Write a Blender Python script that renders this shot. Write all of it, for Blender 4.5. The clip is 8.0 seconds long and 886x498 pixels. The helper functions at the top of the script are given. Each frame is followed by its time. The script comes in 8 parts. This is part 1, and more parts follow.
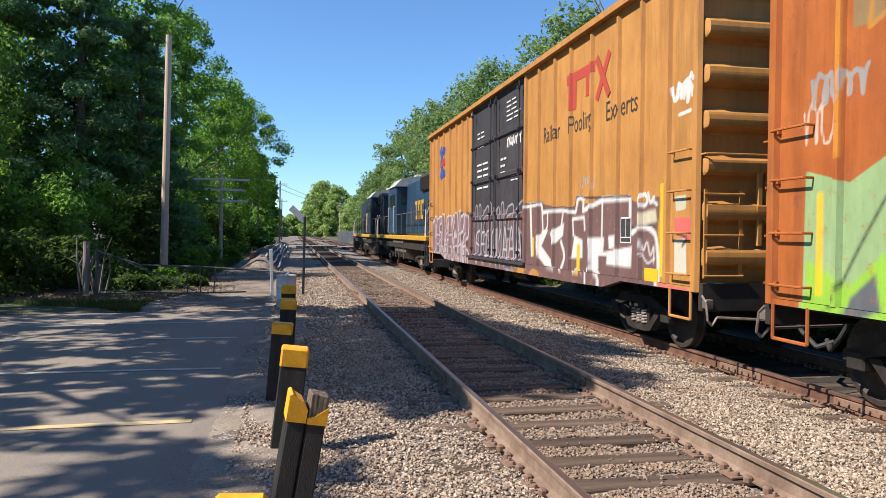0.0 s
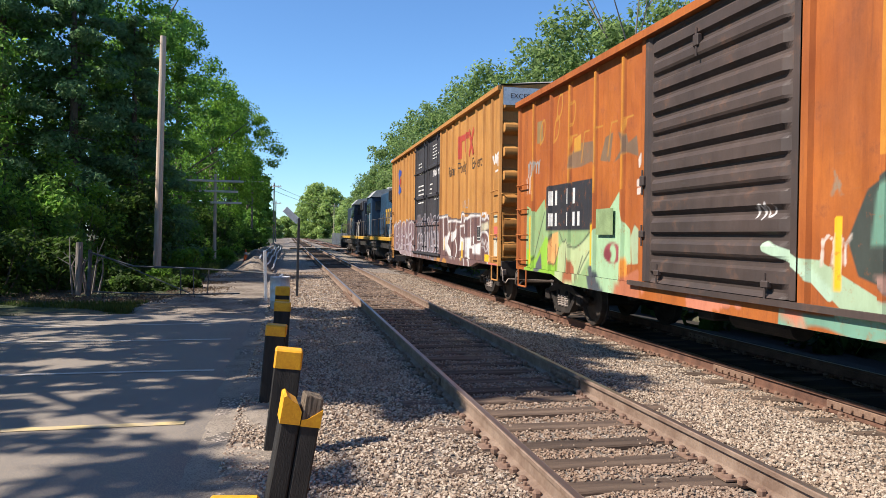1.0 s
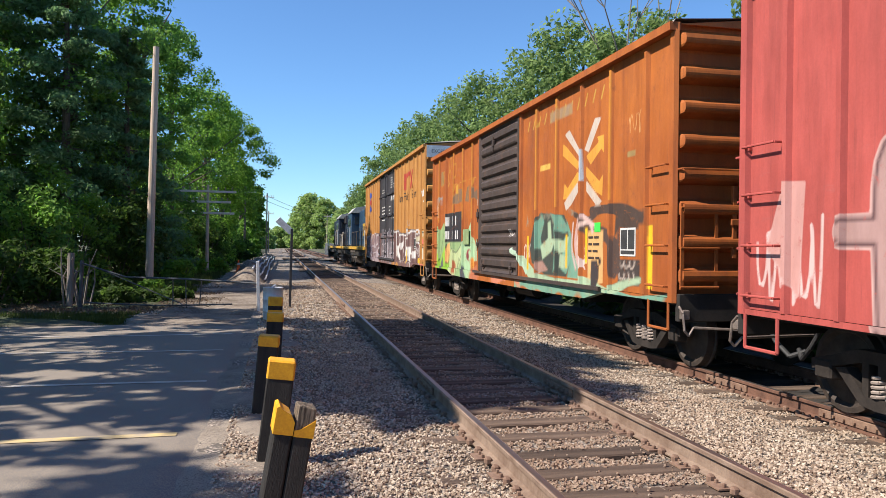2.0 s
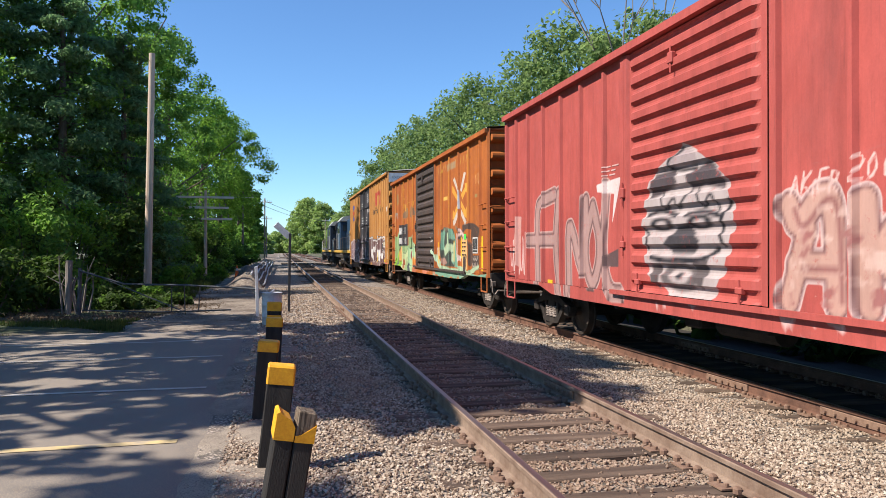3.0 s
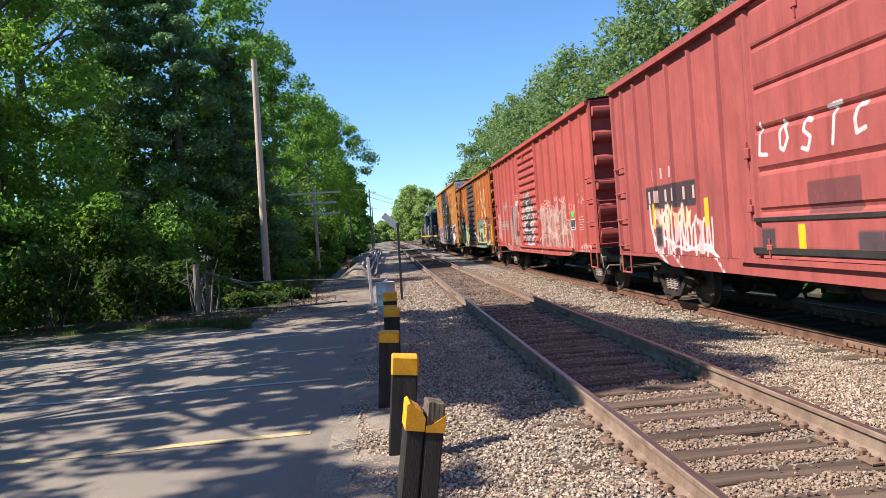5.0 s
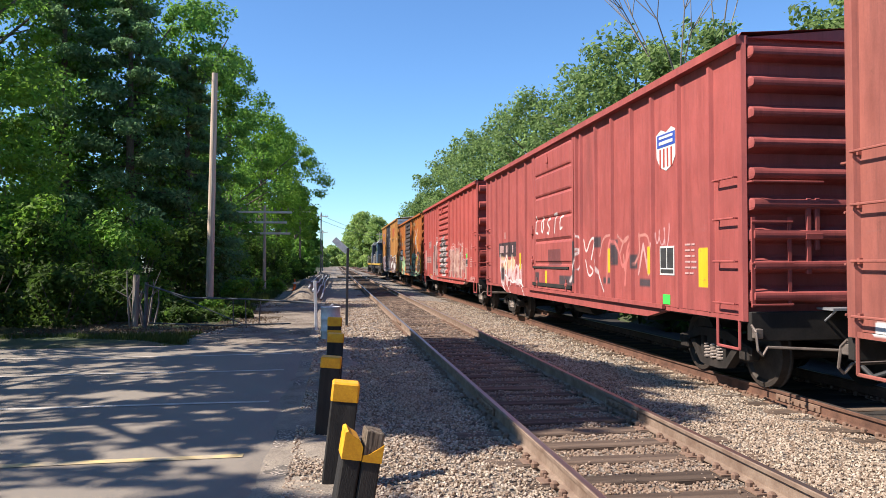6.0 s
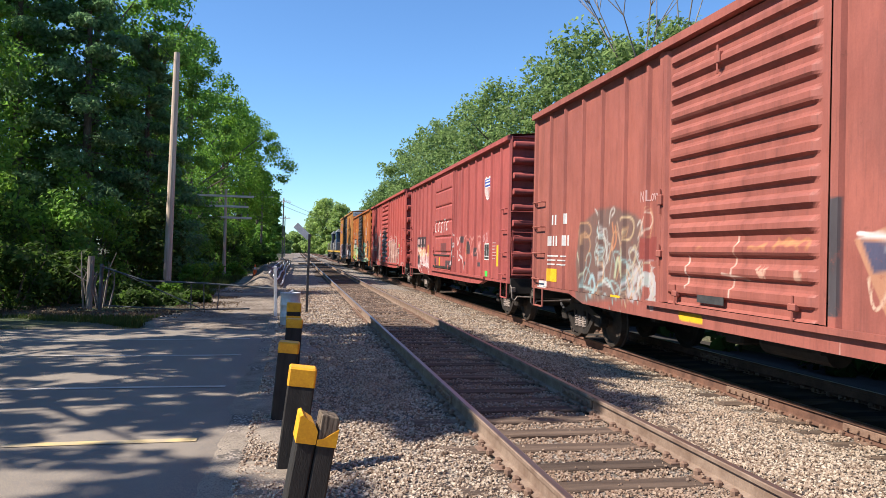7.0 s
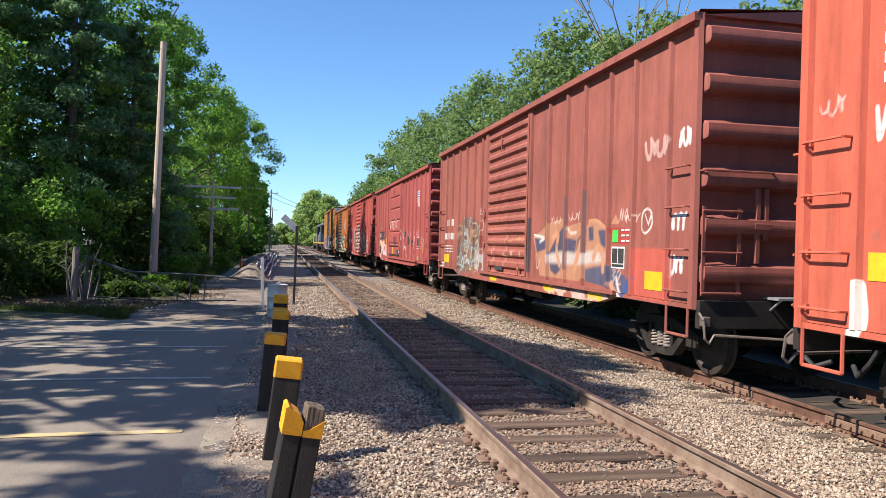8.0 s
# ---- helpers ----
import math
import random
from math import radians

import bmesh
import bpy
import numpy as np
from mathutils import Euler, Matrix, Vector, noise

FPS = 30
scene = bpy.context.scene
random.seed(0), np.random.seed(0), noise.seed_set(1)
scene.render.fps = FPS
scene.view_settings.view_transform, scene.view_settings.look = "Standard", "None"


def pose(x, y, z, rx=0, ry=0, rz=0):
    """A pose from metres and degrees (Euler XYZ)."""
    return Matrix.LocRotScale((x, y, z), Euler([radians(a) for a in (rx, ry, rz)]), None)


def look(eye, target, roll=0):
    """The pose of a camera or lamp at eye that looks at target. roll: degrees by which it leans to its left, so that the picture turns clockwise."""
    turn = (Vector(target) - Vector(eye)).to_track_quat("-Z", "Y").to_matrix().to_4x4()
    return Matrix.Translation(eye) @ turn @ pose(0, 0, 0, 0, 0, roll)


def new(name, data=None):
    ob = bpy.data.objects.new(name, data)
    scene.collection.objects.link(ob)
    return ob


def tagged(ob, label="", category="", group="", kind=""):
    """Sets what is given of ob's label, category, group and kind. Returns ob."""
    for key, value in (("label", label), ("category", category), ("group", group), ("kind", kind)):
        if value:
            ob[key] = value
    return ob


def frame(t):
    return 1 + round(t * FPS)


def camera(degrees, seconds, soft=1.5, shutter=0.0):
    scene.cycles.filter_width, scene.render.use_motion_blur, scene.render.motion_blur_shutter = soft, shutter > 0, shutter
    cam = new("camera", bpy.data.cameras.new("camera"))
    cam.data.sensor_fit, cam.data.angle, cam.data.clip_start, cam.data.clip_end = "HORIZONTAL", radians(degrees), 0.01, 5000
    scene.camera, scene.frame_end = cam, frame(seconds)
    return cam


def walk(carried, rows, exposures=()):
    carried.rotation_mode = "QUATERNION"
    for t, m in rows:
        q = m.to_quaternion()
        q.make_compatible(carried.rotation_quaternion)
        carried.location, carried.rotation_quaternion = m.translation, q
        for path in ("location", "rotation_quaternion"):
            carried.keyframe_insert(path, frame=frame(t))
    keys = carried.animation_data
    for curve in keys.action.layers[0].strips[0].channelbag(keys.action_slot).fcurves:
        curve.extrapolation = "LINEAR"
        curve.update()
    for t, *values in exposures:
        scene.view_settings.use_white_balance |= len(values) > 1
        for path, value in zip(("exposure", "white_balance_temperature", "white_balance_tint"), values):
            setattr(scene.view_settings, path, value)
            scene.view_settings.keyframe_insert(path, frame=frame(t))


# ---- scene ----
cam = camera(61.6, 8.0, soft=0.85)
# t, yaw, pitch, roll, x, y, z
PATH = [
    (0.0, -11.310, -1.217, -0.511, 0.052, -0.021, 1.548), (0.5, -11.459, -1.335, -0.507, 0.045, -0.026, 1.547),
    (1.0, -11.760, -1.033, -0.690, 0.049, -0.012, 1.544), (1.5, -12.110, -0.503, -0.902, 0.047, -0.029, 1.543),
    (3.0, -12.414, -0.019, 0.139, 0.047, -0.013, 1.543), (3.5, -10.889, 0.078, 1.057, 0.039, -0.006, 1.544),
    (4.0, -5.377, -0.798, 4.259, 0.003, -0.025, 1.586), (4.2, -3.867, -1.05, 4.80, 0.0, -0.02, 1.588),
    (4.65, -2.95, -1.45, 4.95, -0.008, -0.01, 1.59), (5.3, -6.22, -0.68, 3.30, -0.013, -0.003, 1.589),
    (5.5, -6.784, -0.201, 2.520, -0.014, -0.002, 1.589), (6.0, -8.285, 1.007, 0.151, -0.026, 0.013, 1.581),
    (6.5, -9.937, 0.999, -0.774, -0.018, 0.007, 1.573), (7.0, -11.139, 0.219, -1.189, -0.006, 0.001, 1.564),
    (7.5, -11.905, -0.142, -1.759, -0.006, -0.006, 1.564), (8.0, -12.064, -0.333, -1.500, 0.0, 0.0, 1.56),
]
walk(cam, [(t, pose(x, y, z, 90 + p, r, w)) for t, w, p, r, x, y, z in PATH],
     [(0.0, 0.77), (1.5, 0.78), (3.5, 0.78), (4.2, 0.83), (5.3, 0.92), (6.5, 0.90), (7.5, 0.86), (8.0, 0.86)])

# ---------------------------------------------------------------- light
world = bpy.data.worlds.new("sky")
scene.world = world
world.use_nodes = True
SUN_EL, SUN_AZ = radians(47), math.atan2(-1.0, -0.14)     # azimuth: x, y of the way to the sun
wn = world.node_tree.nodes
sky = wn.new("ShaderNodeTexSky")
sky.sky_type = "NISHITA"
sky.sun_disc = False
sky.sun_elevation = SUN_EL
sky.sun_rotation = SUN_AZ
sky.air_density, sky.dust_density, sky.ozone_density = 1.0, 0.0, 4.0
wn["Background"].inputs["Strength"].default_value = 0.093
tint = wn.new("ShaderNodeMix")
tint.data_type, tint.blend_type = "RGBA", "MULTIPLY"
tint.inputs[0].default_value = 1.0
tint.inputs[7].default_value = (0.68, 0.97, 1.20, 1)
world.node_tree.links.new(sky.outputs[0], tint.inputs[6])
world.node_tree.links.new(tint.outputs[2], wn["Background"].inputs["Color"])
sun = new("sun", bpy.data.lights.new("sun", "SUN"))
sun.data.energy, sun.data.angle, sun.data.color = 5.0, radians(0.53), (1.0, 0.95, 0.86)
sun_way = Vector((math.sin(SUN_AZ) * math.cos(SUN_EL), math.cos(SUN_AZ) * math.cos(SUN_EL), math.sin(SUN_EL)))
sun.matrix_world = look(sun_way * 60, (0, 0, 0))
scene.view_settings.exposure = 0.76
scene.view_settings.use_white_balance = True
scene.view_settings.white_balance_temperature, scene.view_settings.white_balance_tint = 6750, 14


# ---------------------------------------------------------------- materials
class Mat:
    """A node material with short helpers."""

    def __init__(self, name, rough=0.7, metal=0.0, spec=0.4):
        self.m = bpy.data.materials.new(name)
        self.m.use_nodes = True
        self.t = self.m.node_tree
        self.b = self.t.nodes["Principled BSDF"]
        self.b.inputs["Roughness"].default_value = rough
        self.b.inputs["Metallic"].default_value = metal
        self.b.inputs["Specular IOR Level"].default_value = spec
        self.co = self.t.nodes.new("ShaderNodeTexCoord").outputs["Object"]

    def node(self, kind, **values):
        n = self.t.nodes.new(kind)
        for k, v in values.items():
            n.inputs[k].default_value = v
        return n

    def link(self, a, b):
        self.t.links.new(a, b)

    def scaled(self, sx, sy, sz):
        n = self.node("ShaderNodeMapping")
        n.inputs["Scale"].default_value = (sx, sy, sz)
        self.link(self.co, n.inputs["Vector"])
        return n.outputs[0]

    def noise(self, scale, detail=5.0, co=None, rough=0.6):
        n = self.node("ShaderNodeTexNoise", Scale=scale, Detail=detail, Roughness=rough)
        self.link(co or self.co, n.inputs["Vector"])
        return n.outputs["Fac"]

    def cells(self, scale, out="Distance", co=None):
        n = self.node("ShaderNodeTexVoronoi", Scale=scale)
        self.link(co or self.co, n.inputs["Vector"])
        return n.outputs[out]

    def ramp(self, fac, *stops):
        n = self.t.nodes.new("ShaderNodeValToRGB")
        el = n.color_ramp.elements
        while len(el) < len(stops):
            el.new(0.5)
        for e, (p, c) in zip(el, stops):
            e.position = p
            e.color = (*c, 1) if len(c) == 3 else c
        self.link(fac, n.inputs[0])
        return n.outputs[0]

    def mask(self, fac, lo, hi):
        n = self.node("ShaderNodeMapRange")
        n.inputs["From Min"].default_value, n.inputs["From Max"].default_value = lo, hi
        self.link(fac, n.inputs["Value"])
        return n.outputs[0]

    def mix(self, fac, a, b, mode="MIX"):
        n = self.t.nodes.new("ShaderNodeMix")
        n.data_type, n.blend_type = "RGBA", mode
        for slot, v in ((0, fac), (6, a), (7, b)):
            if isinstance(v, (int, float)):
                n.inputs[slot].default_value = v
            elif isinstance(v, tuple):
                n.inputs[slot].default_value = (*v, 1)
            else:
                self.link(v, n.inputs[slot])
        return n.outputs[2]

    def vary(self, colour, amount=0.25):
        """Each object, or each island of a joined mesh, a little lighter or darker."""
        info = self.t.nodes.new("ShaderNodeObjectInfo").outputs["Random"]
        n = self.mask(info, 0, 1)
        n.node.inputs["To Min"].default_value, n.node.inputs["To Max"].default_value = 1 - amount, 1 + amount
        v = self.t.nodes.new("ShaderNodeVectorMath")
        v.operation = "SCALE"
        self.link(colour, v.inputs[0])
        self.link(n, v.inputs["Scale"])
        return v.outputs[0]

    def bump(self, fac, strength, distance=0.01):
        n = self.node("ShaderNodeBump", Strength=strength, Distance=distance)
        self.link(fac, n.inputs["Height"])
        old = self.b.inputs["Normal"].links
        if old:
            self.link(old[0].from_socket, n.inputs["Normal"])
        self.link(n.outputs[0], self.b.inputs["Normal"])
        return self

    def colour(self, c):
        if isinstance(c, tuple):
            self.b.inputs["Base Color"].default_value = (*c, 1)
        else:
            self.link(c, self.b.inputs["Base Color"])
        return self

    def roughness(self, fac, lo, hi):
        n = self.mask(fac, 0.3, 0.7)
        n.node.inputs["To Min"].default_value, n.node.inputs["To Max"].default_value = lo, hi
        self.link(n, self.b.inputs["Roughness"])
        return self


def two_tone(name, a, b, scale=3.0, fine=40.0, rough=0.7, metal=0.0, bump=0.3, dist=0.004, stretch=None, vary=0.0):
    """A plain worn surface: two colours mixed by broad noise, darkened and lightened by fine grain, and bumped."""
    m = Mat(name, rough, metal)
    co = m.scaled(*stretch) if stretch else None
    broad, grain = m.noise(scale, 6, co), m.noise(fine, 4, co)
    c = m.mix(m.mask(broad, 0.35, 0.65), a, b)
    c = m.mix(0.35, c, m.ramp(grain, (0.3, (0.35, 0.35, 0.35)), (0.7, (0.75, 0.75, 0.75))), "OVERLAY")
    if vary:
        c = m.vary(c, vary)
    m.colour(c).bump(grain, bump, dist)
    return m.m


# ---------------------------------------------------------------- mesh helpers
def link_mesh(name, me, material, parent=None):
    ob = new(name, me)
    if material:
        me.materials.append(material)
    if parent:
        ob.parent = parent
    return ob


def part(name, bm, material, parent, label="", smooth=False):
    me = bpy.data.meshes.new(name)
    bm.to_mesh(me)
    bm.free()
    if smooth:
        me.shade_smooth()
    ob = link_mesh(name, me, material, parent)
    return tagged(ob, label)


def raw(name, verts, faces, material, parent=None, label="", smooth=False):
    me = bpy.data.meshes.new(name)
    me.from_pydata([tuple(v) for v in verts], [], [tuple(f) for f in faces])
    if smooth:
        me.shade_smooth()
    return tagged(link_mesh(name, me, material, parent), label)


def thing(name, m, label, category, group="", kind=""):
    ob = new(name)
    ob.matrix_basis = m
    ob.empty_display_size = 0.2
    return tagged(ob, label, category, group, kind)


def box(bm, x0, x1, y0, y1, z0, z1, bevel=0.0, turn=None):
    r = bmesh.ops.create_cube(bm, size=1.0)
    m = Matrix.Translation(((x0 + x1) / 2, (y0 + y1) / 2, (z0 + z1) / 2)) @ Matrix.Diagonal((x1 - x0, y1 - y0, z1 - z0, 1))
    if turn is not None:
        m = turn @ m
    bmesh.ops.transform(bm, matrix=m, verts=r["verts"])
    if bevel:
        edges = list({e for v in r["verts"] for e in v.link_edges})
        bmesh.ops.bevel(bm, geom=edges, offset=bevel, segments=1, affect="EDGES")
    return bm


def rod(bm, a, b, r, n=8, r2=None, caps=True):
    a, b = Vector(a), Vector(b)
    d = b - a
    m = Matrix.Translation((a + b) / 2) @ d.to_track_quat("Z", "Y").to_matrix().to_4x4()
    bmesh.ops.create_cone(bm, cap_ends=caps, segments=n, radius1=r, radius2=r if r2 is None else r2, depth=d.length, matrix=m)
    return bm


def tube(bm, pts, r, n=6):
    for a, b in zip(pts, pts[1:]):
        rod(bm, a, b, r, n)
    return bm


def prism(bm, outline, axis, lo, hi):
    """Extrude a 2D outline along an axis: 'x' takes (y, z), 'y' takes (x, z)."""
    def at(p, q):
        return (q, p[0], p[1]) if axis == "x" else (p[0], q, p[1])
    a = [bm.verts.new(at(p, lo)) for p in outline]
    b = [bm.verts.new(at(p, hi)) for p in outline]
    n = len(outline)
    for i in range(n):
        bm.faces.new((a[i], a[(i + 1) % n], b[(i + 1) % n], b[i]))
    bm.faces.new(a[::-1])
    bm.faces.new(b)
    bmesh.ops.recalc_face_normals(bm, faces=bm.faces)
    return bm


def lettering(name, text, size, m, material, parent, stretch=1.0, label=""):
    """Text laid on a surface, as a thin mesh."""
    cu = bpy.data.curves.new(name, "FONT")
    cu.body, cu.size, cu.extrude, cu.resolution_u = text, size, 0.001, 3
    tmp = bpy.data.objects.new(name, cu)
    me = bpy.data.meshes.new_from_object(tmp)
    bpy.data.objects.remove(tmp)
    me.transform(Matrix.Diagonal((stretch, 1, 1, 1)))
    me.transform(m)
    me.materials.clear()
    return tagged(link_mesh(name, me, material, parent), label)


def grid(xs, ys, f):
    """Vertices and quads of a sheet over xs and ys; f maps arrays to a point array."""
    gx, gy = np.meshgrid(np.array(xs, float), np.array(ys, float))
    v = f(gx.ravel(), gy.ravel())
    n, k = len(xs), len(ys)
    i = (np.arange(k - 1)[:, None] * n + np.arange(n - 1)[None, :]).ravel()
    return v, np.stack([i, i + 1, i + n + 1, i + n], 1)


def wave(x, y, seed, octaves=4, base=0.35):
    """Cheap smooth noise in numpy, about -1 to 1."""
    r = np.random.RandomState(seed)
    out, amp, k = np.zeros_like(x), 1.0, base
    for _ in range(octaves):
        for _ in range(3):
            a, p = r.uniform(0, 6.283, 2)
            out += amp / 3 * np.sin(k * 6.283 * (x * math.cos(a) + y * math.sin(a)) + p)
        amp, k = amp * 0.55, k * 2.1
    return out


# ---------------------------------------------------------------- ground
RAIL_X, GAUGE = 1.75, 1.505          # near rail's head; between the head centres
MAIN_X, MAIN_Z = 5.82, -0.13
BED = -0.185                         # ballast between the sleepers of the near track
LOT = -0.16

mat_asphalt = Mat("asphalt", 0.9)
c = mat_asphalt.mix(mat_asphalt.mask(mat_asphalt.noise(0.9, 7), 0.3, 0.7), (0.29, 0.229, 0.162), (0.43, 0.35, 0.25))
c = mat_asphalt.mix(mat_asphalt.mask(mat_asphalt.cells(95), 0.1, 0.6), c, (0.17, 0.15, 0.13))
mat_asphalt.colour(c).bump(mat_asphalt.noise(120, 3), 0.5, 0.006)
mat_asphalt = mat_asphalt.m

mat_ballast = Mat("ballast", 0.92)
cc = mat_ballast.cells(34, "Color")
c = mat_ballast.ramp(cc, (0.15, (0.18, 0.14, 0.11)), (0.45, (0.36, 0.295, 0.235)), (0.8, (0.50, 0.425, 0.35)))
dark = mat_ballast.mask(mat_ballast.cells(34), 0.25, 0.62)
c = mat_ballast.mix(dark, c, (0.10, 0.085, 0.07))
c = mat_ballast.mix(mat_ballast.mask(mat_ballast.noise(0.5, 5), 0.55, 0.9), c, (0.28, 0.23, 0.19))
# shade under and beyond the train, put into the ballast colour by x
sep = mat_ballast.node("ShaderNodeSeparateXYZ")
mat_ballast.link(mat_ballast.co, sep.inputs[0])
train_shade = mat_ballast.ramp(mat_ballast.mask(sep.outputs[0], 5.0, 9.0), (0.0, (0, 0, 0)), (0.18, (0, 0, 0)), (0.3, (1, 1, 1)), (1.0, (1, 1, 1)))
c = mat_ballast.mix(train_shade, c, (0.03, 0.025, 0.021))
mat_ballast.colour(c).bump(mat_ballast.cells(34), -1.0, 0.03).bump(mat_ballast.noise(90, 3), 0.4, 0.008)
mat_ballast = mat_ballast.m

mat_soil = Mat("soil and grass", 0.95)
c = mat_soil.mix(mat_soil.mask(mat_soil.noise(0.35, 7), 0.42, 0.58), (0.14, 0.115, 0.085), (0.06, 0.085, 0.03))
c = mat_soil.mix(mat_soil.mask(mat_soil.noise(22, 4), 0.4, 0.7), c, (0.03, 0.035, 0.018))
mat_soil.colour(c).bump(mat_soil.noise(14, 6), 0.9, 0.06)
mat_soil = mat_soil.m


def bed_height(x, y):
    """Cross-section of the ballast: shoulder, near track, trough, main track."""
    z = np.interp(x, [-0.7, -0.35, 0.3, 1.0, 1.5, 1.66, 3.34, 3.5, 3.8, 4.6, 5.4, 8.2, 9.6, 12], [-0.165, -0.165, -0.19, -0.164, -0.162, BED, BED, -0.162, -0.17, -0.245, -0.302, -0.302, -0.55, -0.62])
    return z


ys = np.concatenate([np.arange(-12, 3, 0.5), np.arange(3, 14, 0.12), np.arange(14, 40, 0.4), np.arange(40, 321, 4)])
xs = np.concatenate([np.arange(-0.62, 8.2, 0.12), np.arange(8.4, 11, 0.4)])
v, f = grid(xs, ys, lambda x, y: np.stack([x, y, bed_height(x, y) + 0.018 * wave(x, y, 3, 4, 0.9) - 0.01], 1))
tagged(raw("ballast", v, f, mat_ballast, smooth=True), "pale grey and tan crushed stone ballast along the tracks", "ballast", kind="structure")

xs = np.concatenate([[-900, -400, -200, -100, -60], np.arange(-40, 41, 1.0), [60, 100, 200, 400, 900]])
ys = np.concatenate([[-600, -200, -80, -40], np.arange(-24, 90, 1.0), np.arange(92, 330, 8), [400, 600, 1000, 1800]])
v, f = grid(xs, ys, lambda x, y: np.stack([x, y, np.where((x > -3) & (x < 11) | (y < 16.6) & (x < 0), -0.75 + 0 * x,
            -0.24 + 0.10 * wave(x, y, 5, 3, 0.06) + np.clip((-x - 9) * 0.05, 0, 0.9))], 1))
tagged(raw("ground", v, f, mat_soil, smooth=True), "brown soil with patches of grass and leaf litter", "ground", kind="structure")

# dirt apron between the lot and the gate, beside the ballast
mat_dirt = Mat("trodden dirt", 0.95)
c = mat_dirt.mix(mat_dirt.mask(mat_dirt.noise(0.9, 8, rough=0.7), 0.38, 0.62), (0.11, 0.085, 0.064), (0.27, 0.222, 0.172))
c = mat_dirt.mix(mat_dirt.mask(mat_dirt.noise(4, 6), 0.55, 0.7), c, (0.07, 0.05, 0.035))
c = mat_dirt.mix(mat_dirt.mask(mat_dirt.cells(30, "Color"), 0.75, 0.9), c, (0.34, 0.29, 0.24))
mat_dirt.colour(c).bump(mat_dirt.noise(18, 6), 1.0, 0.05).bump(mat_dirt.cells(30), -0.6, 0.02)
mat_dirt = mat_dirt.m
xs, ys = np.arange(-3.6, -0.55, 0.15), np.concatenate([np.arange(15.6, 60, 0.4), np.arange(60, 320, 5)])
v, f = grid(xs, ys, lambda x, y: np.stack([x + 0.55 * wave(y, y * 0.2, 15, 4, 0.12) * np.clip((-1.2 - x) / 2.0, 0, 1), y, -0.21 + 0.05 * wave(x, y, 8, 4, 0.25) + np.where(x < -3.3, -0.15, 0) + np.exp(-((x + 1.35) / 0.6) ** 2) * np.clip((-0.6 - x) / 0.35, 0, 1) * (1 + 0.35 * wave(x, y, 21, 5, 0.7)) * np.clip((y - 31) / 5, 0, 0.78) * np.clip((110 - y) / 15, 0, 1) * (0.85 + 0.22 * np.sin(y * 1.1) * np.sin(y * 0.43 + 1))], 1))
tagged(raw("dirt_track", v, f, mat_dirt, smooth=True), "bare trodden dirt strip beside the ballast", "dirt", kind="structure")

# asphalt lot with a broken edge
xs = np.concatenate([np.arange(-30, -3, 1.0), np.arange(-3, -0.4, 0.13)])
ys = np.concatenate([np.arange(-14, 3, 1.0), np.arange(3, 17.2, 0.15)])


def lot_shape(x, y):
    edge = -0.5 + 0.05 * wave(y, y * 0.3, 11, 4, 0.4)
    far = 16.3 + 0.25 * wave(x, x * 0.2, 12, 3, 0.2)
    xx = np.where(x > -1.5, -1.5 + (x + 1.5) * (edge + 1.5) / 1.07, x)
    yy = np.where(y > 14, 14 + (y - 14) * (far - 14) / 3.05, y)
    z = LOT + 0.012 * wave(x, y, 13, 3, 0.15)
    z = z - 0.055 * np.clip((x + 0.85) / 0.45, 0, 1) ** 2
    rim = (x > -0.5) | (y > 17.0)
    return np.stack([xx, yy, np.where(rim, z - 0.05, z)], 1)


v, f = grid(xs, ys, lot_shape)
tagged(raw("pavement", v, f, mat_asphalt, smooth=True), "worn grey asphalt parking lot with painted bay lines", "pavement", kind="structure")

mat_shoulder = Mat("dusty fine gravel", 0.95)
c = mat_shoulder.mix(mat_shoulder.mask(mat_shoulder.noise(2.2, 7, rough=0.7), 0.36, 0.64), (0.15, 0.122, 0.094), (0.31, 0.258, 0.20))
c = mat_shoulder.mix(mat_shoulder.mask(mat_shoulder.cells(85, "Color"), 0.55, 0.9), c, (0.30, 0.25, 0.20))
c = mat_shoulder.mix(mat_shoulder.mask(mat_shoulder.noise(70, 4), 0.52, 0.66), c, (0.11, 0.09, 0.07))
mat_shoulder.colour(c).bump(mat_shoulder.noise(45, 6), 0.8, 0.015).bump(mat_shoulder.cells(85), -0.5, 0.008)
mat_shoulder = mat_shoulder.m
xs, ys = np.linspace(0, 1, 22), np.concatenate([np.arange(-12, 2, 0.5), np.arange(2, 16.4, 0.12)])
v, f = grid(xs, ys, lambda k, y: np.stack([-0.95 + k * (1.30 + 0.14 * wave(y, y * 0.3, 14, 4, 0.35)), y,
            np.interp(-0.95 + 1.3 * k, [-0.95, -0.62, -0.2, 0.25, 0.35], [-0.225, -0.172, -0.158, -0.172, -0.23]) + 0.008 * wave(k * 1.3, y, 16, 4, 0.8)], 1))
tagged(raw("dirt_shoulder", v, f, mat_shoulder, smooth=True), "dusty strip of fine gravel and dirt along the asphalt", "dirt", kind="structure")

mat_white_line = two_tone("faded white paint", (0.55, 0.51, 0.45), (0.36, 0.315, 0.26), 4, 60, 0.9)
mat_yellow_line = two_tone("faded yellow paint", (0.54, 0.40, 0.18), (0.33, 0.275, 0.20), 4, 60, 0.9)


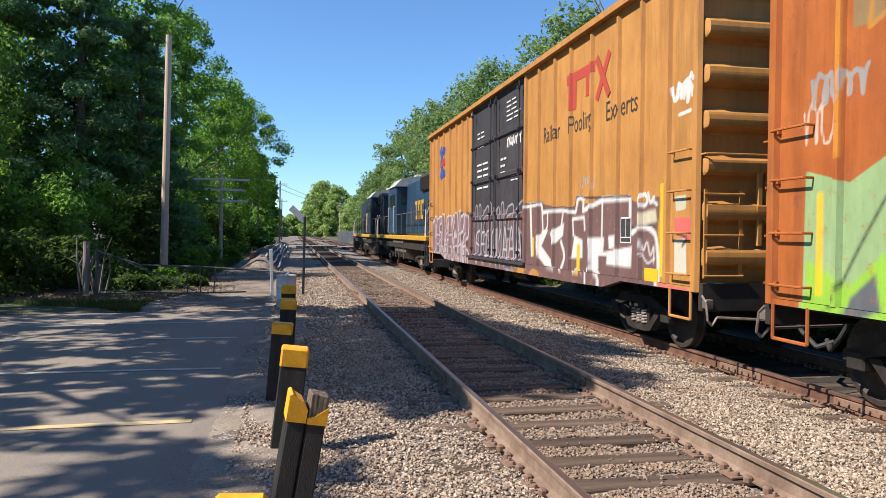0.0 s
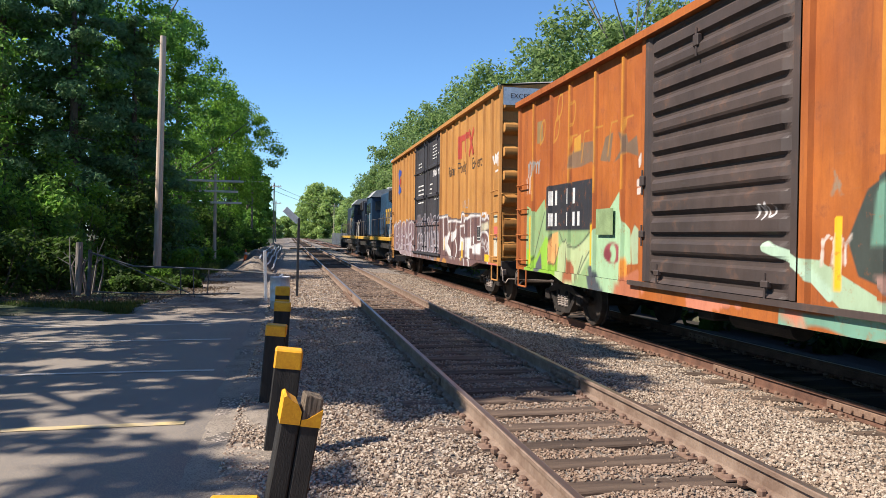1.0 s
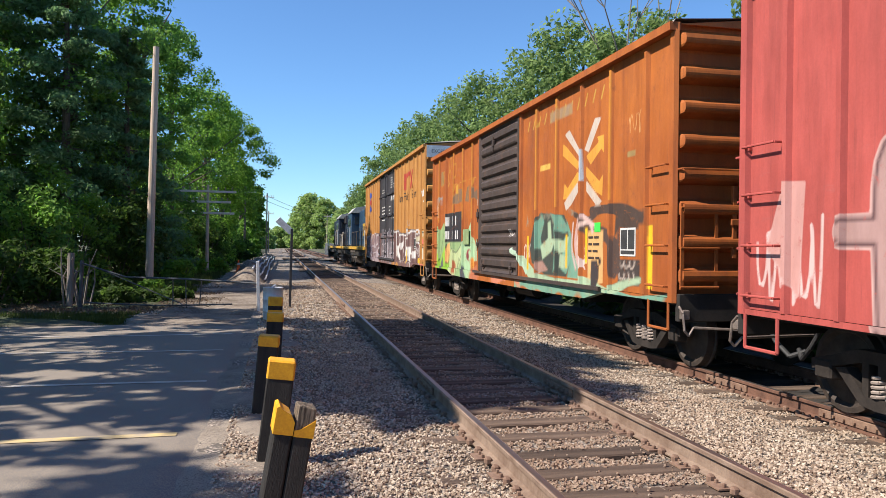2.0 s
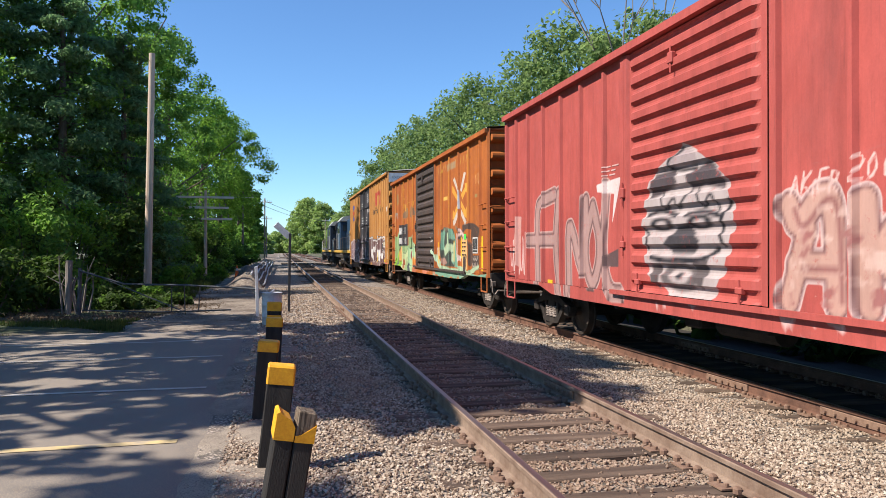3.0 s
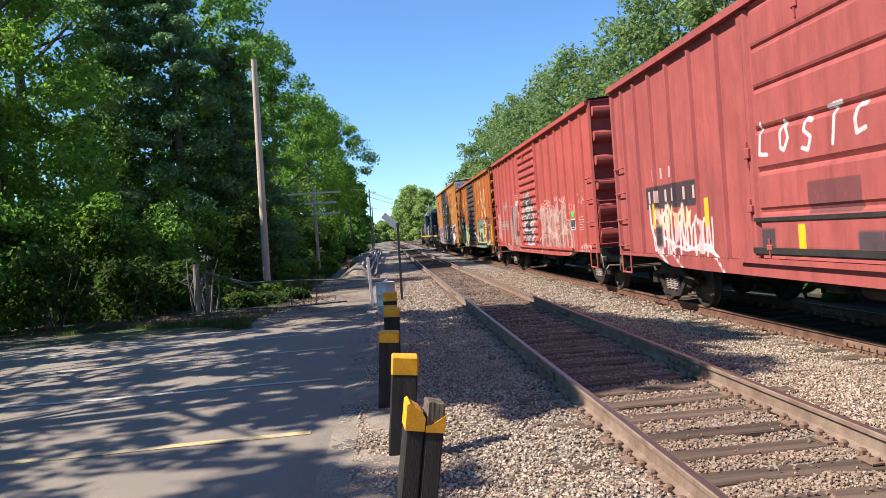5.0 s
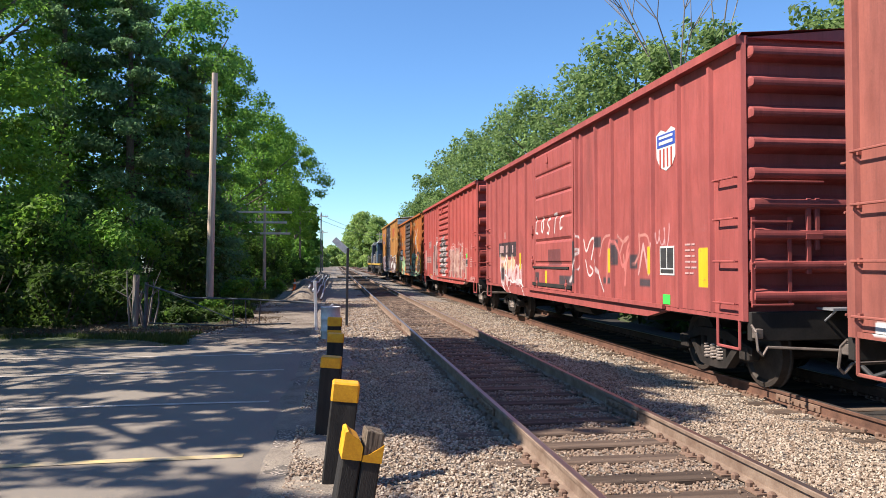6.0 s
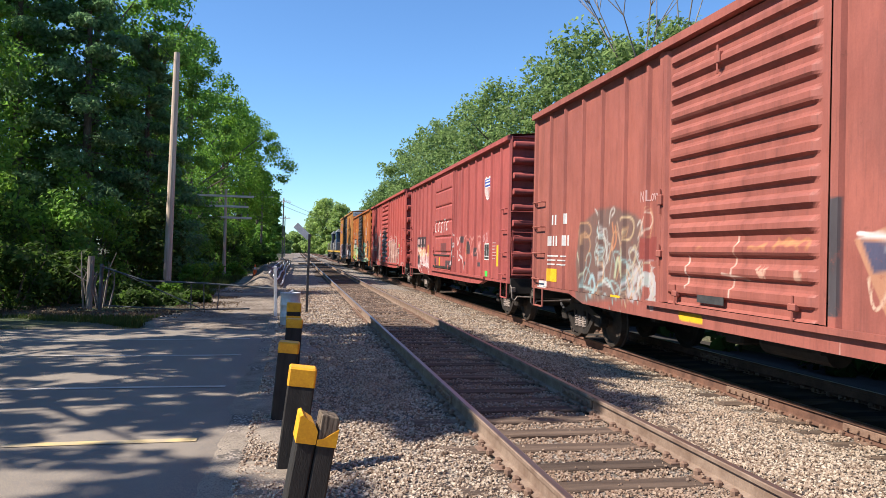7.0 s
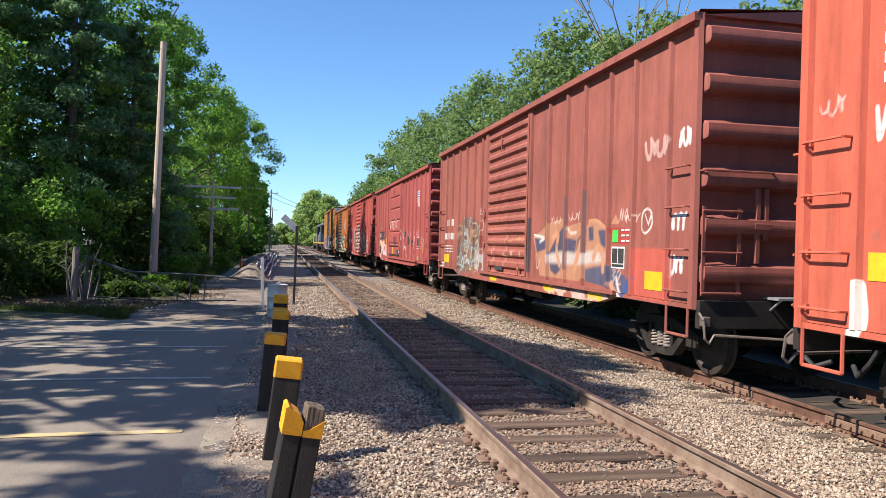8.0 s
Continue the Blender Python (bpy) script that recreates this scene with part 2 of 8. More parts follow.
def bay_line(y, material, label, wide=0.1, x0=-9.0, x1=-0.84, skew=0.0):
    xs = np.linspace(x0, x1, 60)
    v, f = grid(xs, [-wide / 2, wide / 2], lambda x, w: np.stack([x, y + skew * x + w, LOT + 0.012 * wave(x, y + skew * x + 0 * w, 13, 3, 0.15) + 0.006], 1))
    ob = raw("painted_line", v, f, material)
    return tagged(ob, label, "painted line", "bay lines on the asphalt", "structure")


bay_line(6.9, mat_yellow_line, "worn yellow painted bay line on asphalt", 0.12)
for y in (9.6, 12.3, 14.5):
    bay_line(y, mat_white_line, "faded white painted bay line on asphalt")


# ---------------------------------------------------------------- tracks
mat_rail_top = two_tone("worn rail head", (0.30, 0.27, 0.25), (0.20, 0.16, 0.14), 6, 80, 0.38, 0.85, 0.1, 0.001, (1, 0.05, 1))
mat_rail = two_tone("rusty rail", (0.15, 0.095, 0.066), (0.245, 0.175, 0.128), 4, 50, 0.85, 0.1, 0.5, 0.003)
mat_tie = two_tone("weathered tie", (0.050, 0.033, 0.024), (0.125, 0.086, 0.061), 2.5, 30, 0.92, bump=1.0, dist=0.012, stretch=(0.25, 3, 3), vary=0.3)
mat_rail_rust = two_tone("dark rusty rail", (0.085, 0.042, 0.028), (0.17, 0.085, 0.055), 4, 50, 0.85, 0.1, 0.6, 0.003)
mat_plate = two_tone("rusty iron", (0.17, 0.10, 0.07), (0.25, 0.16, 0.11), 12, 70, 0.85, 0.2, 0.5, 0.003)

RAIL_SECTION = [(-0.07, -0.17), (0.07, -0.17), (0.07, -0.158), (0.012, -0.14), (0.009, -0.045), (0.036, -0.035),
                (0.036, -0.006), (0.028, 0), (-0.028, 0), (-0.036, -0.006), (-0.036, -0.035), (-0.009, -0.045), (-0.012, -0.14), (-0.07, -0.158)]


def rail(x, z, y0, y1, parent):
    bm = prism(bmesh.new(), [(x + a, z + b) for a, b in RAIL_SECTION], "y", y0, y1)
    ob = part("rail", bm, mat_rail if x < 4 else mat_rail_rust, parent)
    bm = bmesh.new()
    box(bm, x - 0.024, x + 0.024, y0, y1, z + 0.0005, z + 0.002)
    part("rail_head", bm, mat_rail_top, ob, "polished steel running surface")
    return ob


def track(name, x, z, label, y0=-12, y1=300, near=40):
    top = thing(name, pose(0, 0, 0), label, "railway track", kind="structure")
    for dx in (0, GAUGE):
        rail(x + dx, z, y0, y1, top)
    tie_bm = bmesh.new()
    box(tie_bm, -1.3, 1.3, -0.115, 0.115, -0.17, 0, 0.012)
    tie_me = bpy.data.meshes.new("tie")
    tie_bm.to_mesh(tie_me)
    tie_bm.free()
    tie_me.materials.append(mat_tie)
    pl = bmesh.new()
    box(pl, -0.17, 0.17, -0.09, 0.09, 0, 0.012)
    for sx in (-1, 1):
        for sy in (-0.05, 0.05):
            box(pl, sx * 0.1 - 0.012, sx * 0.1 + 0.012, sy - 0.012, sy + 0.012, 0.01, 0.04, 0.004)
    pl_me = bpy.data.meshes.new("tie_plate")
    pl.to_mesh(pl_me)
    pl.free()
    pl_me.materials.append(mat_plate)
    an = bmesh.new()
    box(an, -0.085, 0.085, -0.02, 0.02, -0.03, 0.012, 0.008)
    for sx in (-1, 1):
        box(an, sx * 0.085 - 0.03, sx * 0.085 + 0.03, -0.028, 0.028, -0.02, 0.045, 0.016)
    an_me = bpy.data.meshes.new("rail_anchor")
    an.to_mesh(an_me)
    an.free()
    an_me.materials.append(mat_plate)
    r = random.Random(int(x * 10))
    y = y0 + 0.2
    far = []
    rows = []
    while y < y1 - 1:
        yaw, dx, dz = r.uniform(-1.2, 1.2), r.uniform(-0.06, 0.06), r.uniform(-0.012, 0.006)
        m = pose(x + GAUGE / 2 + dx, y, z - 0.168 + dz, 0, r.uniform(-0.4, 0.4), yaw)
        rows.append(y)
        if -2 < y < near:
            t = new("tie", tie_me)
            t.parent = top
            t.matrix_basis = m
            for rx in (x, x + GAUGE):
                if y < 22:
                    p = new("tie_plate", pl_me)
                    p.parent = top
                    p.matrix_basis = pose(rx, y, z - 0.170)
                    for s in (-0.15, 0.15):
                        if r.random() < 0.8:
                            a = new("rail_anchor", an_me)
                            a.parent = top
                            a.matrix_basis = pose(rx, y + s, z - 0.168)
        else:
            far.append(m)
        y += r.gauss(0.53, 0.025)
    vs, fs = [], []
    for m in far:
        k = len(vs)
        vs += [m @ Vector((sx * 1.3, sy * 0.115, sz)) for sz in (-0.17, 0) for sy in (-1, 1) for sx in (-1, 1)]
        fs += [(k + a, k + b, k + c, k + d) for a, b, c, d in ((4, 5, 7, 6), (0, 1, 5, 4), (2, 6, 7, 3), (0, 4, 6, 2), (1, 3, 7, 5))]
    far_ob = raw("far_ties", vs, fs, mat_tie, top)
    far_ob["kind"] = "stuff"
    for dx, yy in ((0, 8.6), (0, 20.5), (GAUGE, 8.2), (GAUGE, 14.0)) if x < 4 else ((0, 8.75), (0, 6.55), (GAUGE, 12)):
        joint_bar(x + dx, z, yy, top)
    return rows


def joint_bar(x, z, y, parent, wide=0.91):
    """A bolted bar on each side of a rail's web."""
    for side in (-1, 1):
        bm = bmesh.new()
        xa, xb = sorted((x + side * 0.012, x + side * 0.036))
        box(bm, xa, xb, y - wide / 2, y + wide / 2, z - 0.135, z - 0.05, 0.006)
        bar = part("joint_bar", bm, mat_plate, parent)
        for i in range(6):
            q = y - wide / 2 + 0.09 + i * (wide - 0.18) / 5
            bm = bmesh.new()
            rod(bm, (x + side * 0.034, q, z - 0.092), (x + side * 0.062, q, z - 0.092), 0.018, 6)
            part("bolt", bm, mat_plate, bar)


NEAR_TIES = track("near_track", RAIL_X, 0.0, "railway track of rusty rails on weathered wooden ties")
MAIN_TIES = track("main_track", MAIN_X, MAIN_Z, "main railway track of rusty rails carrying the train")


# ---------------------------------------------------------------- loose stones of the ballast
def stones(name, count, x0, x1, y0, y1, lo, hi, seed, power=1.0):
    r = np.random.RandomState(seed)
    x = r.uniform(x0, x1, count)
    y = y0 + (y1 - y0) * r.uniform(0, 1, count) ** power
    z = bed_height(x, y) + 0.018 * wave(x, y, 3, 4, 0.9)
    keep = np.ones(count, bool)
    for ties, c, half in ((NEAR_TIES, RAIL_X + GAUGE / 2, 0.86), (MAIN_TIES, MAIN_X + GAUGE / 2, 1.33)):
        t = np.array(ties)
        k = np.clip(np.searchsorted(t, y), 1, len(t) - 1)
        gap = np.minimum(np.abs(y - t[k]), np.abs(y - t[k - 1]))
        on = (np.abs(x - c) < half) & (gap < 0.125)
        keep &= ~on | (r.uniform(size=count) < 0.035)
        z = np.where(on, z + 0.02, z)
        for q in (-GAUGE / 2, GAUGE / 2):
            keep &= np.abs(x - c - q) > 0.09
    x, y, z = x[keep], y[keep], z[keep]
    n = len(x)
    cube = np.array([(a, b, c) for c in (-1, 1) for b in (-1, 1) for a in (-1, 1)], float) * 0.62
    p = cube[None] * r.uniform(0.55, 1.3, (n, 8, 3))
    s = r.uniform(lo, hi, n)[:, None] * np.stack([r.uniform(0.7, 1.3, n), r.uniform(0.7, 1.1, n), r.uniform(0.5, 0.9, n)], 1)
    p *= s[:, None]
    a, b = r.uniform(0, 6.283, n), r.uniform(-0.7, 0.7, n)
    q = p.copy()
    q[..., 0], q[..., 2] = p[..., 0] * np.cos(b)[:, None] + p[..., 2] * np.sin(b)[:, None], p[..., 2] * np.cos(b)[:, None] - p[..., 0] * np.sin(b)[:, None]
    w = q.copy()
    w[..., 0], w[..., 1] = q[..., 0] * np.cos(a)[:, None] - q[..., 1] * np.sin(a)[:, None], q[..., 0] * np.sin(a)[:, None] + q[..., 1] * np.cos(a)[:, None]
    w += np.stack([x, y, z + 0.004], 1)[:, None]
    f = np.array([(0, 2, 3, 1), (4, 5, 7, 6), (0, 1, 5, 4), (2, 6, 7, 3), (0, 4, 6, 2), (1, 3, 7, 5)])
    f = (np.arange(n)[:, None, None] * 8 + f[None]).reshape(-1, 4)
    ob = raw(name, w.reshape(-1, 3), f, mat_stone)
    return tagged(ob, "loose crushed grey and tan ballast stones", "gravel", kind="stuff")


mat_stone = Mat("crushed stone", 0.9)
isl = mat_stone.t.nodes.new("ShaderNodeNewGeometry").outputs["Random Per Island"]
c = mat_stone.ramp(isl, (0.0, (0.14, 0.09, 0.06)), (0.25, (0.25, 0.183, 0.13)), (0.5, (0.35, 0.27, 0.20)), (0.75, (0.44, 0.355, 0.265)), (1.0, (0.50, 0.42, 0.335)))
c = mat_stone.mix(0.4, c, mat_stone.ramp(mat_stone.noise(60, 4), (0.3, (0.3, 0.3, 0.3)), (0.7, (0.7, 0.7, 0.7))), "OVERLAY")
c = mat_stone.mix(mat_stone.mask(mat_stone.noise(0.6, 4), 0.5, 0.7), c, mat_stone.mix(0.5, c, (0.33, 0.22, 0.15)))
sep = mat_stone.node("ShaderNodeSeparateXYZ")
mat_stone.link(mat_stone.co, sep.inputs[0])
bed = mat_stone.ramp(mat_stone.mask(sep.outputs[0], 1.0, 4.0), (0.15, (0, 0, 0)), (0.3, (0.5, 0.5, 0.5)), (0.7, (0.5, 0.5, 0.5)), (0.85, (0, 0, 0)))
c = mat_stone.mix(bed, c, (0.19, 0.118, 0.08))       # rust and brake dust between the rails
mat_stone.colour(c).bump(mat_stone.noise(140, 3), 0.4, 0.004)
mat_stone = mat_stone.m
stones("ballast_stones", 84000, -0.42, 5.7, 3.2, 13, 0.008, 0.020, 1, 1.6)
stones("ballast_stones", 20000, -0.42, 5.7, 12, 34, 0.020, 0.034, 2, 1.3)


# ---------------------------------------------------------------- the train: paint
HAND = {
    "A": [[(0, 0), (0.5, 1), (1, 0)], [(0.2, 0.4), (0.9, 0.4)]], "K": [[(0, 0), (0.05, 1)], [(0.9, 1), (0.05, 0.45), (1, 0)]], "I": [[(0.1, 0), (0.1, 0.8)]],
    "E": [[(0.9, 1), (0.1, 0.95), (0, 0), (0.9, 0.05)], [(0.05, 0.5), (0.7, 0.5)]], "R": [[(0, 0), (0.05, 1), (0.8, 0.9), (0.7, 0.55), (0.05, 0.5), (0.9, 0)]],
    "2": [[(0, 0.75), (0.4, 1), (0.8, 0.75), (0, 0), (0.9, 0.05)]], "0": [[(0.4, 1), (0, 0.6), (0.1, 0.1), (0.5, 0), (0.8, 0.4), (0.4, 1)]], "S": [[(0.9, 0.9), (0.3, 1), (0.1, 0.65), (0.8, 0.4), (0.6, 0), (0, 0.1)]],
    "L": [[(0.05, 1), (0, 0.05), (0.8, 0)]], "P": [[(0, 0), (0.05, 1), (0.8, 0.85), (0.6, 0.5), (0.05, 0.45)]], "O": [[(0.4, 1), (0, 0.6), (0.1, 0.1), (0.5, 0), (0.9, 0.4), (0.4, 1)]],
    "T": [[(0, 0.95), (1, 1)], [(0.5, 1), (0.45, 0)]], "C": [[(0.9, 0.9), (0.3, 0.9), (0, 0.5), (0.2, 0.05), (0.95, 0.15)]], "N": [[(0, 0), (0.05, 1), (0.8, 0), (0.85, 1)]],
    "3": [[(0.1, 0.95), (0.8, 0.9), (0.3, 0.55), (0.8, 0.35), (0.4, 0), (0, 0.1)]], "V": [[(0, 1), (0.4, 0), (0.9, 1)]], "Y": [[(0, 1), (0.4, 0.5)], [(0.9, 1), (0.3, 0)]],
}


class Paint:
    """Sprayed and stencilled colour on a car's side, as layers over (u, v): metres from the front end and above the rail."""

    def __init__(self, length):
        self.length, self.layers = length, []

    def rect(self, u0, u1, v0, v1, c, soft=0.012, a=1.0):
        self.layers.append(("rect", (u0, u1, v0, v1), c, soft, a))
        return self

    def oval(self, u, v, ru, rv, c, soft=0.02, a=1.0):
        self.layers.append(("oval", (u, v, ru, rv), c, soft, a))
        return self

    def line(self, pts, w, c, soft=0.012, a=1.0):
        self.layers.append(("line", (np.array(pts, float), w), c, soft, a))
        return self

    def poly(self, pts, c, soft=0.02, a=1.0):
        self.layers.append(("poly", np.array(pts, float), c, soft, a))
        return self

    def handwriting(self, text, u, v, h, c, w=0.03, slant=0.1, step=0.8):
        """Hand-sprayed capitals, stroke by stroke, each a little off the line."""
        r = np.random.RandomState(len(text) + int(u * 10))
        for ch in text:
            dv, k = r.uniform(-0.12, 0.12) * h, r.uniform(0.85, 1.15)
            for stroke in HAND.get(ch, ()):
                self.line([(u + (p * 0.6 + q * slant) * h * k, v + dv + q * h * k) for p, q in stroke], w, c)
            u += h * step * (0.45 if ch == "I" else 1.0)
        return self

    def cloud(self, u0, u1, v0, v1, c, seed, base=0.6, cut=0.1, a=1.0):
        self.layers.append(("cloud", (u0, u1, v0, v1, seed, base, cut), c, 0.05, a))
        return self

    def at(self, u, v):
        out = np.zeros((len(u), 4))
        for kind, g, c, soft, a in self.layers:
            if kind == "rect":
                d = np.maximum(np.maximum(g[0] - u, u - g[1]), np.maximum(g[2] - v, v - g[3]))
            elif kind == "oval":
                d = (np.hypot((u - g[0]) / g[2], (v - g[1]) / g[3]) - 1) * min(g[2], g[3])
            elif kind == "line":
                p, w = g
                near = (u > p[:, 0].min() - w - 0.1) & (u < p[:, 0].max() + w + 0.1)
                d = np.full(len(u), 9.0)
                uu, vv, dd = u[near], v[near], np.full(near.sum(), 9.0)
                for (a0, b0), (a1, b1) in zip(p, p[1:]):
                    du, dv = a1 - a0, b1 - b0
                    s = np.clip(((uu - a0) * du + (vv - b0) * dv) / max(du * du + dv * dv, 1e-9), 0, 1)
                    dd = np.minimum(dd, np.hypot(uu - a0 - s * du, vv - b0 - s * dv))
                d[near] = dd - w / 2
            elif kind == "poly":
                lo, hi = g.min(0) - 0.15, g.max(0) + 0.15
                near = (u > lo[0]) & (u < hi[0]) & (v > lo[1]) & (v < hi[1])
                uu, vv = u[near], v[near]
                dd, odd = np.full(len(uu), 9.0), np.zeros(len(uu), bool)
                for (a0, b0), (a1, b1) in zip(g, np.roll(g, -1, 0)):
                    du, dv = a1 - a0, b1 - b0
                    s = np.clip(((uu - a0) * du + (vv - b0) * dv) / max(du * du + dv * dv, 1e-9), 0, 1)
                    dd = np.minimum(dd, np.hypot(uu - a0 - s * du, vv - b0 - s * dv))
                    if dv:
                        odd ^= ((b0 > vv) != (b1 > vv)) & (uu < a0 + (vv - b0) * du / dv)
                d = np.full(len(u), 9.0)
                d[near] = np.where(odd, -dd, dd)
            else:
                n = wave(u, v, g[4], 4, g[5])
                e = np.maximum(np.maximum(g[0] - u, u - g[1]), np.maximum(g[2] - v, v - g[3]))
                d = np.maximum(e + 0.12 * n, (g[6] - n) * 0.15)
            k = np.clip(0.5 - d / (2 * max(soft, 0.04)), 0, 1) * a
            kk = np.where(out[:, 3] > 0.001, np.clip((k - 0.3) / 0.4, 0, 1), (k > 0) * 1.0)[:, None]
            out[:, :3] = out[:, :3] * (1 - kk) + np.array(c) * kk
            out[:, 3] = np.maximum(out[:, 3], k)
        return out

    def scrawl(self, u0, u1, v0, v1, c, seed, w=0.035):
        """A thin sprayed tag: one wandering line with loops."""
        r = np.random.RandomState(seed)
        n = max(3, int((u1 - u0) / 0.15))
        cell, high = (u1 - u0) / n, (v1 - v0) / 2
        pts = []
        for i in range(n):
            tall, fat, lean, turn = r.uniform(0.45, 1.0), r.uniform(0.2, 0.75), r.uniform(-0.2, 0.4), r.choice((-1, 1))
            for k in range(7):
                q = k * 0.9 + 2.4
                y = tall * math.sin(q)
                pts.append((u0 + cell * (i + 0.12 * k + fat * 0.5 * turn * math.cos(q) + lean * y * 0.5), v0 + high * (1 + y)))
        return self.line(np.array(pts), w, c)

    def piece(self, u0, u1, v0, v1, n, fill, dark, halo, seed, fat=0.26):
        """Fat sprayed letter-like forms: a halo, a dark outline and a fill, bar by bar."""
        r = np.random.RandomState(seed)
        cell = (u1 - u0) / n
        forms = []
        for i in range(n):
            c = u0 + cell * (i + 0.5)
            h = lambda k: v0 + (v1 - v0) * np.clip(k + r.uniform(-0.07, 0.07), 0, 1.05)
            x = lambda k: c + cell * (k * 0.42 + r.uniform(-0.06, 0.06))
            kind = r.randint(6)
            if kind == 0:
                ss = [[(x(-1), h(0)), (x(-0.3), h(1)), (x(0.2), h(1)), (x(1), h(0))], [(x(-0.6), h(0.35)), (x(0.6), h(0.4))]]
            elif kind == 1:
                ss = [[(x(-0.8), h(0)), (x(-0.7), h(1)), (x(0.7), h(0.9)), (x(0.5), h(0.5)), (x(-0.5), h(0.45)), (x(0.9), h(0))]]
            elif kind == 2:
                ss = [[(x(0.9), h(0.95)), (x(-0.6), h(0.9)), (x(-0.8), h(0.5)), (x(-0.7), h(0.05)), (x(0.9), h(0.1)), (x(0.8), h(0.5)), (x(0.1), h(0.45))]]
            elif kind == 3:
                ss = [[(x(-0.8), h(0)), (x(-0.8), h(1))], [(x(0.9), h(1)), (x(-0.6), h(0.5)), (x(0.9), h(0))]]
            elif kind == 4:
                ss = [[(x(0.8), h(0.95)), (x(-0.7), h(0.9)), (x(-0.8), h(0.05)), (x(0.8), h(0.0))], [(x(-0.7), h(0.5)), (x(0.5), h(0.5))]]
            else:
                ss = [[(x(-0.6), h(1)), (x(-0.8), h(0.2)), (x(0), h(0)), (x(0.8), h(0.25)), (x(0.7), h(1))]]
            forms += [smooth(s, 3) for s in ss]
        if halo:
            for s in forms:
                self.line(s, fat + 0.2, halo)
        for s in forms:
            self.line(s, fat + 0.09, dark)
        for s in forms:
            self.line(s, fat, fill)
        return self


def smooth(pts, k=4):
    """A rounder line through the same corners (corner cutting)."""
    p = [np.array(q, float) for q in pts]
    for _ in range(2):
        q = [p[0]]
        for a, b in zip(p, p[1:]):
            q += [a * 0.75 + b * 0.25, a * 0.25 + b * 0.75]
        p = q + [p[-1]]
    return np.array(p)


def car_paint(name, base, shade, rust=(0.13, 0.055, 0.03), wear=0.5, rough=0.55):
    """Weathered car enamel with vertical streaks and rust, under the sprayed colours."""
    m = Mat(name, rough, 0.0, 0.35)
    c = m.mix(m.mask(m.noise(0.55, 5), 0.35, 0.68), base, shade)
    streak = m.noise(5.0, 5, m.scaled(1, 1, 0.10))
    c = m.mix(m.mask(streak, 0.5, 0.85), c, tuple(0.74 * k for k in shade))
    soot = m.noise(0.8, 6, m.scaled(1, 1, 0.35), 0.7)
    c = m.mix(m.mask(soot, 0.55, 0.95), c, tuple(0.4 * k + 0.02 for k in shade))
    spots = m.noise(2.6, 9, rough=0.72)
    c = m.mix(m.mask(spots, 0.68 - 0.1 * wear, 0.78), c, rust)
    drip = m.noise(26, 4, m.scaled(1, 1, 0.05), 0.65)
    c = m.mix(m.mask(drip, 0.55, 1.0), c, tuple(0.45 * k + 0.015 for k in shade))
    scuff = m.noise(3.5, 8, m.scaled(1, 0.35, 2.2), 0.75)
    c = m.mix(m.mask(scuff, 0.62, 0.85), c, tuple(0.6 * k + 0.06 for k in base))
    fine = m.noise(45, 4)
    c = m.mix(0.25, c, m.ramp(fine, (0.3, (0.4, 0.4, 0.4)), (0.7, (0.62, 0.62, 0.62))), "OVERLAY")
    att = m.node("ShaderNodeAttribute")
    att.attribute_name = "paint"
    edge = m.mask(att.outputs["Alpha"], 0.40, 0.60)
    worn = m.t.nodes.new("ShaderNodeMath")
    worn.operation = "MULTIPLY"
    m.link(edge, worn.inputs[0])
    m.link(m.mask(m.noise(6, 9, rough=0.78), 0.73, 0.56), worn.inputs[1])
    c = m.mix(worn.outputs[0], c, att.outputs["Color"])
    grime = m.noise(3.2, 8, m.scaled(1, 1, 0.3), 0.75)
    c = m.mix(0.5, c, m.ramp(grime, (0.35, (1, 1, 1)), (0.75, (0.42, 0.38, 0.36))), "MULTIPLY")
    m.colour(c).bump(m.noise(1.1, 3), 0.35, 0.03).bump(fine, 0.12, 0.002)
    m.roughness(spots, rough - 0.08, rough + 0.25)
    return m.m


def painted(name, v, f, uv, paint, material, parent, label="", smooth_shade=False):
    ob = raw(name, v, f, material, parent, label, smooth_shade)
    att = ob.data.attributes.new("paint", "FLOAT_COLOR", "POINT")
    att.data.foreach_set("color", paint.at(uv[0], uv[1]).astype(np.float32).ravel() if paint else np.zeros(len(v) * 4, np.float32))
    return ob


mat_under = two_tone("black underframe grime", (0.012, 0.011, 0.010), (0.028, 0.023, 0.019), 3, 40, 0.9, 0.05)
mat_truck = two_tone("dusty cast steel", (0.014, 0.011, 0.009), (0.034, 0.026, 0.021), 5, 60, 0.9, 0.1, 0.5, 0.003)
mat_tread = two_tone("wheel steel", (0.030, 0.023, 0.019), (0.060, 0.046, 0.037), 5, 50, 0.7, 0.3)
mat_spring = two_tone("dusty spring steel", (0.26, 0.21, 0.18), (0.36, 0.30, 0.26), 9, 60, 0.75, 0.2)
mat_lever = two_tone("scuffed steel rod", (0.13, 0.10, 0.085), (0.22, 0.18, 0.15), 9, 60, 0.6, 0.4)
mat_galv = two_tone("galvanized steel", (0.42, 0.43, 0.44), (0.55, 0.56, 0.57), 8, 60, 0.5, 0.7, 0.1)
mat_yellow_dot = two_tone("reflector yellow", (0.72, 0.42, 0.02), (0.60, 0.34, 0.02), 9, 60, 0.5)
mat_black = two_tone("flat black", (0.02, 0.02, 0.022), (0.035, 0.035, 0.035), 6, 60, 0.6)
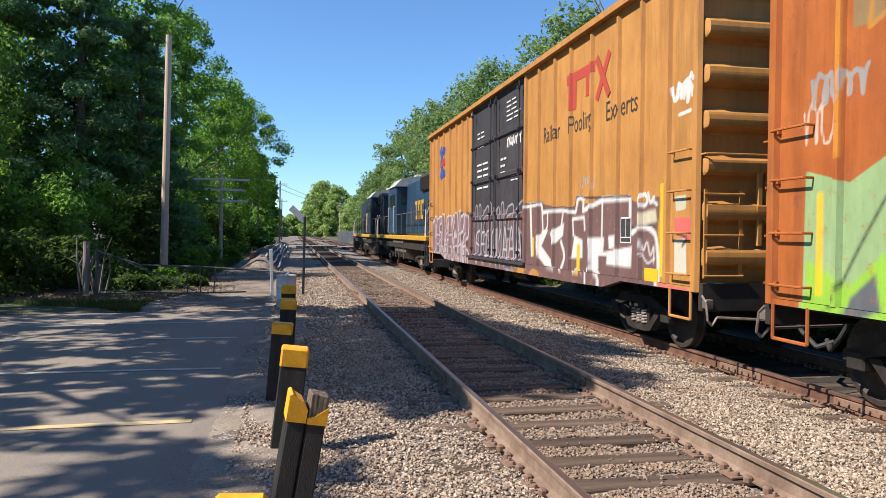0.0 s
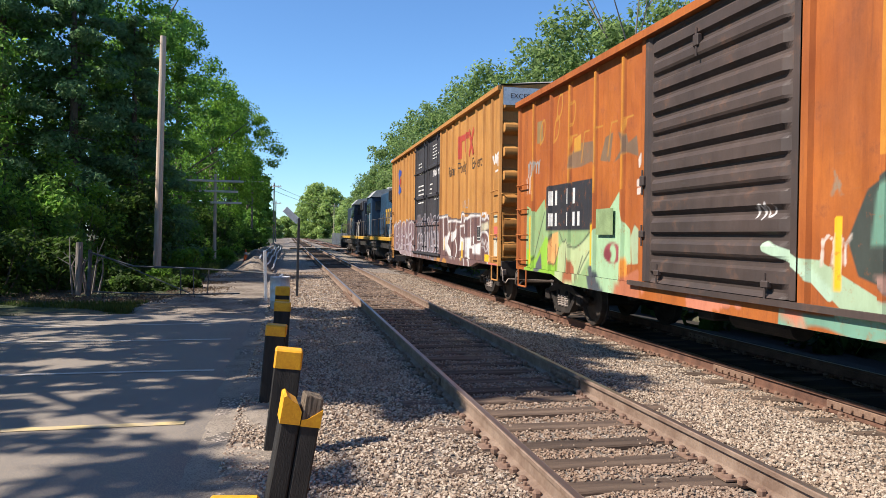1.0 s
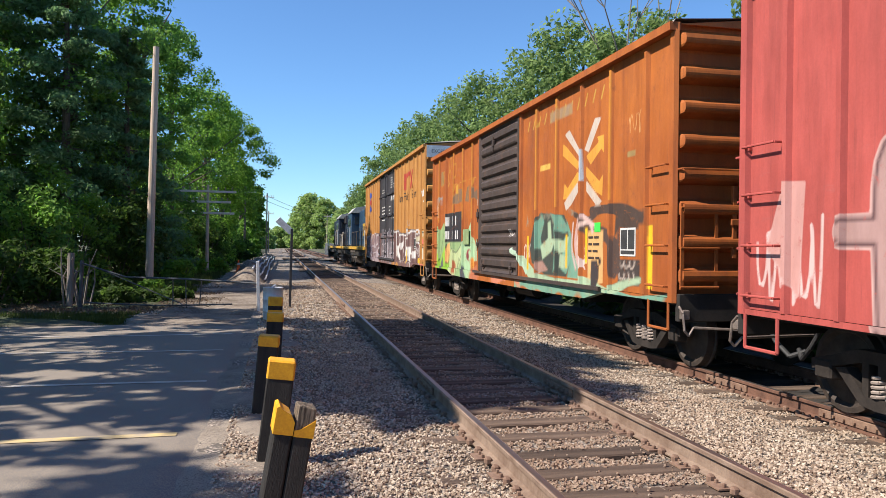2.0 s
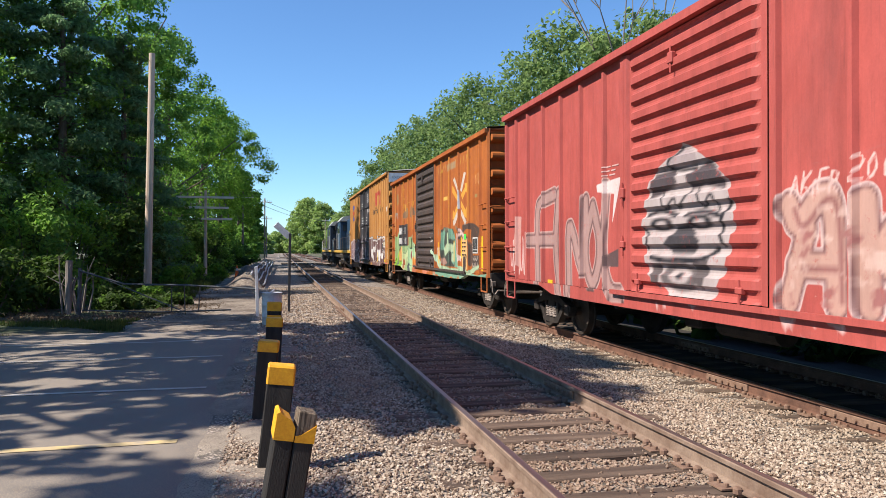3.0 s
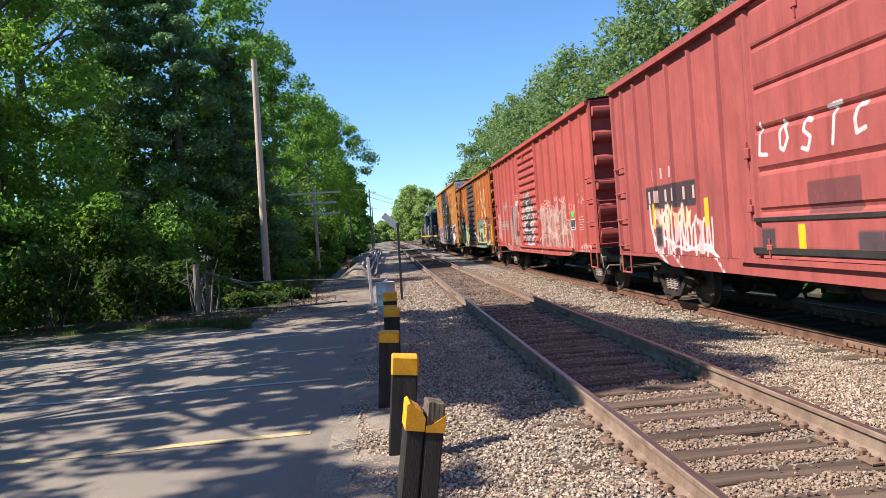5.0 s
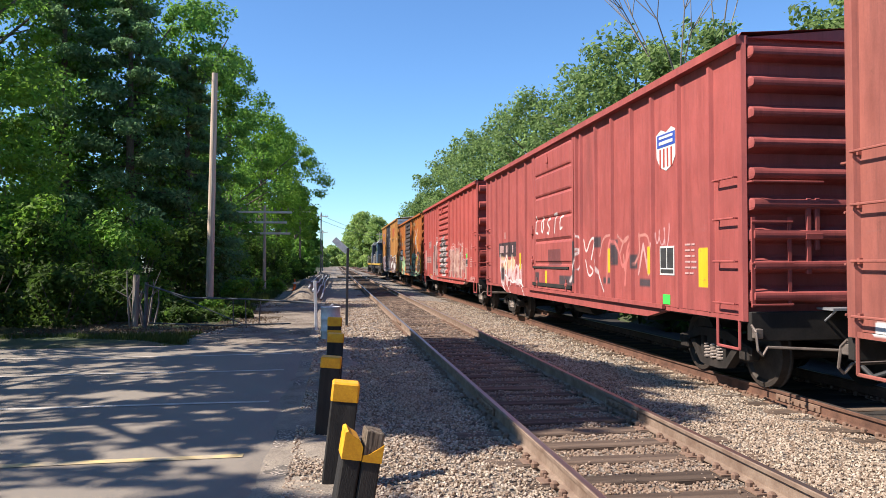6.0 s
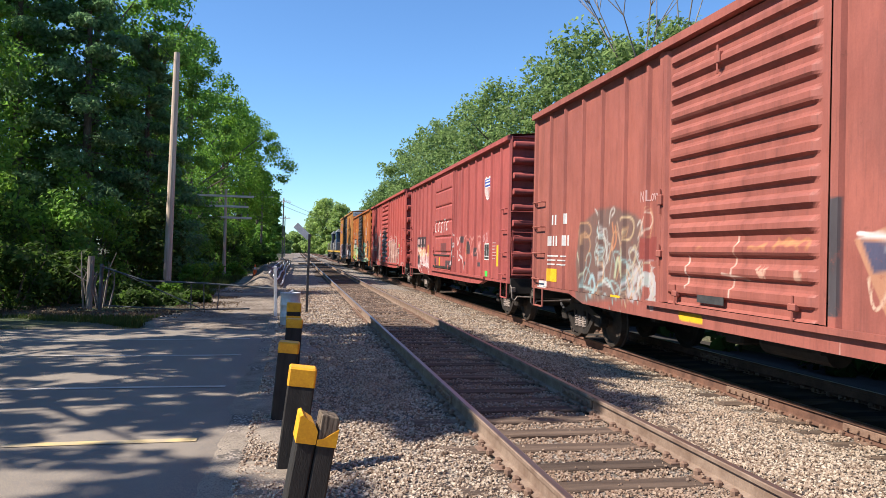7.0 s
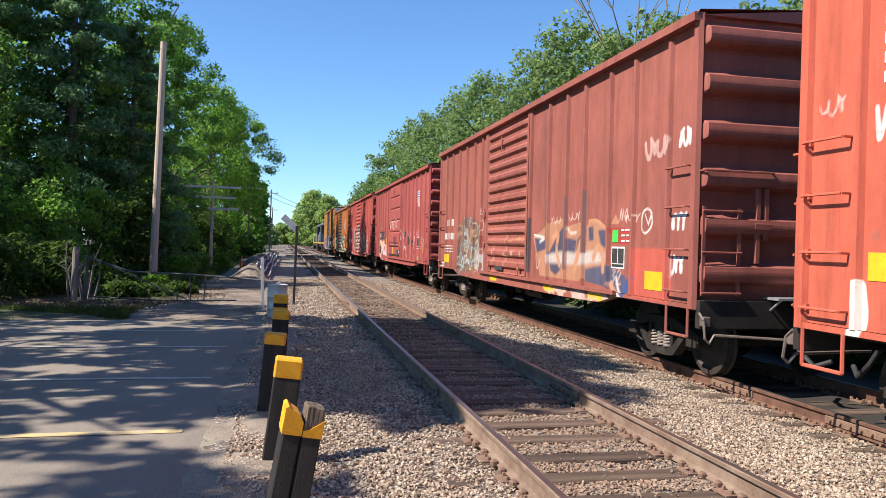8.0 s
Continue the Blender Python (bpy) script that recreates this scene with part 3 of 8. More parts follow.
mat_white = two_tone("stencil white", (0.62, 0.61, 0.58), (0.46, 0.45, 0.43), 6, 60, 0.6)


def wheel_mesh():
    bm = bmesh.new()
    profile = [(0.09, 0.07), (0.20, 0.05), (0.36, 0.035), (0.40, 0.075), (0.455, 0.07), (0.458, -0.03), (0.485, -0.045), (0.48, -0.07), (0.40, -0.06), (0.36, -0.02), (0.20, -0.015), (0.09, -0.07)]
    n = 40
    for side in (-1, 1):
        x0 = side * GAUGE / 2
        rings = []
        for i in range(n):
            a = 2 * math.pi * i / n
            rings.append([bm.verts.new((x0 + side * p[1], p[0] * math.cos(a), p[0] * math.sin(a))) for p in profile])
        k = len(profile)
        for i in range(n):
            for j in range(k):
                a, b = rings[i], rings[(i + 1) % n]
                bm.faces.new((a[j], a[(j + 1) % k], b[(j + 1) % k], b[j]))
    rod(bm, (-GAUGE / 2 - 0.3, 0, 0), (GAUGE / 2 + 0.3, 0, 0), 0.085, 12)
    for side in (-1, 1):
        for i in range(3):
            a = 2.1 * i
            x = side * (GAUGE / 2 + 0.3)
            rod(bm, (x, 0.05 * math.cos(a), 0.05 * math.sin(a)), (x + side * 0.03, 0.05 * math.cos(a), 0.05 * math.sin(a)), 0.018, 6)
    bmesh.ops.recalc_face_normals(bm, faces=bm.faces)
    me = bpy.data.meshes.new("wheelset")
    bm.to_mesh(me)
    bm.free()
    me.materials.append(mat_tread)
    return me


WHEEL_ME = wheel_mesh()
WHEEL_R = 0.457
wheels = []


def frame_mesh(base, side):
    """A cast side frame with windows for the springs."""
    bm = bmesh.new()
    h = base / 2
    x0, x1 = side * 1.02 - 0.07, side * 1.02 + 0.07
    prism(bm, [(-h - 0.18, 0.55), (-h + 0.12, 0.62), (-0.42, 0.72), (0.42, 0.72), (h - 0.12, 0.62), (h + 0.18, 0.55), (h + 0.18, 0.44), (h - 0.1, 0.50), (0.36, 0.60), (-0.36, 0.60), (-h + 0.1, 0.50), (-h - 0.18, 0.44)], "x", x0, x1)
    prism(bm, [(-h + 0.16, 0.50), (-h + 0.30, 0.52), (-0.32, 0.28), (0.32, 0.28), (h - 0.30, 0.52), (h - 0.16, 0.50), (0.38, 0.19), (0.2, 0.165), (-0.2, 0.165), (-0.38, 0.19)], "x", x0 + 0.004, x1 - 0.004)
    for y in (-0.36, 0.28):
        box(bm, x0 + 0.008, x1 - 0.008, y, y + 0.08, 0.24, 0.65)
    for y in (-h, h):
        box(bm, x0 - 0.02, x1 + 0.02, y - 0.12, y + 0.12, 0.36, 0.56, 0.02)
    me = bpy.data.meshes.new("side_frame")
    bm.to_mesh(me)
    bm.free()
    me.materials.append(mat_truck)
    return me


def bolster_mesh():
    bm = bmesh.new()
    box(bm, -1.09, 1.09, -0.18, 0.18, 0.46, 0.62, 0.02)
    box(bm, -0.2, 0.2, -0.17, 0.17, 0.58, 0.86)
    me = bpy.data.meshes.new("truck")
    bm.to_mesh(me)
    bm.free()
    me.materials.append(mat_truck)
    return me


def spring_mesh():
    bm = bmesh.new()
    pts = []
    for i in range(28):
        a = i * math.pi * 0.36
        pts.append((0.07 * math.cos(a), 0.07 * math.sin(a), 0.28 + 0.22 * i / 27))
    tube(bm, pts, 0.017, 5)
    me = bpy.data.meshes.new("spring")
    bm.to_mesh(me)
    bm.free()
    me.materials.append(mat_spring)
    return me


BOLSTER_ME, SPRING_ME = bolster_mesh(), spring_mesh()
FRAME_ME = {(b, s): frame_mesh(b, s) for b in (1.73, 2.75) for s in (-1, 1)}


def truck(y, parent, base=1.73):
    t = new("truck", BOLSTER_ME)
    t.parent = parent
    t.matrix_basis = pose(0, y, 0)
    for s in (-1, 1):
        f = new("side_frame", FRAME_ME[(base, s)])
        f.parent = t
        for dy in (-0.18, 0, 0.18):
            q = new("spring", SPRING_ME)
            q.parent = t
            q.matrix_basis = pose(s * 1.04, dy, 0)
    for dy in (-base / 2, base / 2):
        w = new("wheelset", WHEEL_ME)
        w.parent = t
        w.matrix_basis = pose(0, dy, WHEEL_R)
        wheels.append((w, dy))
    return t


def steps(a, b, step):
    return np.linspace(a, b, max(2, int(math.ceil((b - a) / step)) + 1))


WIDE = 3.12     # over the ribs
RES = 0.032


def side_sheet(name, y0, y1, z0, z1, side, depth, L, paint, material, parent, label="", profile=None, res=RES):
    """One upright sheet of a car's side. profile(z) gives how far it stands proud."""
    if side > 0:
        res = 0.5 if profile is None else 0.06
    x = side * (WIDE / 2 - depth)
    cols = steps(y0, y1, res if side < 0 else 1.0)
    rows = steps(z0, z1, res)
    v, f = grid(cols, rows, lambda y, z: np.stack([x + side * (profile(z, y) if profile else 0 * z), y, z], 1))
    if side > 0:
        f = f[:, ::-1]
    f = f[:, ::-1]
    return painted(name, v, f, (L / 2 - v[:, 1], v[:, 2]), paint if side < 0 else None, material, parent, label)


def rib(y, wide, z0, z1, side, depth, L, paint, material, parent, name="rib"):
    x0, x1 = side * (WIDE / 2 - depth), side * (WIDE / 2)
    cut = [(x0, y - wide / 2 - 0.015), (x1, y - wide / 2 + 0.012), (x1, y + wide / 2 - 0.012), (x0, y + wide / 2 + 0.015)]
    rows = steps(z0, z1, RES if side < 0 else 1.0)
    v = np.array([(a, b, z) for z in rows for a, b in cut])
    f = []
    for i in range(len(rows) - 1):
        for j in range(3):
            f.append((i * 4 + j, i * 4 + j + 1, i * 4 + 5 + j, i * 4 + 4 + j))
    f.append((0, 3, 2, 1))
    k = (len(rows) - 1) * 4
    f.append((k, k + 1, k + 2, k + 3))
    if side < 0:
        f = [q[::-1] for q in f]
    return painted(name, v, f, (L / 2 - v[:, 1], v[:, 2]), paint if side < 0 else None, material, parent)


def corrugated(rows, z0, z1, deep=0.07, fill=0.62):
    """Profile of pressed horizontal ridges between z0 and z1."""
    def p(z, y=None):
        k = (z - z0) / (z1 - z0) * rows
        w = np.abs((k % 1.0) - 0.5) * 2
        return deep * np.clip((fill - w) / 0.25 + 0.5, 0, 1)
    return p


def ridges(rows, z0, z1, deep):
    """Profile of an end wall: broad rounded ridges, so that their upper halves catch the light."""
    def p(z, y=None):
        k = ((z - z0) / (z1 - z0) * rows) % 1.0
        return deep * np.interp(k, [0.0, 0.40, 0.50, 0.57, 0.68, 0.82, 0.90, 1.0], [0.0, 0.0, 0.82, 0.97, 1.0, 0.93, 0.3, 0.0])
    return p


def ladder(parent, material, x, y0, y1, zs, out):
    for z in zs:
        bm = bmesh.new()
        tube(bm, [(x, y0, z), (x + out, y0, z), (x + out, y1, z), (x, y1, z)], 0.014, 6)
        box(bm, x - 0.006, x + out * 0.35 + 0.006, y0 - 0.04, y0 + 0.04, z - 0.03, z + 0.03) if out > 0 else box(bm, x + out * 0.35, x + 0.006, y0 - 0.04, y0 + 0.04, z - 0.03, z + 0.03)
        part("rung", bm, material, parent)


def boxcar(y_front, L, eave, body, roof_mat, paint, label, door, ribs, end_rows, grabs=(1.17, 1.71, 2.26, 2.78), sill_mat=None, door_mat=None, z_floor=1.02, end_mat=None, truck_in=1.65, rib_w=0.085, rib_depth=0.055, extra=None):
    """A boxcar. y_front: its front end at the clip's start; door: (u0, u1, style); ribs: lists of u for ribs of the side."""
    y_mid = y_front - L / 2
    car = thing("boxcar", pose(MAIN_X + GAUGE / 2, y_mid, MAIN_Z), label, "boxcar", "freight cars of the train")
    sill_mat, door_mat, end_mat = sill_mat or body, door_mat or body, end_mat or body
    U = lambda u: L / 2 - u
    d0, d1, style = door
    for side in (-1, 1):
        edges = sorted(ribs)
        cuts = [0.0] + [u for u in edges if u < d0 - 0.02] + [d0, d1] + [u for u in edges if u > d1 + 0.02] + [L]
        for a, b in zip(cuts, cuts[1:]):
            if abs(a - d0) < 1e-6:
                continue
            side_sheet("side_panel", U(b), U(a), z_floor, eave - 0.1, side, rib_depth, L, paint, body, car)
        for u in edges:
            rib(U(u), rib_w, z_floor, eave - 0.22, side, rib_depth, L, paint, body, car)
        for u in (0.06, L - 0.06):
            rib(U(u), 0.13, z_floor - 0.06, eave - 0.04, side, rib_depth, L, paint, body, car, "corner_post")
        # door posts, door and its track
        for u in (d0 - 0.07, d1 + 0.07):
            rib(U(u), 0.13, z_floor - 0.05, eave - 0.1, side, rib_depth + 0.01, L, paint, body, car, "door_post")
        z0, z1 = z_floor + 0.04, eave - 0.16
        if style == "plug":
            mid = (d0 + d1) / 2
            for a, b in ((d0, mid - 0.01), (mid + 0.01, d1)):
                dr = side_sheet("door", U(b), U(a), z0, z1, side, 0.07, L, paint, door_mat, car, "black plug door with raised frames",
                                lambda z, y, lo=U(b), hi=U(a): 0.05 * ((np.abs((z - z0) / (z1 - z0) * 4 % 1 - 0.5) > 0.44) | (y - lo < 0.09) | (hi - y < 0.09)))
                if side < 0:
                    for u in (a + 0.25, b - 0.25):
                        bm = bmesh.new()
                        rod(bm, (side * (WIDE / 2 + 0.03), U(u), z0 + 0.05), (side * (WIDE / 2 + 0.03), U(u), z1 - 0.05), 0.018, 6)
                        for z in np.linspace(z0 + 0.2, z1 - 0.2, 5):
                            box(bm, side * (WIDE / 2 + 0.05) - 0.03, side * (WIDE / 2 + 0.05) + 0.04, U(u) - 0.04, U(u) + 0.04, z - 0.03, z + 0.03)
                        part("lock_rod", bm, door_mat, dr)
        else:
            rows, fill = style
            prof = corrugated(rows, z0 + 0.08, z1 - 0.05, 0.06, fill)
            dr = side_sheet("door", U(d1), U(d0), z0, z1, side, 0.04, L, paint, door_mat, car, "",
                            lambda z, y, lo=U(d1), hi=U(d0): np.where((y - lo < 0.1) | (hi - y < 0.1), 0.045, prof(z) * np.clip((np.minimum(y - lo, hi - y) - 0.16) / 0.1, 0, 1)))
            if side < 0:
                for k, za, zb in ((0.0, 1.35, 1.5), (0.0, 0.62, 0.72), (0.14, 0.1, 0.18), (0.86, 0.1, 0.18), (0.42, 3.0, 3.15)):
                    u = d0 + (d1 - d0) * k
                    bm = bmesh.new()
                    box(bm, side * (WIDE / 2 + 0.05), side * (WIDE / 2 - 0.02), U(u) - 0.06, U(u) + 0.06, z0 + za, z0 + zb, 0.012)
                    rod(bm, (side * (WIDE / 2 + 0.03), U(u), z0 + za - 0.12), (side * (WIDE / 2 + 0.03), U(u), z0 + zb + 0.08), 0.014, 6)
                    part("door_latch", bm, door_mat, dr)
        bm = bmesh.new()
        x = side * (WIDE / 2)
        box(bm, min(x, x + side * 0.05), max(x, x + side * 0.05), U(L * 0.86 if d1 < L * 0.6 else d1 + 0.2), U(d0 - 0.4), z_floor - 0.035, z_floor + 0.03)
        part("door_track", bm, door_mat, car)
        # side sill, deeper in the middle
        xa, xb = sorted((side * (WIDE / 2 - 0.05), side * (WIDE / 2 - 0.015)))
        q = L / 2
        rows = [(-q, -0.06), (-q + 2.2, -0.06), (-q + 2.9, -0.2), (-q + 4.3, -0.22), (q - 4.3, -0.22), (q - 2.9, -0.2), (q - 2.2, -0.06), (q, -0.06)]
        cols = np.concatenate([steps(a[0], b[0], 0.06)[:-1] for a, b in zip(rows, rows[1:])] + [[q]])
        low = np.interp(cols, [r[0] for r in rows], [r[1] for r in rows])
        n = len(cols)
        xx = side * (WIDE / 2 - 0.012)
        v = np.concatenate([np.stack([np.full(n, xx), cols, z_floor + low * t + 0.0 * cols], 1) for t in (1.0, 0.5, 0.0)] + [np.stack([np.full(n, xx - side * 0.12), cols, z_floor + low], 1)])
        i = np.arange(n - 1)
        f = np.concatenate([np.stack([a * n + i, a * n + i + 1, b * n + i + 1, b * n + i], 1) for a, b in ((0, 1), (1, 2), (3, 0))])
        painted("side_sill", v, f, (L / 2 - v[:, 1], v[:, 2]), paint if side < 0 else None, sill_mat, car)
        # top chord under the roof
        bm = bmesh.new()
        xa, xb = sorted((side * (WIDE / 2 - 0.09), side * (WIDE / 2 + 0.07)))
        box(bm, xa, xb, -q, q, eave - 0.14, eave - 0.03)
        part("top_chord", bm, body, car)
    # ends
    for e in (-1, 1):
        y = e * (L / 2 - 0.02)
        prof = ridges(end_rows, z_floor, eave - 0.12, 0.20)
        v, f = grid(np.concatenate([[-WIDE / 2 + 0.06, -WIDE / 2 + 0.1], np.linspace(-WIDE / 2 + 0.14, WIDE / 2 - 0.14, 6), [WIDE / 2 - 0.1, WIDE / 2 - 0.06]]), steps(z_floor, eave - 0.02, 0.03), lambda x, z: np.stack([x, y - e * 0.06 + e * prof(z) * np.clip((WIDE / 2 - 0.058 - np.abs(x)) / 0.035, 0, 1), z], 1))
        raw("end_wall", v, f if e < 0 else f[:, ::-1], end_mat, car)
        # gable strip
        bm = bmesh.new()
        prism(bm, [(-WIDE / 2 + 0.02, eave - 0.06), (WIDE / 2 - 0.02, eave - 0.06), (0, eave + 0.11)], "y", y - 0.02, y + 0.02)
        part("gable", bm, end_mat, car)
        # ladder, platform and brake gear on the end
        bm = bmesh.new()
        yo = y + e * 0.10
        for x in (-1.47, -0.98):
            box(bm, x - 0.022, x + 0.022, yo - 0.012, yo + 0.012, z_floor + 0.12, z_floor + 1.24)
        part("ladder_rail", bm, sill_mat, car)
        for z in (1.17, 1.68, 2.20):
            bm = bmesh.new()
            rod(bm, (-1.5, yo + e * 0.025, z), (-0.95, yo + e * 0.025, z), 0.014, 6)
            part("rung", bm, sill_mat, car)
        bm = bmesh.new()
        tube(bm, [(-1.5, y, 2.7), (-1.5, yo + e * 0.06, 2.7), (-0.55, yo + e * 0.06, 2.7), (-0.55, y, 2.7)], 0.014, 6)
        part("end_grab", bm, sill_mat, car)
        bm = bmesh.new()
        for x in (-0.72, -0.60):
            box(bm, x - 0.03, x + 0.03, yo - 0.02, yo + 0.03, 1.55 + 0.3 * (x > -0.65), 2.5, 0.006)
        box(bm, -0.78, -0.54, yo + e * 0.02 - 0.02, yo + e * 0.02 + 0.02, 1.98, 2.06, 0.006)
        part("brake_rigging", bm, sill_mat, car)
        bm = bmesh.new()
        box(bm, -0.55, 0.35, min(y, y + e * 0.32), max(y, y + e * 0.32), 1.10, 1.13)
        for x in (-0.5, 0.3):
            rod(bm, (x, y + e * 0.3, 1.1), (x, y, 0.9), 0.015, 6)
        part("end_platform", bm, mat_galv, car, "bare steel crossover step")
        bm = bmesh.new()
        box(bm, -0.16, 0.16, min(y, y + e * 0.45), max(y, y + e * 0.45), 0.72, 0.98, 0.02)
        box(bm, -0.09, 0.09, min(y, y + e * 0.72), max(y, y + e * 0.72), 0.80, 0.95, 0.02)
        box(bm, -0.16, 0.12, min(y + e * 0.62, y + e * 0.86), max(y + e * 0.62, y + e * 0.86), 0.74, 1.0, 0.05)
        part("coupler", bm, mat_truck, car)
        bm = bmesh.new()
        tube(bm, [(-1.5, y + e * 0.1, 0.92), (-1.5, y + e * 0.2, 0.84), (-1.5, y + e * 0.24, 0.62), (-1.44, y + e * 0.24, 0.56), (-1.36, y + e * 0.22, 0.66), (-0.1, y + e * 0.62, 0.62)], 0.017, 6)
        box(bm, -1.5, -1.4, min(y + e * 0.1, y + e * 0.2), max(y + e * 0.1, y + e * 0.2), 0.76, 0.88, 0.01)
        part("uncoupling_lever", bm, mat_lever, car)
        bm = bmesh.new()
        tube(bm, [(-0.3, y + e * 0.25, 0.72), (-0.31, y + e * 0.4, 0.5), (-0.26, y + e * 0.62, 0.33), (-0.16, y + e * 0.8, 0.42)], 0.03, 8)
        part("brake_hose", bm, mat_black, car)
        bm = bmesh.new()
        rod(bm, (0.55, y + e * 0.12, 2.2), (0.55, y + e * 0.26, 2.2), 0.03, 8)
        for k in range(16):
            a0, a1 = k * math.pi / 8, (k + 1) * math.pi / 8
            rod(bm, (0.55 + 0.27 * math.cos(a0), y + e * 0.26, 2.2 + 0.27 * math.sin(a0)), (0.55 + 0.27 * math.cos(a1), y + e * 0.26, 2.2 + 0.27 * math.sin(a1)), 0.015, 6)
        for k in range(5):
            a0 = k * 1.2566
            rod(bm, (0.55, y + e * 0.26, 2.2), (0.55 + 0.27 * math.cos(a0), y + e * 0.26, 2.2 + 0.27 * math.sin(a0)), 0.012, 6)
        part("brake_wheel", bm, sill_mat, car)
        bm = bmesh.new()
        box(bm, -1.5, 1.5, min(y, y + e * 0.1), max(y, y + e * 0.1), z_floor - 0.3, z_floor + 0.06, 0.01)
        part("end_sill", bm, mat_under, car)
        for side in (-1, 1):
            # grab irons of the side, and the stirrup below the corner
            x = side * WIDE / 2
            ya, yb = e * (L / 2 - 0.12), e * (L / 2 - 0.66)
            ladder(car, sill_mat, x - side * 0.05, ya, yb, grabs, side * 0.095)
            bm = bmesh.new()
            tube(bm, [(x - side * 0.02, ya, z_floor - 0.05), (x - side * 0.02, ya, z_floor - 0.42), (x - side * 0.02, yb, z_floor - 0.42), (x - side * 0.02, yb, z_floor - 0.05)], 0.02, 6)
            part("stirrup_step", bm, sill_mat, car)
    # roof with pressed ridges
    cols = np.arange(-L / 2 - 0.02, L / 2 + 0.03, 0.06)
    v, f = grid([-WIDE / 2 - 0.04, -WIDE / 2 + 0.0, -0.8, 0, 0.8, WIDE / 2, WIDE / 2 + 0.04], cols, lambda x, y: np.stack([x, y, eave + 0.12 * (1 - np.abs(x) / (WIDE / 2)) + 0.045 * (np.abs(x) < 1.5) * ((y / 0.55 % 1) < 0.22) - 0.05 * (np.abs(x) > WIDE / 2 + 0.01)], 1))
    raw("roof", v, f, roof_mat, car)
    # floor, centre sill and brake gear
    bm = bmesh.new()
    box(bm, -WIDE / 2 + 0.15, WIDE / 2 - 0.15, -L / 2 + 0.05, L / 2 - 0.05, z_floor - 0.1, z_floor + 0.02)
    part("floor_pan", bm, mat_under, car)
    bm = bmesh.new()
    box(bm, -0.2, 0.2, -L / 2 + 0.1, L / 2 - 0.1, 0.62, z_floor - 0.08)
    for y in np.linspace(-L / 2 + 3.4, L / 2 - 3.4, 6):
        box(bm, -1.35, 1.35, y - 0.07, y + 0.07, z_floor - 0.3, z_floor - 0.09)
    part("centre_sill", bm, mat_under, car)
    bm = bmesh.new()
    rod(bm, (-0.75, -0.5, 0.68), (-0.75, 0.7, 0.68), 0.17, 14)
    box(bm, -0.9, -0.6, 1.1, 1.5, 0.56, 0.9, 0.03)
    rod(bm, (-0.6, -4.2, 0.72), (-0.6, 4.0, 0.72), 0.014, 6)
    part("brake_reservoir", bm, mat_under, car)
    for y in (-L / 2 + truck_in, L / 2 - truck_in):
        truck(y, car)
    if extra:
        extra(car, U)
    flat = ("lettering", "emblem", "stencil", "sticker", "reflector", "card")
    for ob in car.children_recursive:
        if ob.type == "MESH" and ob.name.startswith(flat):
            over_ribs(ob.data, [U(u) for u in ribs], rib_w, rib_depth)
    return car


def over_ribs(me, ys, wide, depth):
    """Fold flat markings on the near side over the upright ribs that they cross."""
    co = np.array([v.co for v in me.vertices])
    ys = [y for y in ys if co[:, 1].min() < y + wide / 2 + 0.015 and co[:, 1].max() > y - wide / 2 - 0.015]
    if not ys or co[:, 0].max() > -1.2:
        return
    bm = bmesh.new()
    bm.from_mesh(me)
    at = (-wide / 2 - 0.015, -wide / 2 + 0.012, wide / 2 - 0.012, wide / 2 + 0.015)
    for y in ys:
        for d in at:
            bmesh.ops.bisect_plane(bm, geom=bm.verts[:] + bm.edges[:] + bm.faces[:], plane_co=(0, y + d, 0), plane_no=(0, 1, 0), dist=1e-5)
    for v in bm.verts:
        for y in ys:
            v.co.x -= float(np.interp(v.co.y - y, at, (0, depth, depth, 0)))
    bm.to_mesh(me)
    bm.free()


def on_side(u, v, L, proud=0.004, depth=0.055):
    """Where flat markings lie on a car's camera-side sheet: x right along the side, y up."""
    x = -(WIDE / 2 - depth) - proud
    return Matrix(((0, 0, -1, x), (-1, 0, 0, L / 2 - u), (0, 1, 0, v), (0, 0, 0, 1)))


def plate(name, u0, u1, v0, v1, L, material, parent, label="", proud=0.006, depth=0.055):
    m = on_side((u0 + u1) / 2, (v0 + v1) / 2, L, proud, depth)
    a, b = (u1 - u0) / 2, (v1 - v0) / 2
    vs = [m @ Vector((sx * a, sy * b, sz)) for sz in (0, -0.006) for sx, sy in ((-1, -1), (1, -1), (1, 1), (-1, 1))]
    fs = [(0, 1, 2, 3), (4, 7, 6, 5), (0, 4, 5, 1), (1, 5, 6, 2), (2, 6, 7, 3), (3, 7, 4, 0)]
    return raw(name, vs, fs, material, parent, label)


# ---------------------------------------------------------------- the train: cars
mat_tan = car_paint("weathered tan car paint", (0.49, 0.235, 0.062), (0.41, 0.185, 0.05), (0.2, 0.09, 0.04), 0.2)
mat_orange = car_paint("weathered orange car paint", (0.42, 0.125, 0.024), (0.32, 0.083, 0.02), (0.17, 0.055, 0.025), 1.0)
mat_red = car_paint("red car paint", (0.43, 0.085, 0.07), (0.38, 0.075, 0.062), (0.2, 0.05, 0.04), 0.1)
mat_crimson = car_paint("crimson car paint", (0.385, 0.090, 0.078), (0.32, 0.074, 0.066), (0.13, 0.03, 0.028), 0.2)
mat_oxide = car_paint("faded oxide red car paint", (0.345, 0.108, 0.080), (0.27, 0.085, 0.066), (0.14, 0.05, 0.035), 0.5)
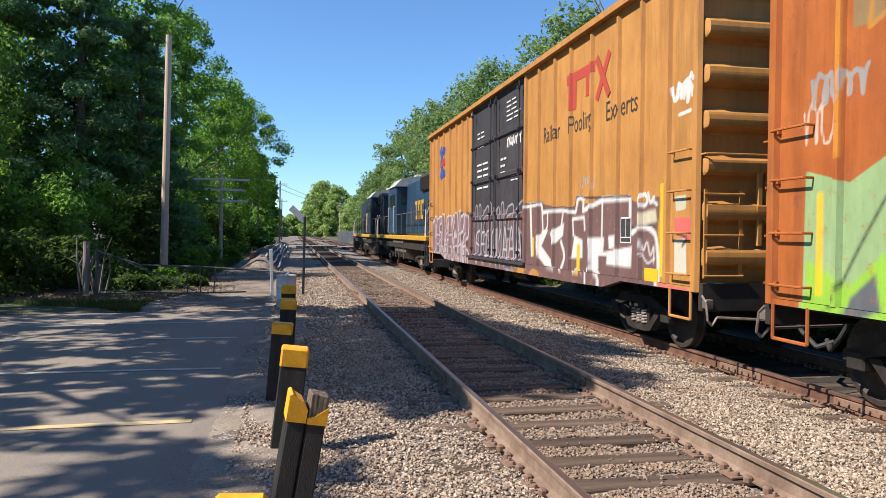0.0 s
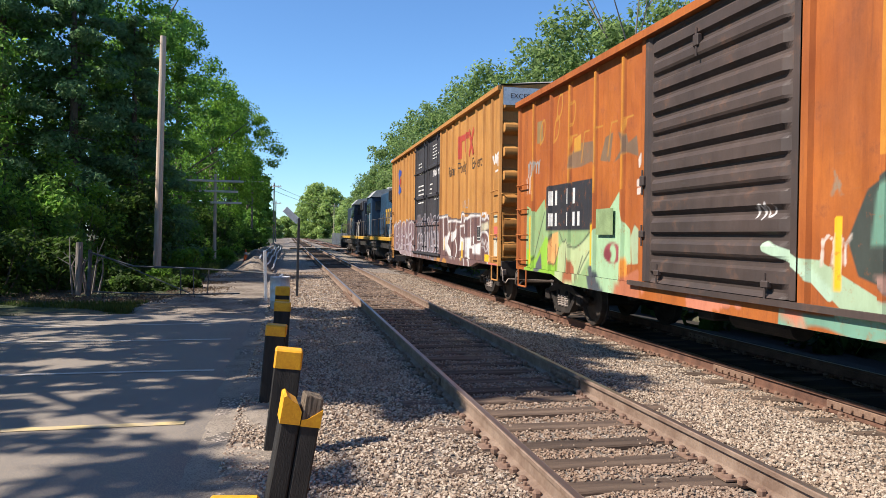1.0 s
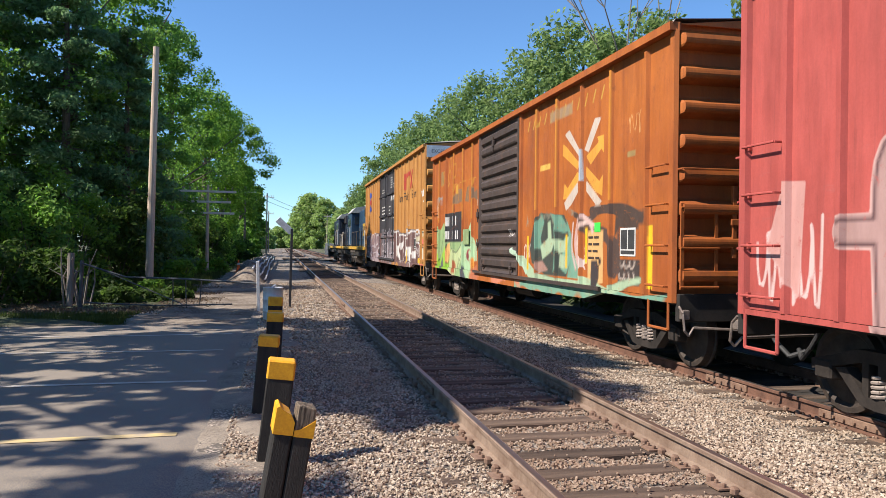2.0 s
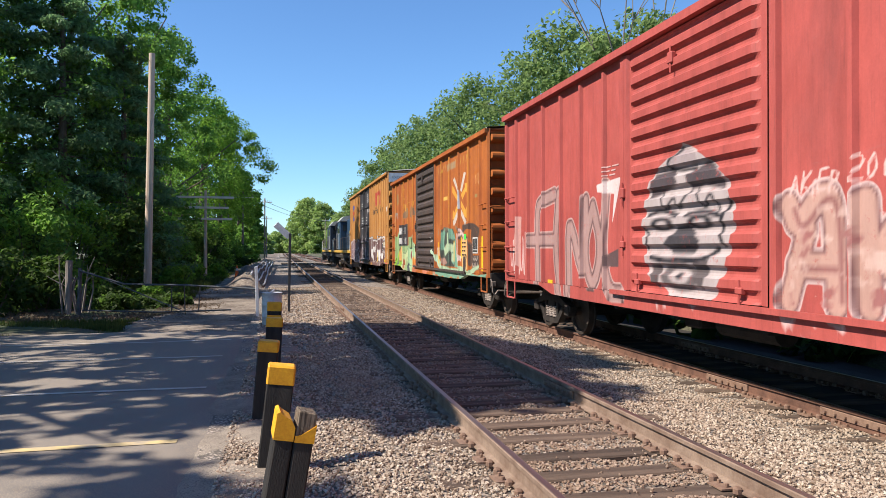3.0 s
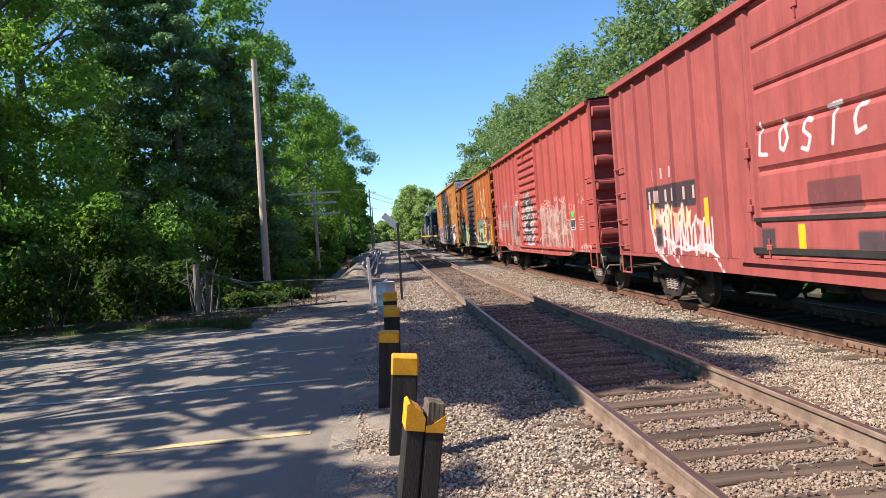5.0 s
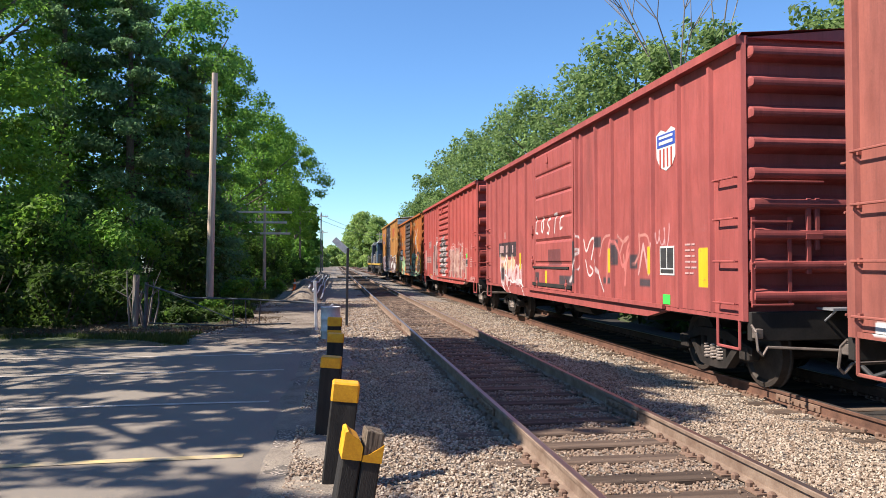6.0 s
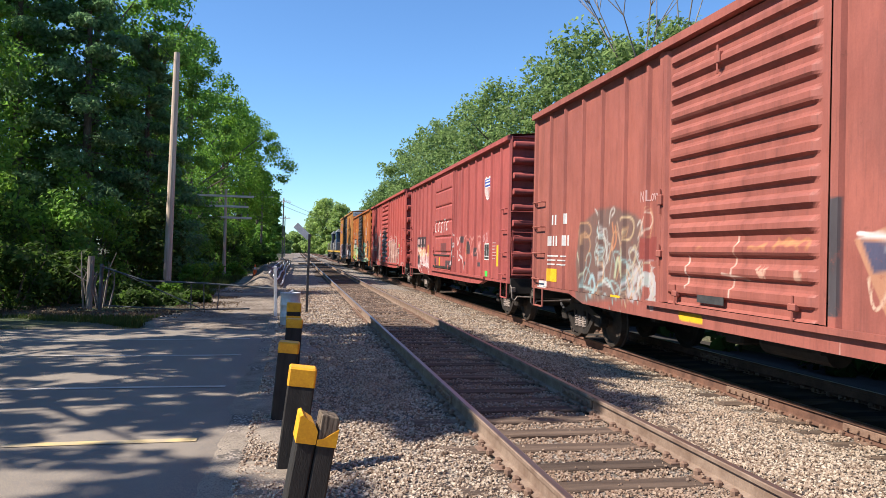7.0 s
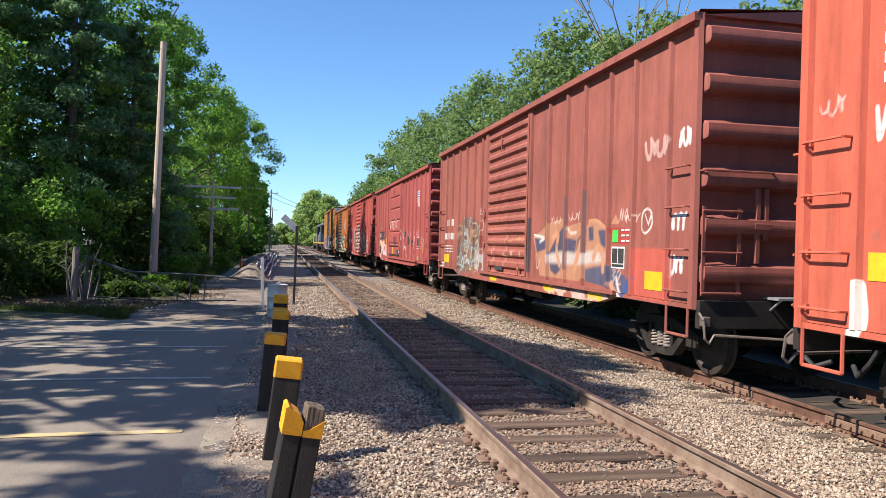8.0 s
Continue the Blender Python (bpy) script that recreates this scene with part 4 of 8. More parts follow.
mat_vermilion = car_paint("vermilion car paint", (0.58, 0.125, 0.072), (0.5, 0.11, 0.066), (0.2, 0.06, 0.04), 0.2)
mat_black_door = car_paint("black door paint", (0.035, 0.035, 0.042), (0.055, 0.05, 0.055), (0.09, 0.05, 0.035), 0.3)
mat_brown_door = car_paint("sooty brown door paint", (0.05, 0.038, 0.034), (0.08, 0.056, 0.047), (0.17, 0.085, 0.05), 1.2)
mat_roof = two_tone("grey galvanized roof", (0.38, 0.37, 0.35), (0.26, 0.24, 0.22), 2, 30, 0.6, 0.4)


WHITE, INK, MAUVE = (0.62, 0.60, 0.58), (0.02, 0.02, 0.025), (0.15, 0.085, 0.08)
MINT = (0.34, 0.45, 0.29)
TEAL, YELLOW = (0.13, 0.27, 0.195), (0.78, 0.44, 0.02)

mat_green_tag = two_tone("green sticker", (0.04, 0.60, 0.08), (0.05, 0.52, 0.08), 9, 60, 0.5)
mat_faded = two_tone("faded white stencil", (0.50, 0.33, 0.31), (0.42, 0.24, 0.22), 9, 60, 0.6)
mat_card = two_tone("dark consolidated stencil card", (0.03, 0.03, 0.03), (0.05, 0.05, 0.05), 9, 60, 0.6)
mat_ink = two_tone("dark brown lettering", (0.035, 0.025, 0.02), (0.06, 0.04, 0.03), 7, 60, 0.6)
mat_blue = two_tone("emblem blue", (0.03, 0.07, 0.35), (0.04, 0.08, 0.3), 7, 60, 0.5)
mat_emblem_red = two_tone("emblem red", (0.42, 0.05, 0.03), (0.34, 0.06, 0.04), 7, 60, 0.5)


def letter_bars(u, v, w, h, groups, L, material, car, gap=0.35):
    """Plain bars the size of stencilled characters, in groups of so many."""
    for g in groups:
        for _ in range(g):
            plate("stencil_bar", u, u + w * 0.6, v, v + h, L, material, car)
            u += w * (1 + gap)
        u += w * 1.2


def text_rows(u, v, wide, high, rows, L, material, car, seed=1, name="stencil_bar", depth=0.055):
    """Small unreadable data lines as bars."""
    r = random.Random(seed)
    step = high / rows
    for i in range(rows):
        a = u
        for _ in range(2):
            b = min(u + wide, a + wide * r.uniform(0.25, 0.5))
            if b > a + 0.02:
                plate(name, a, b, v + high - (i + 0.68) * step, v + high - (i + 0.36) * step, L, material, car, depth=depth)
            a = b + wide * 0.1


def chart(u0, u1, v0, v1, L, car):
    """White-framed stencil card with two dark windows."""
    fr = plate("stencil_card", u0, u1, v0, v1, L, mat_white, car, "white-framed dark stencil card")
    m = (u0 + u1) / 2
    e = (u1 - u0) * 0.06
    for a, b in ((u0 + e, m - e / 2), (m + e / 2, u1 - e)):
        plate("card_window", a, b, v0 + (v1 - v0) * 0.25, v1 - e, L, mat_card, fr, proud=0.010)
    plate("card_window", u0 + e, u1 - e, v0 + e, v0 + (v1 - v0) * 0.2, L, mat_card, fr, proud=0.010)


# -- tan car
p_tan = Paint(18.9)
p_tan.cloud(0.7, 17.9, 0.7, 2.25, MAUVE, 5, 0.25, -0.75)
p_tan.piece(0.8, 6.3, 0.85, 2.2, 8, (0.24, 0.16, 0.17), (0.58, 0.55, 0.56), None, 21, 0.22).piece(1.2, 6.0, 0.9, 1.7, 7, (0.42, 0.36, 0.40), (0.16, 0.10, 0.11), None, 24, 0.08)
p_tan.piece(6.9, 11.5, 0.9, 2.3, 6, (0.06, 0.05, 0.06), (0.32, 0.30, 0.33), None, 22, 0.2).piece(7.0, 11.4, 1.0, 1.8, 8, (0.44, 0.40, 0.43), (0.10, 0.08, 0.09), None, 25, 0.06)
p_tan.poly([(11.38, 2.26), (12.76, 2.31), (14.71, 2.09), (14.9, 2.32), (15.05, 2.09), (16.9, 2.22), (17.01, 0.92), (14.61, 0.79), (11.46, 0.99)], MAUVE)
p_tan.line([(11.45, 2.28), (12.76, 2.31), (12.83, 2.12), (13.21, 2.15), (14.03, 2.14), (14.68, 2.09), (14.77, 2.31), (14.91, 2.34), (15.05, 2.28), (15.03, 2.1), (15.87, 2.25), (16.91, 2.24), (16.92, 1.94)], 0.085, WHITE)
p_tan.line([(11.44, 2.32), (12.78, 2.35), (12.96, 2.19), (14.03, 2.19), (14.64, 2.14), (14.71, 2.35), (14.92, 2.38), (15.12, 2.32), (15.87, 2.3), (16.93, 2.27)], 0.045, (0.08, 0.06, 0.06))
p_tan.line([(12.04, 2.27), (12.16, 1.25)], 0.12, WHITE)
p_tan.line([(12.8, 2.24), (12.87, 1.75)], 0.07, WHITE)
p_tan.line(smooth([(13.15, 2.13), (13.16, 1.77), (12.82, 1.71)]), 0.06, WHITE)
p_tan.poly([(12.45, 1.62), (13.2, 1.77), (12.79, 1.43), (13.49, 1.12), (13.63, 1.01), (13.0, 1.04), (12.67, 1.17)], WHITE)
p_tan.poly([(13.29, 1.71), (14.09, 1.89), (14.04, 1.65), (13.48, 1.45)], WHITE)
p_tan.line([(14.03, 2.1), (13.93, 1.77), (13.61, 1.65)], 0.07, WHITE)
p_tan.line(smooth([(13.94, 1.53), (14.17, 1.27), (13.95, 1.02)]), 0.09, WHITE)
p_tan.poly([(14.63, 1.66), (15.02, 1.58), (15.03, 1.26), (14.49, 1.24)], WHITE)
p_tan.line([(14.58, 1.66), (14.54, 1.96), (15.08, 1.98), (15.12, 1.77)], 0.06, WHITE)
p_tan.poly([(15.35, 1.62), (15.96, 1.63), (15.93, 1.39), (16.99, 1.5), (16.97, 1.18), (16.06, 1.19), (16.07, 1.33), (15.72, 1.32), (15.74, 1.09), (15.46, 1.11)], WHITE)
p_tan.poly([(16.12, 1.65), (16.47, 1.68), (16.5, 1.47), (16.15, 1.45)], WHITE)
p_tan.line([(15.87, 2.26), (15.86, 1.63)], 0.06, WHITE)
p_tan.line(smooth([(15.46, 1.11), (15.81, 1.01), (15.8, 0.75)]), 0.09, WHITE)
p_tan.line([(15.23, 1.08), (15.24, 0.75)], 0.05, WHITE)
p_tan.line(smooth([(16.99, 1.71), (17.22, 1.81), (17.58, 1.79), (17.81, 1.63), (17.85, 0.89)]), 0.085, WHITE)
p_tan.line(smooth([(16.98, 1.78), (17.35, 1.84), (17.73, 1.8)]), 0.03, INK)
p_tan.line(smooth([(17.29, 1.64), (17.37, 1.4), (17.49, 1.64), (17.59, 1.32), (17.71, 1.58), (17.69, 1.29)]), 0.03, WHITE)
p_tan.line(smooth([(17.33, 1.4), (17.5, 1.25), (17.72, 1.35)]), 0.025, WHITE)
p_tan.poly([(17.23, 2.0), (17.73, 2.05), (17.78, 1.87), (17.22, 1.81)], (0.50, 0.46, 0.34), 0.06)
p_tan.line(smooth([(17.34, 2.27), (17.24, 2.16), (17.38, 2.09), (17.5, 2.17), (17.4, 2.28)]), 0.06, WHITE)
p_tan.line(smooth([(17.5, 2.29), (17.57, 2.11), (17.72, 2.25), (17.6, 2.19), (17.77, 2.11)]), 0.05, WHITE)
p_tan.poly([(18.27, 2.2), (18.56, 2.21), (18.57, 2.02), (18.31, 2.0)], (0.45, 0.45, 0.33), 0.05)
p_tan.poly([(18.25, 1.92), (18.73, 1.91), (18.71, 1.6), (18.29, 1.7)], (0.55, 0.12, 0.10), 0.05)
p_tan.poly([(18.27, 1.62), (18.58, 1.64), (18.6, 1.17), (18.28, 1.18)], (0.52, 0.50, 0.40), 0.05)
p_tan.poly([(17.94, 1.01), (18.76, 0.99), (18.76, 0.88), (17.94, 0.89)], (0.55, 0.14, 0.12), 0.05)
p_tan.line(smooth([(18.32, 1.7), (18.63, 1.65), (18.48, 1.54)]), 0.04, INK)
p_tan.line([(14.65, 1.02), (14.85, 1.07), (14.95, 0.96), (15.09, 1.0)], 0.04, WHITE)
p_tan.scrawl(18.2, 18.85, 3.4, 3.78, WHITE, 33, 0.06).scrawl(18.25, 18.8, 3.42, 3.74, WHITE, 34, 0.05).line([(18.35, 3.28), (18.65, 3.3)], 0.05, WHITE)
p_tan.cloud(12.0, 13.5, 2.3, 3.3, (0.36, 0.17, 0.10), 14, 0.4, 0.15, 0.35).scrawl(14.9, 15.6, 2.45, 2.75, (0.30, 0.30, 0.32), 35, 0.03)
p_tan.rect(17.86, 17.95, 1.1, 2.4, YELLOW).rect(14.75, 14.9, 0.95, 1.5, YELLOW).rect(12.2, 12.3, 1.2, 1.6, YELLOW)
p_tan.scrawl(10.1, 11.3, 3.75, 4.0, WHITE, 36, 0.05)


def tan_extra(car, U):
    L = 18.9
    for text, u, w in (("Railcar", 12.85, 0.77), ("Pooling", 14.38, 0.78), ("Experts", 15.96, 0.83)):
        lettering("lettering", text, 0.46, on_side(u, 3.54, L), mat_ink, car, w, "dark lettering of a slogan")
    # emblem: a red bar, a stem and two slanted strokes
    for u0, u1, v0, v1 in ((14.17, 15.5, 4.46, 4.64), (14.37, 14.65, 3.96, 4.46), (15.1, 15.24, 4.1, 4.46)):
        plate("emblem_bar", u0, u1, v0, v1, L, mat_emblem_red, car, "red emblem stroke")
    bm = bmesh.new()
    for a in (-1, 1):
        m = on_side(15.84, 4.31, L, 0.010 + 0.004 * a) @ pose(0, 0, 0, 0, 0, a * 36)
        box(bm, -0.07, 0.07, -0.44, 0.44, 0, 0.002, turn=m)
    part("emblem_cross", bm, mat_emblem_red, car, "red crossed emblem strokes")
    bm = bmesh.new()
    for a in (-1, 1):
        box(bm, -0.16, 0.16, -0.62, 0.62, 0, 0.002, turn=on_side(2.25, 4.1, L, 0.010 + 0.004 * a) @ pose(0, 0, 0, 0, 0, a * 32))
    part("emblem_cross", bm, mat_blue, car, "blue and red crossed emblem")
    plate("emblem_bar", 1.85, 2.65, 3.98, 4.22, L, mat_emblem_red, car, proud=0.014)
    chart(16.6, 16.97, 1.55, 1.95, L, car)
    plate("reflector", 17.42, 17.83, 0.98, 1.2, L, mat_yellow_dot, car, "yellow inspection square")
    for k, (u, v, w, h, n) in enumerate(((7.2, 4.0, 0.9, 0.5, 4), (10.1, 4.35, 1.1, 0.55, 5), (7.2, 2.85, 1.2, 0.8, 5), (9.6, 3.1, 0.5, 0.5, 3), (10.5, 2.9, 0.8, 0.3, 3))):
        text_rows(u, v, w, h, n, L, mat_white, car, k + 3, depth=0.062)
    # bright galvanized top of the end with its warning
    bm = bmesh.new()
    box(bm, -WIDE / 2 + 0.04, WIDE / 2 - 0.04, -L / 2 - 0.125, -L / 2 - 0.115, 4.82, 5.24)
    top = part("end_top_plate", bm, mat_galv, car, "galvanized plate with a height warning")
    m = Matrix(((1, 0, 0, -1.35), (0, 0, -1, -L / 2 - 0.129), (0, 1, 0, 4.98), (0, 0, 0, 1)))
    lettering("lettering", "EXCESS HEIGHT", 0.17, m, mat_ink, top, 1.0)


boxcar(27.45, 18.9, 5.33, mat_tan, mat_roof, p_tan, "tall tan boxcar with black plug doors and white graffiti", (6.73, 11.64, "plug"),
       [0.8, 1.64, 2.55, 3.6, 4.55, 5.4, 6.1, 12.61, 13.57, 14.43, 15.41, 16.48, 17.29, 18.1], 7.27, truck_in=2.5, door_mat=mat_black_door, extra=tan_extra)

# -- orange car
p_orange = Paint(15.75)
for u in (1.02, 3.05, 4.2, 5.25, 10.37, 11.48, 13.8):
    p_orange.rect(u - 0.05, u + 0.05, 2.4, 4.5, (0.60, 0.26, 0.03), 0.02, 0.7)
p_orange.poly([(0.55, 2.33), (1.15, 2.18), (1.67, 2.43), (1.86, 1.79), (4.01, 1.82), (4.18, 0.78), (1.26, 0.67), (0.53, 0.96)], (0.25, 0.37, 0.17), 0.05)
p_orange.poly([(1.07, 0.65), (0.57, 0.78), (0.58, 1.44), (1.18, 1.23), (1.76, 1.68), (2.59, 1.53), (2.37, 0.67)], (0.24, 0.46, 0.05), 0.06)
p_orange.poly([(3.97, 0.75), (4.15, 1.77), (4.53, 1.97), (4.82, 2.19), (5.09, 2.39), (5.23, 2.09), (5.29, 1.91), (5.49, 1.8), (5.53, 1.28), (5.23, 1.26), (5.1, 0.77)], (0.33, 0.50, 0.29), 0.05)
p_orange.poly([(2.13, 1.73), (2.45, 1.78), (2.5, 1.38), (2.26, 1.12), (2.0, 1.16), (1.97, 1.42)], (0.66, 0.36, 0.13))
p_orange.poly([(2.49, 1.48), (2.91, 1.68), (3.26, 1.46), (3.94, 1.69), (3.96, 1.35), (3.28, 0.77), (2.37, 0.72)], (0.42, 0.50, 0.26), 0.05)
p_orange.poly([(2.85, 1.4), (3.27, 1.13), (3.29, 0.91), (2.8, 0.79), (2.89, 1.18)], (0.34, 0.11, 0.05))
p_orange.poly([(3.89, 1.17), (4.11, 1.23), (4.34, 1.02), (4.69, 0.76), (4.04, 0.72)], (0.07, 0.08, 0.09), 0.05)
p_orange.poly([(1.18, 1.11), (1.48, 1.35), (1.55, 1.02), (1.07, 0.77)], (0.10, 0.11, 0.12), 0.05)
p_orange.poly([(1.25, 0.84), (1.55, 0.94), (1.61, 0.81), (1.2, 0.72)], (0.50, 0.20, 0.09), 0.05)
p_orange.line(smooth([(1.68, 2.16), (1.23, 1.51), (0.89, 0.92)]), 0.03, (0.04, 0.05, 0.04))
p_orange.line(smooth([(2.11, 1.73), (1.96, 1.21), (2.28, 1.09), (2.5, 1.48)]), 0.03, (0.04, 0.05, 0.04))
p_orange.line(smooth([(2.53, 1.76), (2.73, 1.54), (2.91, 1.68), (3.13, 1.45), (3.58, 1.55), (4.01, 1.79)]), 0.03, (0.04, 0.05, 0.04))
p_orange.line(smooth([(2.91, 1.64), (2.85, 1.2), (2.8, 0.77)]), 0.03, (0.04, 0.05, 0.04))
p_orange.line(smooth([(3.95, 1.43), (3.59, 1.15), (3.28, 0.74)]), 0.03, (0.04, 0.05, 0.04))
p_orange.line(smooth([(3.66, 1.34), (3.4, 0.96)]), 0.03, (0.04, 0.05, 0.04))
p_orange.line(smooth([(2.34, 1.53), (2.35, 0.77)]), 0.03, (0.04, 0.05, 0.04))
p_orange.oval(4.87, 1.43, 0.32, 0.17, (0.28, 0.06, 0.07))
p_orange.oval(4.89, 1.42, 0.12, 0.15, (0.33, 0.50, 0.29))
p_orange.oval(4.7, 1.4, 0.15, 0.09, (0.20, 0.04, 0.05))
p_orange.oval(5.31, 1.19, 0.09, 0.18, (0.62, 0.24, 0.04), 0.05)
p_orange.poly([(5.0, 0.87), (5.24, 1.06), (5.76, 1.22), (5.89, 1.04), (5.9, 0.79), (5.03, 0.72)], (0.42, 0.14, 0.07), 0.08)
p_orange.poly([(5.51, 1.69), (5.63, 1.87), (5.76, 1.8), (5.76, 1.29), (5.57, 1.28)], (0.34, 0.42, 0.26), 0.07)
p_orange.rect(1.76, 4.07, 1.79, 2.67, (0.03, 0.03, 0.035))
p_orange.poly([(2.94, 2.92), (3.12, 3.22), (3.52, 3.33), (4.2, 3.29), (4.22, 2.88), (3.98, 2.96), (3.54, 2.91)], (0.20, 0.12, 0.07), 0.06)
p_orange.poly([(4.35, 2.94), (4.55, 3.3), (4.84, 3.34), (4.74, 2.88)], (0.19, 0.12, 0.07), 0.05)
p_orange.poly([(4.87, 2.86), (5.18, 3.07), (5.01, 3.32), (5.32, 3.26), (5.38, 3.11), (5.66, 3.19), (5.73, 2.87), (5.36, 2.97)], (0.17, 0.11, 0.07), 0.06)
p_orange.poly([(1.15, 4.04), (1.51, 4.02), (1.52, 3.58), (1.16, 3.59)], (0.24, 0.16, 0.07), 0.05)
p_orange.poly([(3.2, 3.44), (3.52, 3.49), (3.53, 3.2), (3.2, 3.2)], (0.50, 0.25, 0.04), 0.05)
p_orange.poly([(5.72, 2.84), (5.8, 2.92), (5.92, 2.9), (5.91, 2.72), (5.74, 2.7)], (0.60, 0.52, 0.46))
p_orange.rect(5.68, 5.95, 2.43, 2.54, (0.6, 0.5, 0.44))
p_orange.rect(5.69, 5.95, 2.31, 2.41, (0.6, 0.5, 0.44))
p_orange.scrawl(0.5, 0.95, 2.55, 3.0, (0.50, 0.38, 0.30), 52, 0.03).scrawl(0.6, 1.4, 2.9, 3.3, (0.26, 0.25, 0.24), 51, 0.05)
p_orange.rect(0.72, 0.8, 1.1, 2.1, YELLOW).rect(3.98, 4.08, 1.2, 1.9, YELLOW)
for a in (3.0, 3.55, 4.1, 4.65, 5.2):
    p_orange.line([(a, 3.0), (a + 0.12, 3.5)], 0.035, (0.44, 0.20, 0.035), 0.03).line([(a + 0.12, 3.5), (a + 0.34, 3.5)], 0.03, (0.42, 0.19, 0.035), 0.03)
for a, b in ((1.35, 3.55), (2.15, 3.5), (2.3, 3.9), (2.95, 3.65)):
    p_orange.line(smooth([(a, b), (a + 0.06, b + 0.42), (a + 0.3, b + 0.5), (a + 0.26, b + 0.1), (a, b)]), 0.05, (0.44, 0.19, 0.032), 0.04)
# the big crossed arrows
BONE = (0.50, 0.42, 0.35)
p_orange.poly([(11.73, 3.56), (11.9, 3.48), (12.5, 3.13), (12.43, 3.02), (11.73, 3.34)], (0.62, 0.29, 0.045))
p_orange.poly([(11.76, 2.54), (11.82, 2.83), (11.97, 2.73), (12.43, 2.99), (12.53, 2.87), (12.07, 2.56)], (0.62, 0.29, 0.045))
p_orange.poly([(12.79, 3.21), (13.3, 3.39), (13.22, 3.48), (13.49, 3.48), (13.5, 3.18), (13.4, 3.27), (12.98, 3.05)], (0.62, 0.29, 0.045))
p_orange.poly([(12.79, 3.05), (13.33, 2.75), (13.47, 2.85), (13.45, 2.5), (13.17, 2.6), (12.8, 2.87)], (0.62, 0.29, 0.045))
p_orange.poly([(11.81, 3.71), (12.03, 3.77), (12.5, 3.36), (12.46, 3.26)], BONE)
p_orange.poly([(12.71, 3.33), (13.13, 3.8), (13.39, 3.78), (12.89, 3.27)], BONE)
p_orange.poly([(11.9, 2.33), (11.81, 2.48), (12.44, 2.81), (12.45, 2.63), (12.16, 2.43)], BONE)
p_orange.poly([(12.8, 2.81), (13.43, 2.42), (13.27, 2.33), (12.81, 2.62)], BONE)
p_orange.poly([(12.46, 3.35), (12.68, 3.35), (12.7, 2.8), (12.48, 2.83)], (0.36, 0.42, 0.48), 0.05)
for a in np.arange(9.75, 13.9, 0.33):
    p_orange.line([(a, 4.08), (a + 0.10, 4.26)], 0.06, (0.46, 0.26, 0.05), 0.03, 0.85)
p_orange.rect(11.0, 12.2, 4.0, 4.28, (0.3, 0.2, 0.12), 0.06, 0.6)
p_orange.scrawl(14.35, 14.8, 3.3, 3.7, (0.55, 0.30, 0.12), 54, 0.02).rect(14.3, 14.6, 3.0, 3.12, (0.3, 0.2, 0.08), 0.03, 0.7).rect(10.5, 11.1, 3.15, 3.3, (0.6, 0.38, 0.08), 0.05, 0.7)
# teal piece: dark backing, teal wedges, pale mint shards
p_orange.poly([(9.92, 1.68), (10.15, 2.13), (10.54, 2.35), (11.27, 2.29), (11.82, 2.26), (12.12, 1.92), (12.19, 1.47), (11.94, 1.14), (10.8, 1.14), (10.06, 1.35)], (0.05, 0.06, 0.05), 0.06)
p_orange.poly([(10.2, 1.63), (10.26, 2.12), (10.65, 2.32), (10.77, 2.16), (10.58, 1.85), (10.68, 1.64)], TEAL, 0.04)
p_orange.poly([(11.07, 2.32), (11.68, 2.26), (12.09, 1.97), (11.83, 1.93), (11.47, 1.98), (11.27, 2.14)], TEAL, 0.04)
p_orange.poly([(11.27, 2.09), (11.47, 1.89), (11.49, 1.26), (11.26, 1.2), (11.34, 1.64)], TEAL, 0.04)
p_orange.poly([(11.83, 1.84), (12.14, 1.88), (12.17, 1.47), (11.94, 1.19), (11.67, 1.27)], (0.16, 0.33, 0.24), 0.04)
p_orange.poly([(10.57, 1.69), (10.99, 1.84), (11.38, 1.82), (11.19, 1.59), (10.69, 1.43)], MINT, 0.04)
p_orange.poly([(11.33, 1.84), (11.83, 1.79), (12.08, 1.88), (11.92, 1.6), (11.57, 1.55)], MINT, 0.04)
p_orange.poly([(10.97, 2.15), (11.12, 2.17), (11.19, 1.84), (10.99, 1.79)], MINT, 0.03)
p_orange.poly([(11.62, 1.55), (12.01, 1.51), (11.85, 1.27), (11.58, 1.31)], MINT, 0.04)
p_orange.poly([(10.24, 1.36), (10.69, 1.4), (11.01, 1.23), (10.47, 1.15)], (0.34, 0.20, 0.16), 0.05)
p_orange.poly([(9.2, 1.5), (9.54, 1.48), (10.36, 1.15), (11.11, 1.11), (12.5, 1.09), (12.5, 0.96), (11.12, 0.94), (9.88, 1.01)], MINT, 0.04)
p_orange.cloud(9.6, 12.4, 2.0, 2.45, (0.22, 0.20, 0.14), 63, 1.2, 0.2, 0.55).scrawl(9.55, 10.0, 1.35, 1.8, (0.60, 0.50, 0.42), 64, 0.03)
p_orange.line(smooth([(12.3, 2.25), (12.9, 2.1), (13.4, 2.3), (14.2, 2.32), (14.9, 2.1)]), 0.10, (0.07, 0.045, 0.035), 0.08).line(smooth([(12.6, 2.1), (13.0, 1.9), (13.75, 1.9), (13.9, 1.3)]), 0.22, (0.08, 0.05, 0.04), 0.1)
p_orange.line(smooth([(12.4, 1.2), (12.45, 1.9), (12.75, 2.15), (13.3, 2.0)]), 0.08, (0.58, 0.42, 0.36), 0.05).cloud(12.35, 12.85, 1.0, 1.7, (0.52, 0.40, 0.36), 65, 1.4, 0.15)
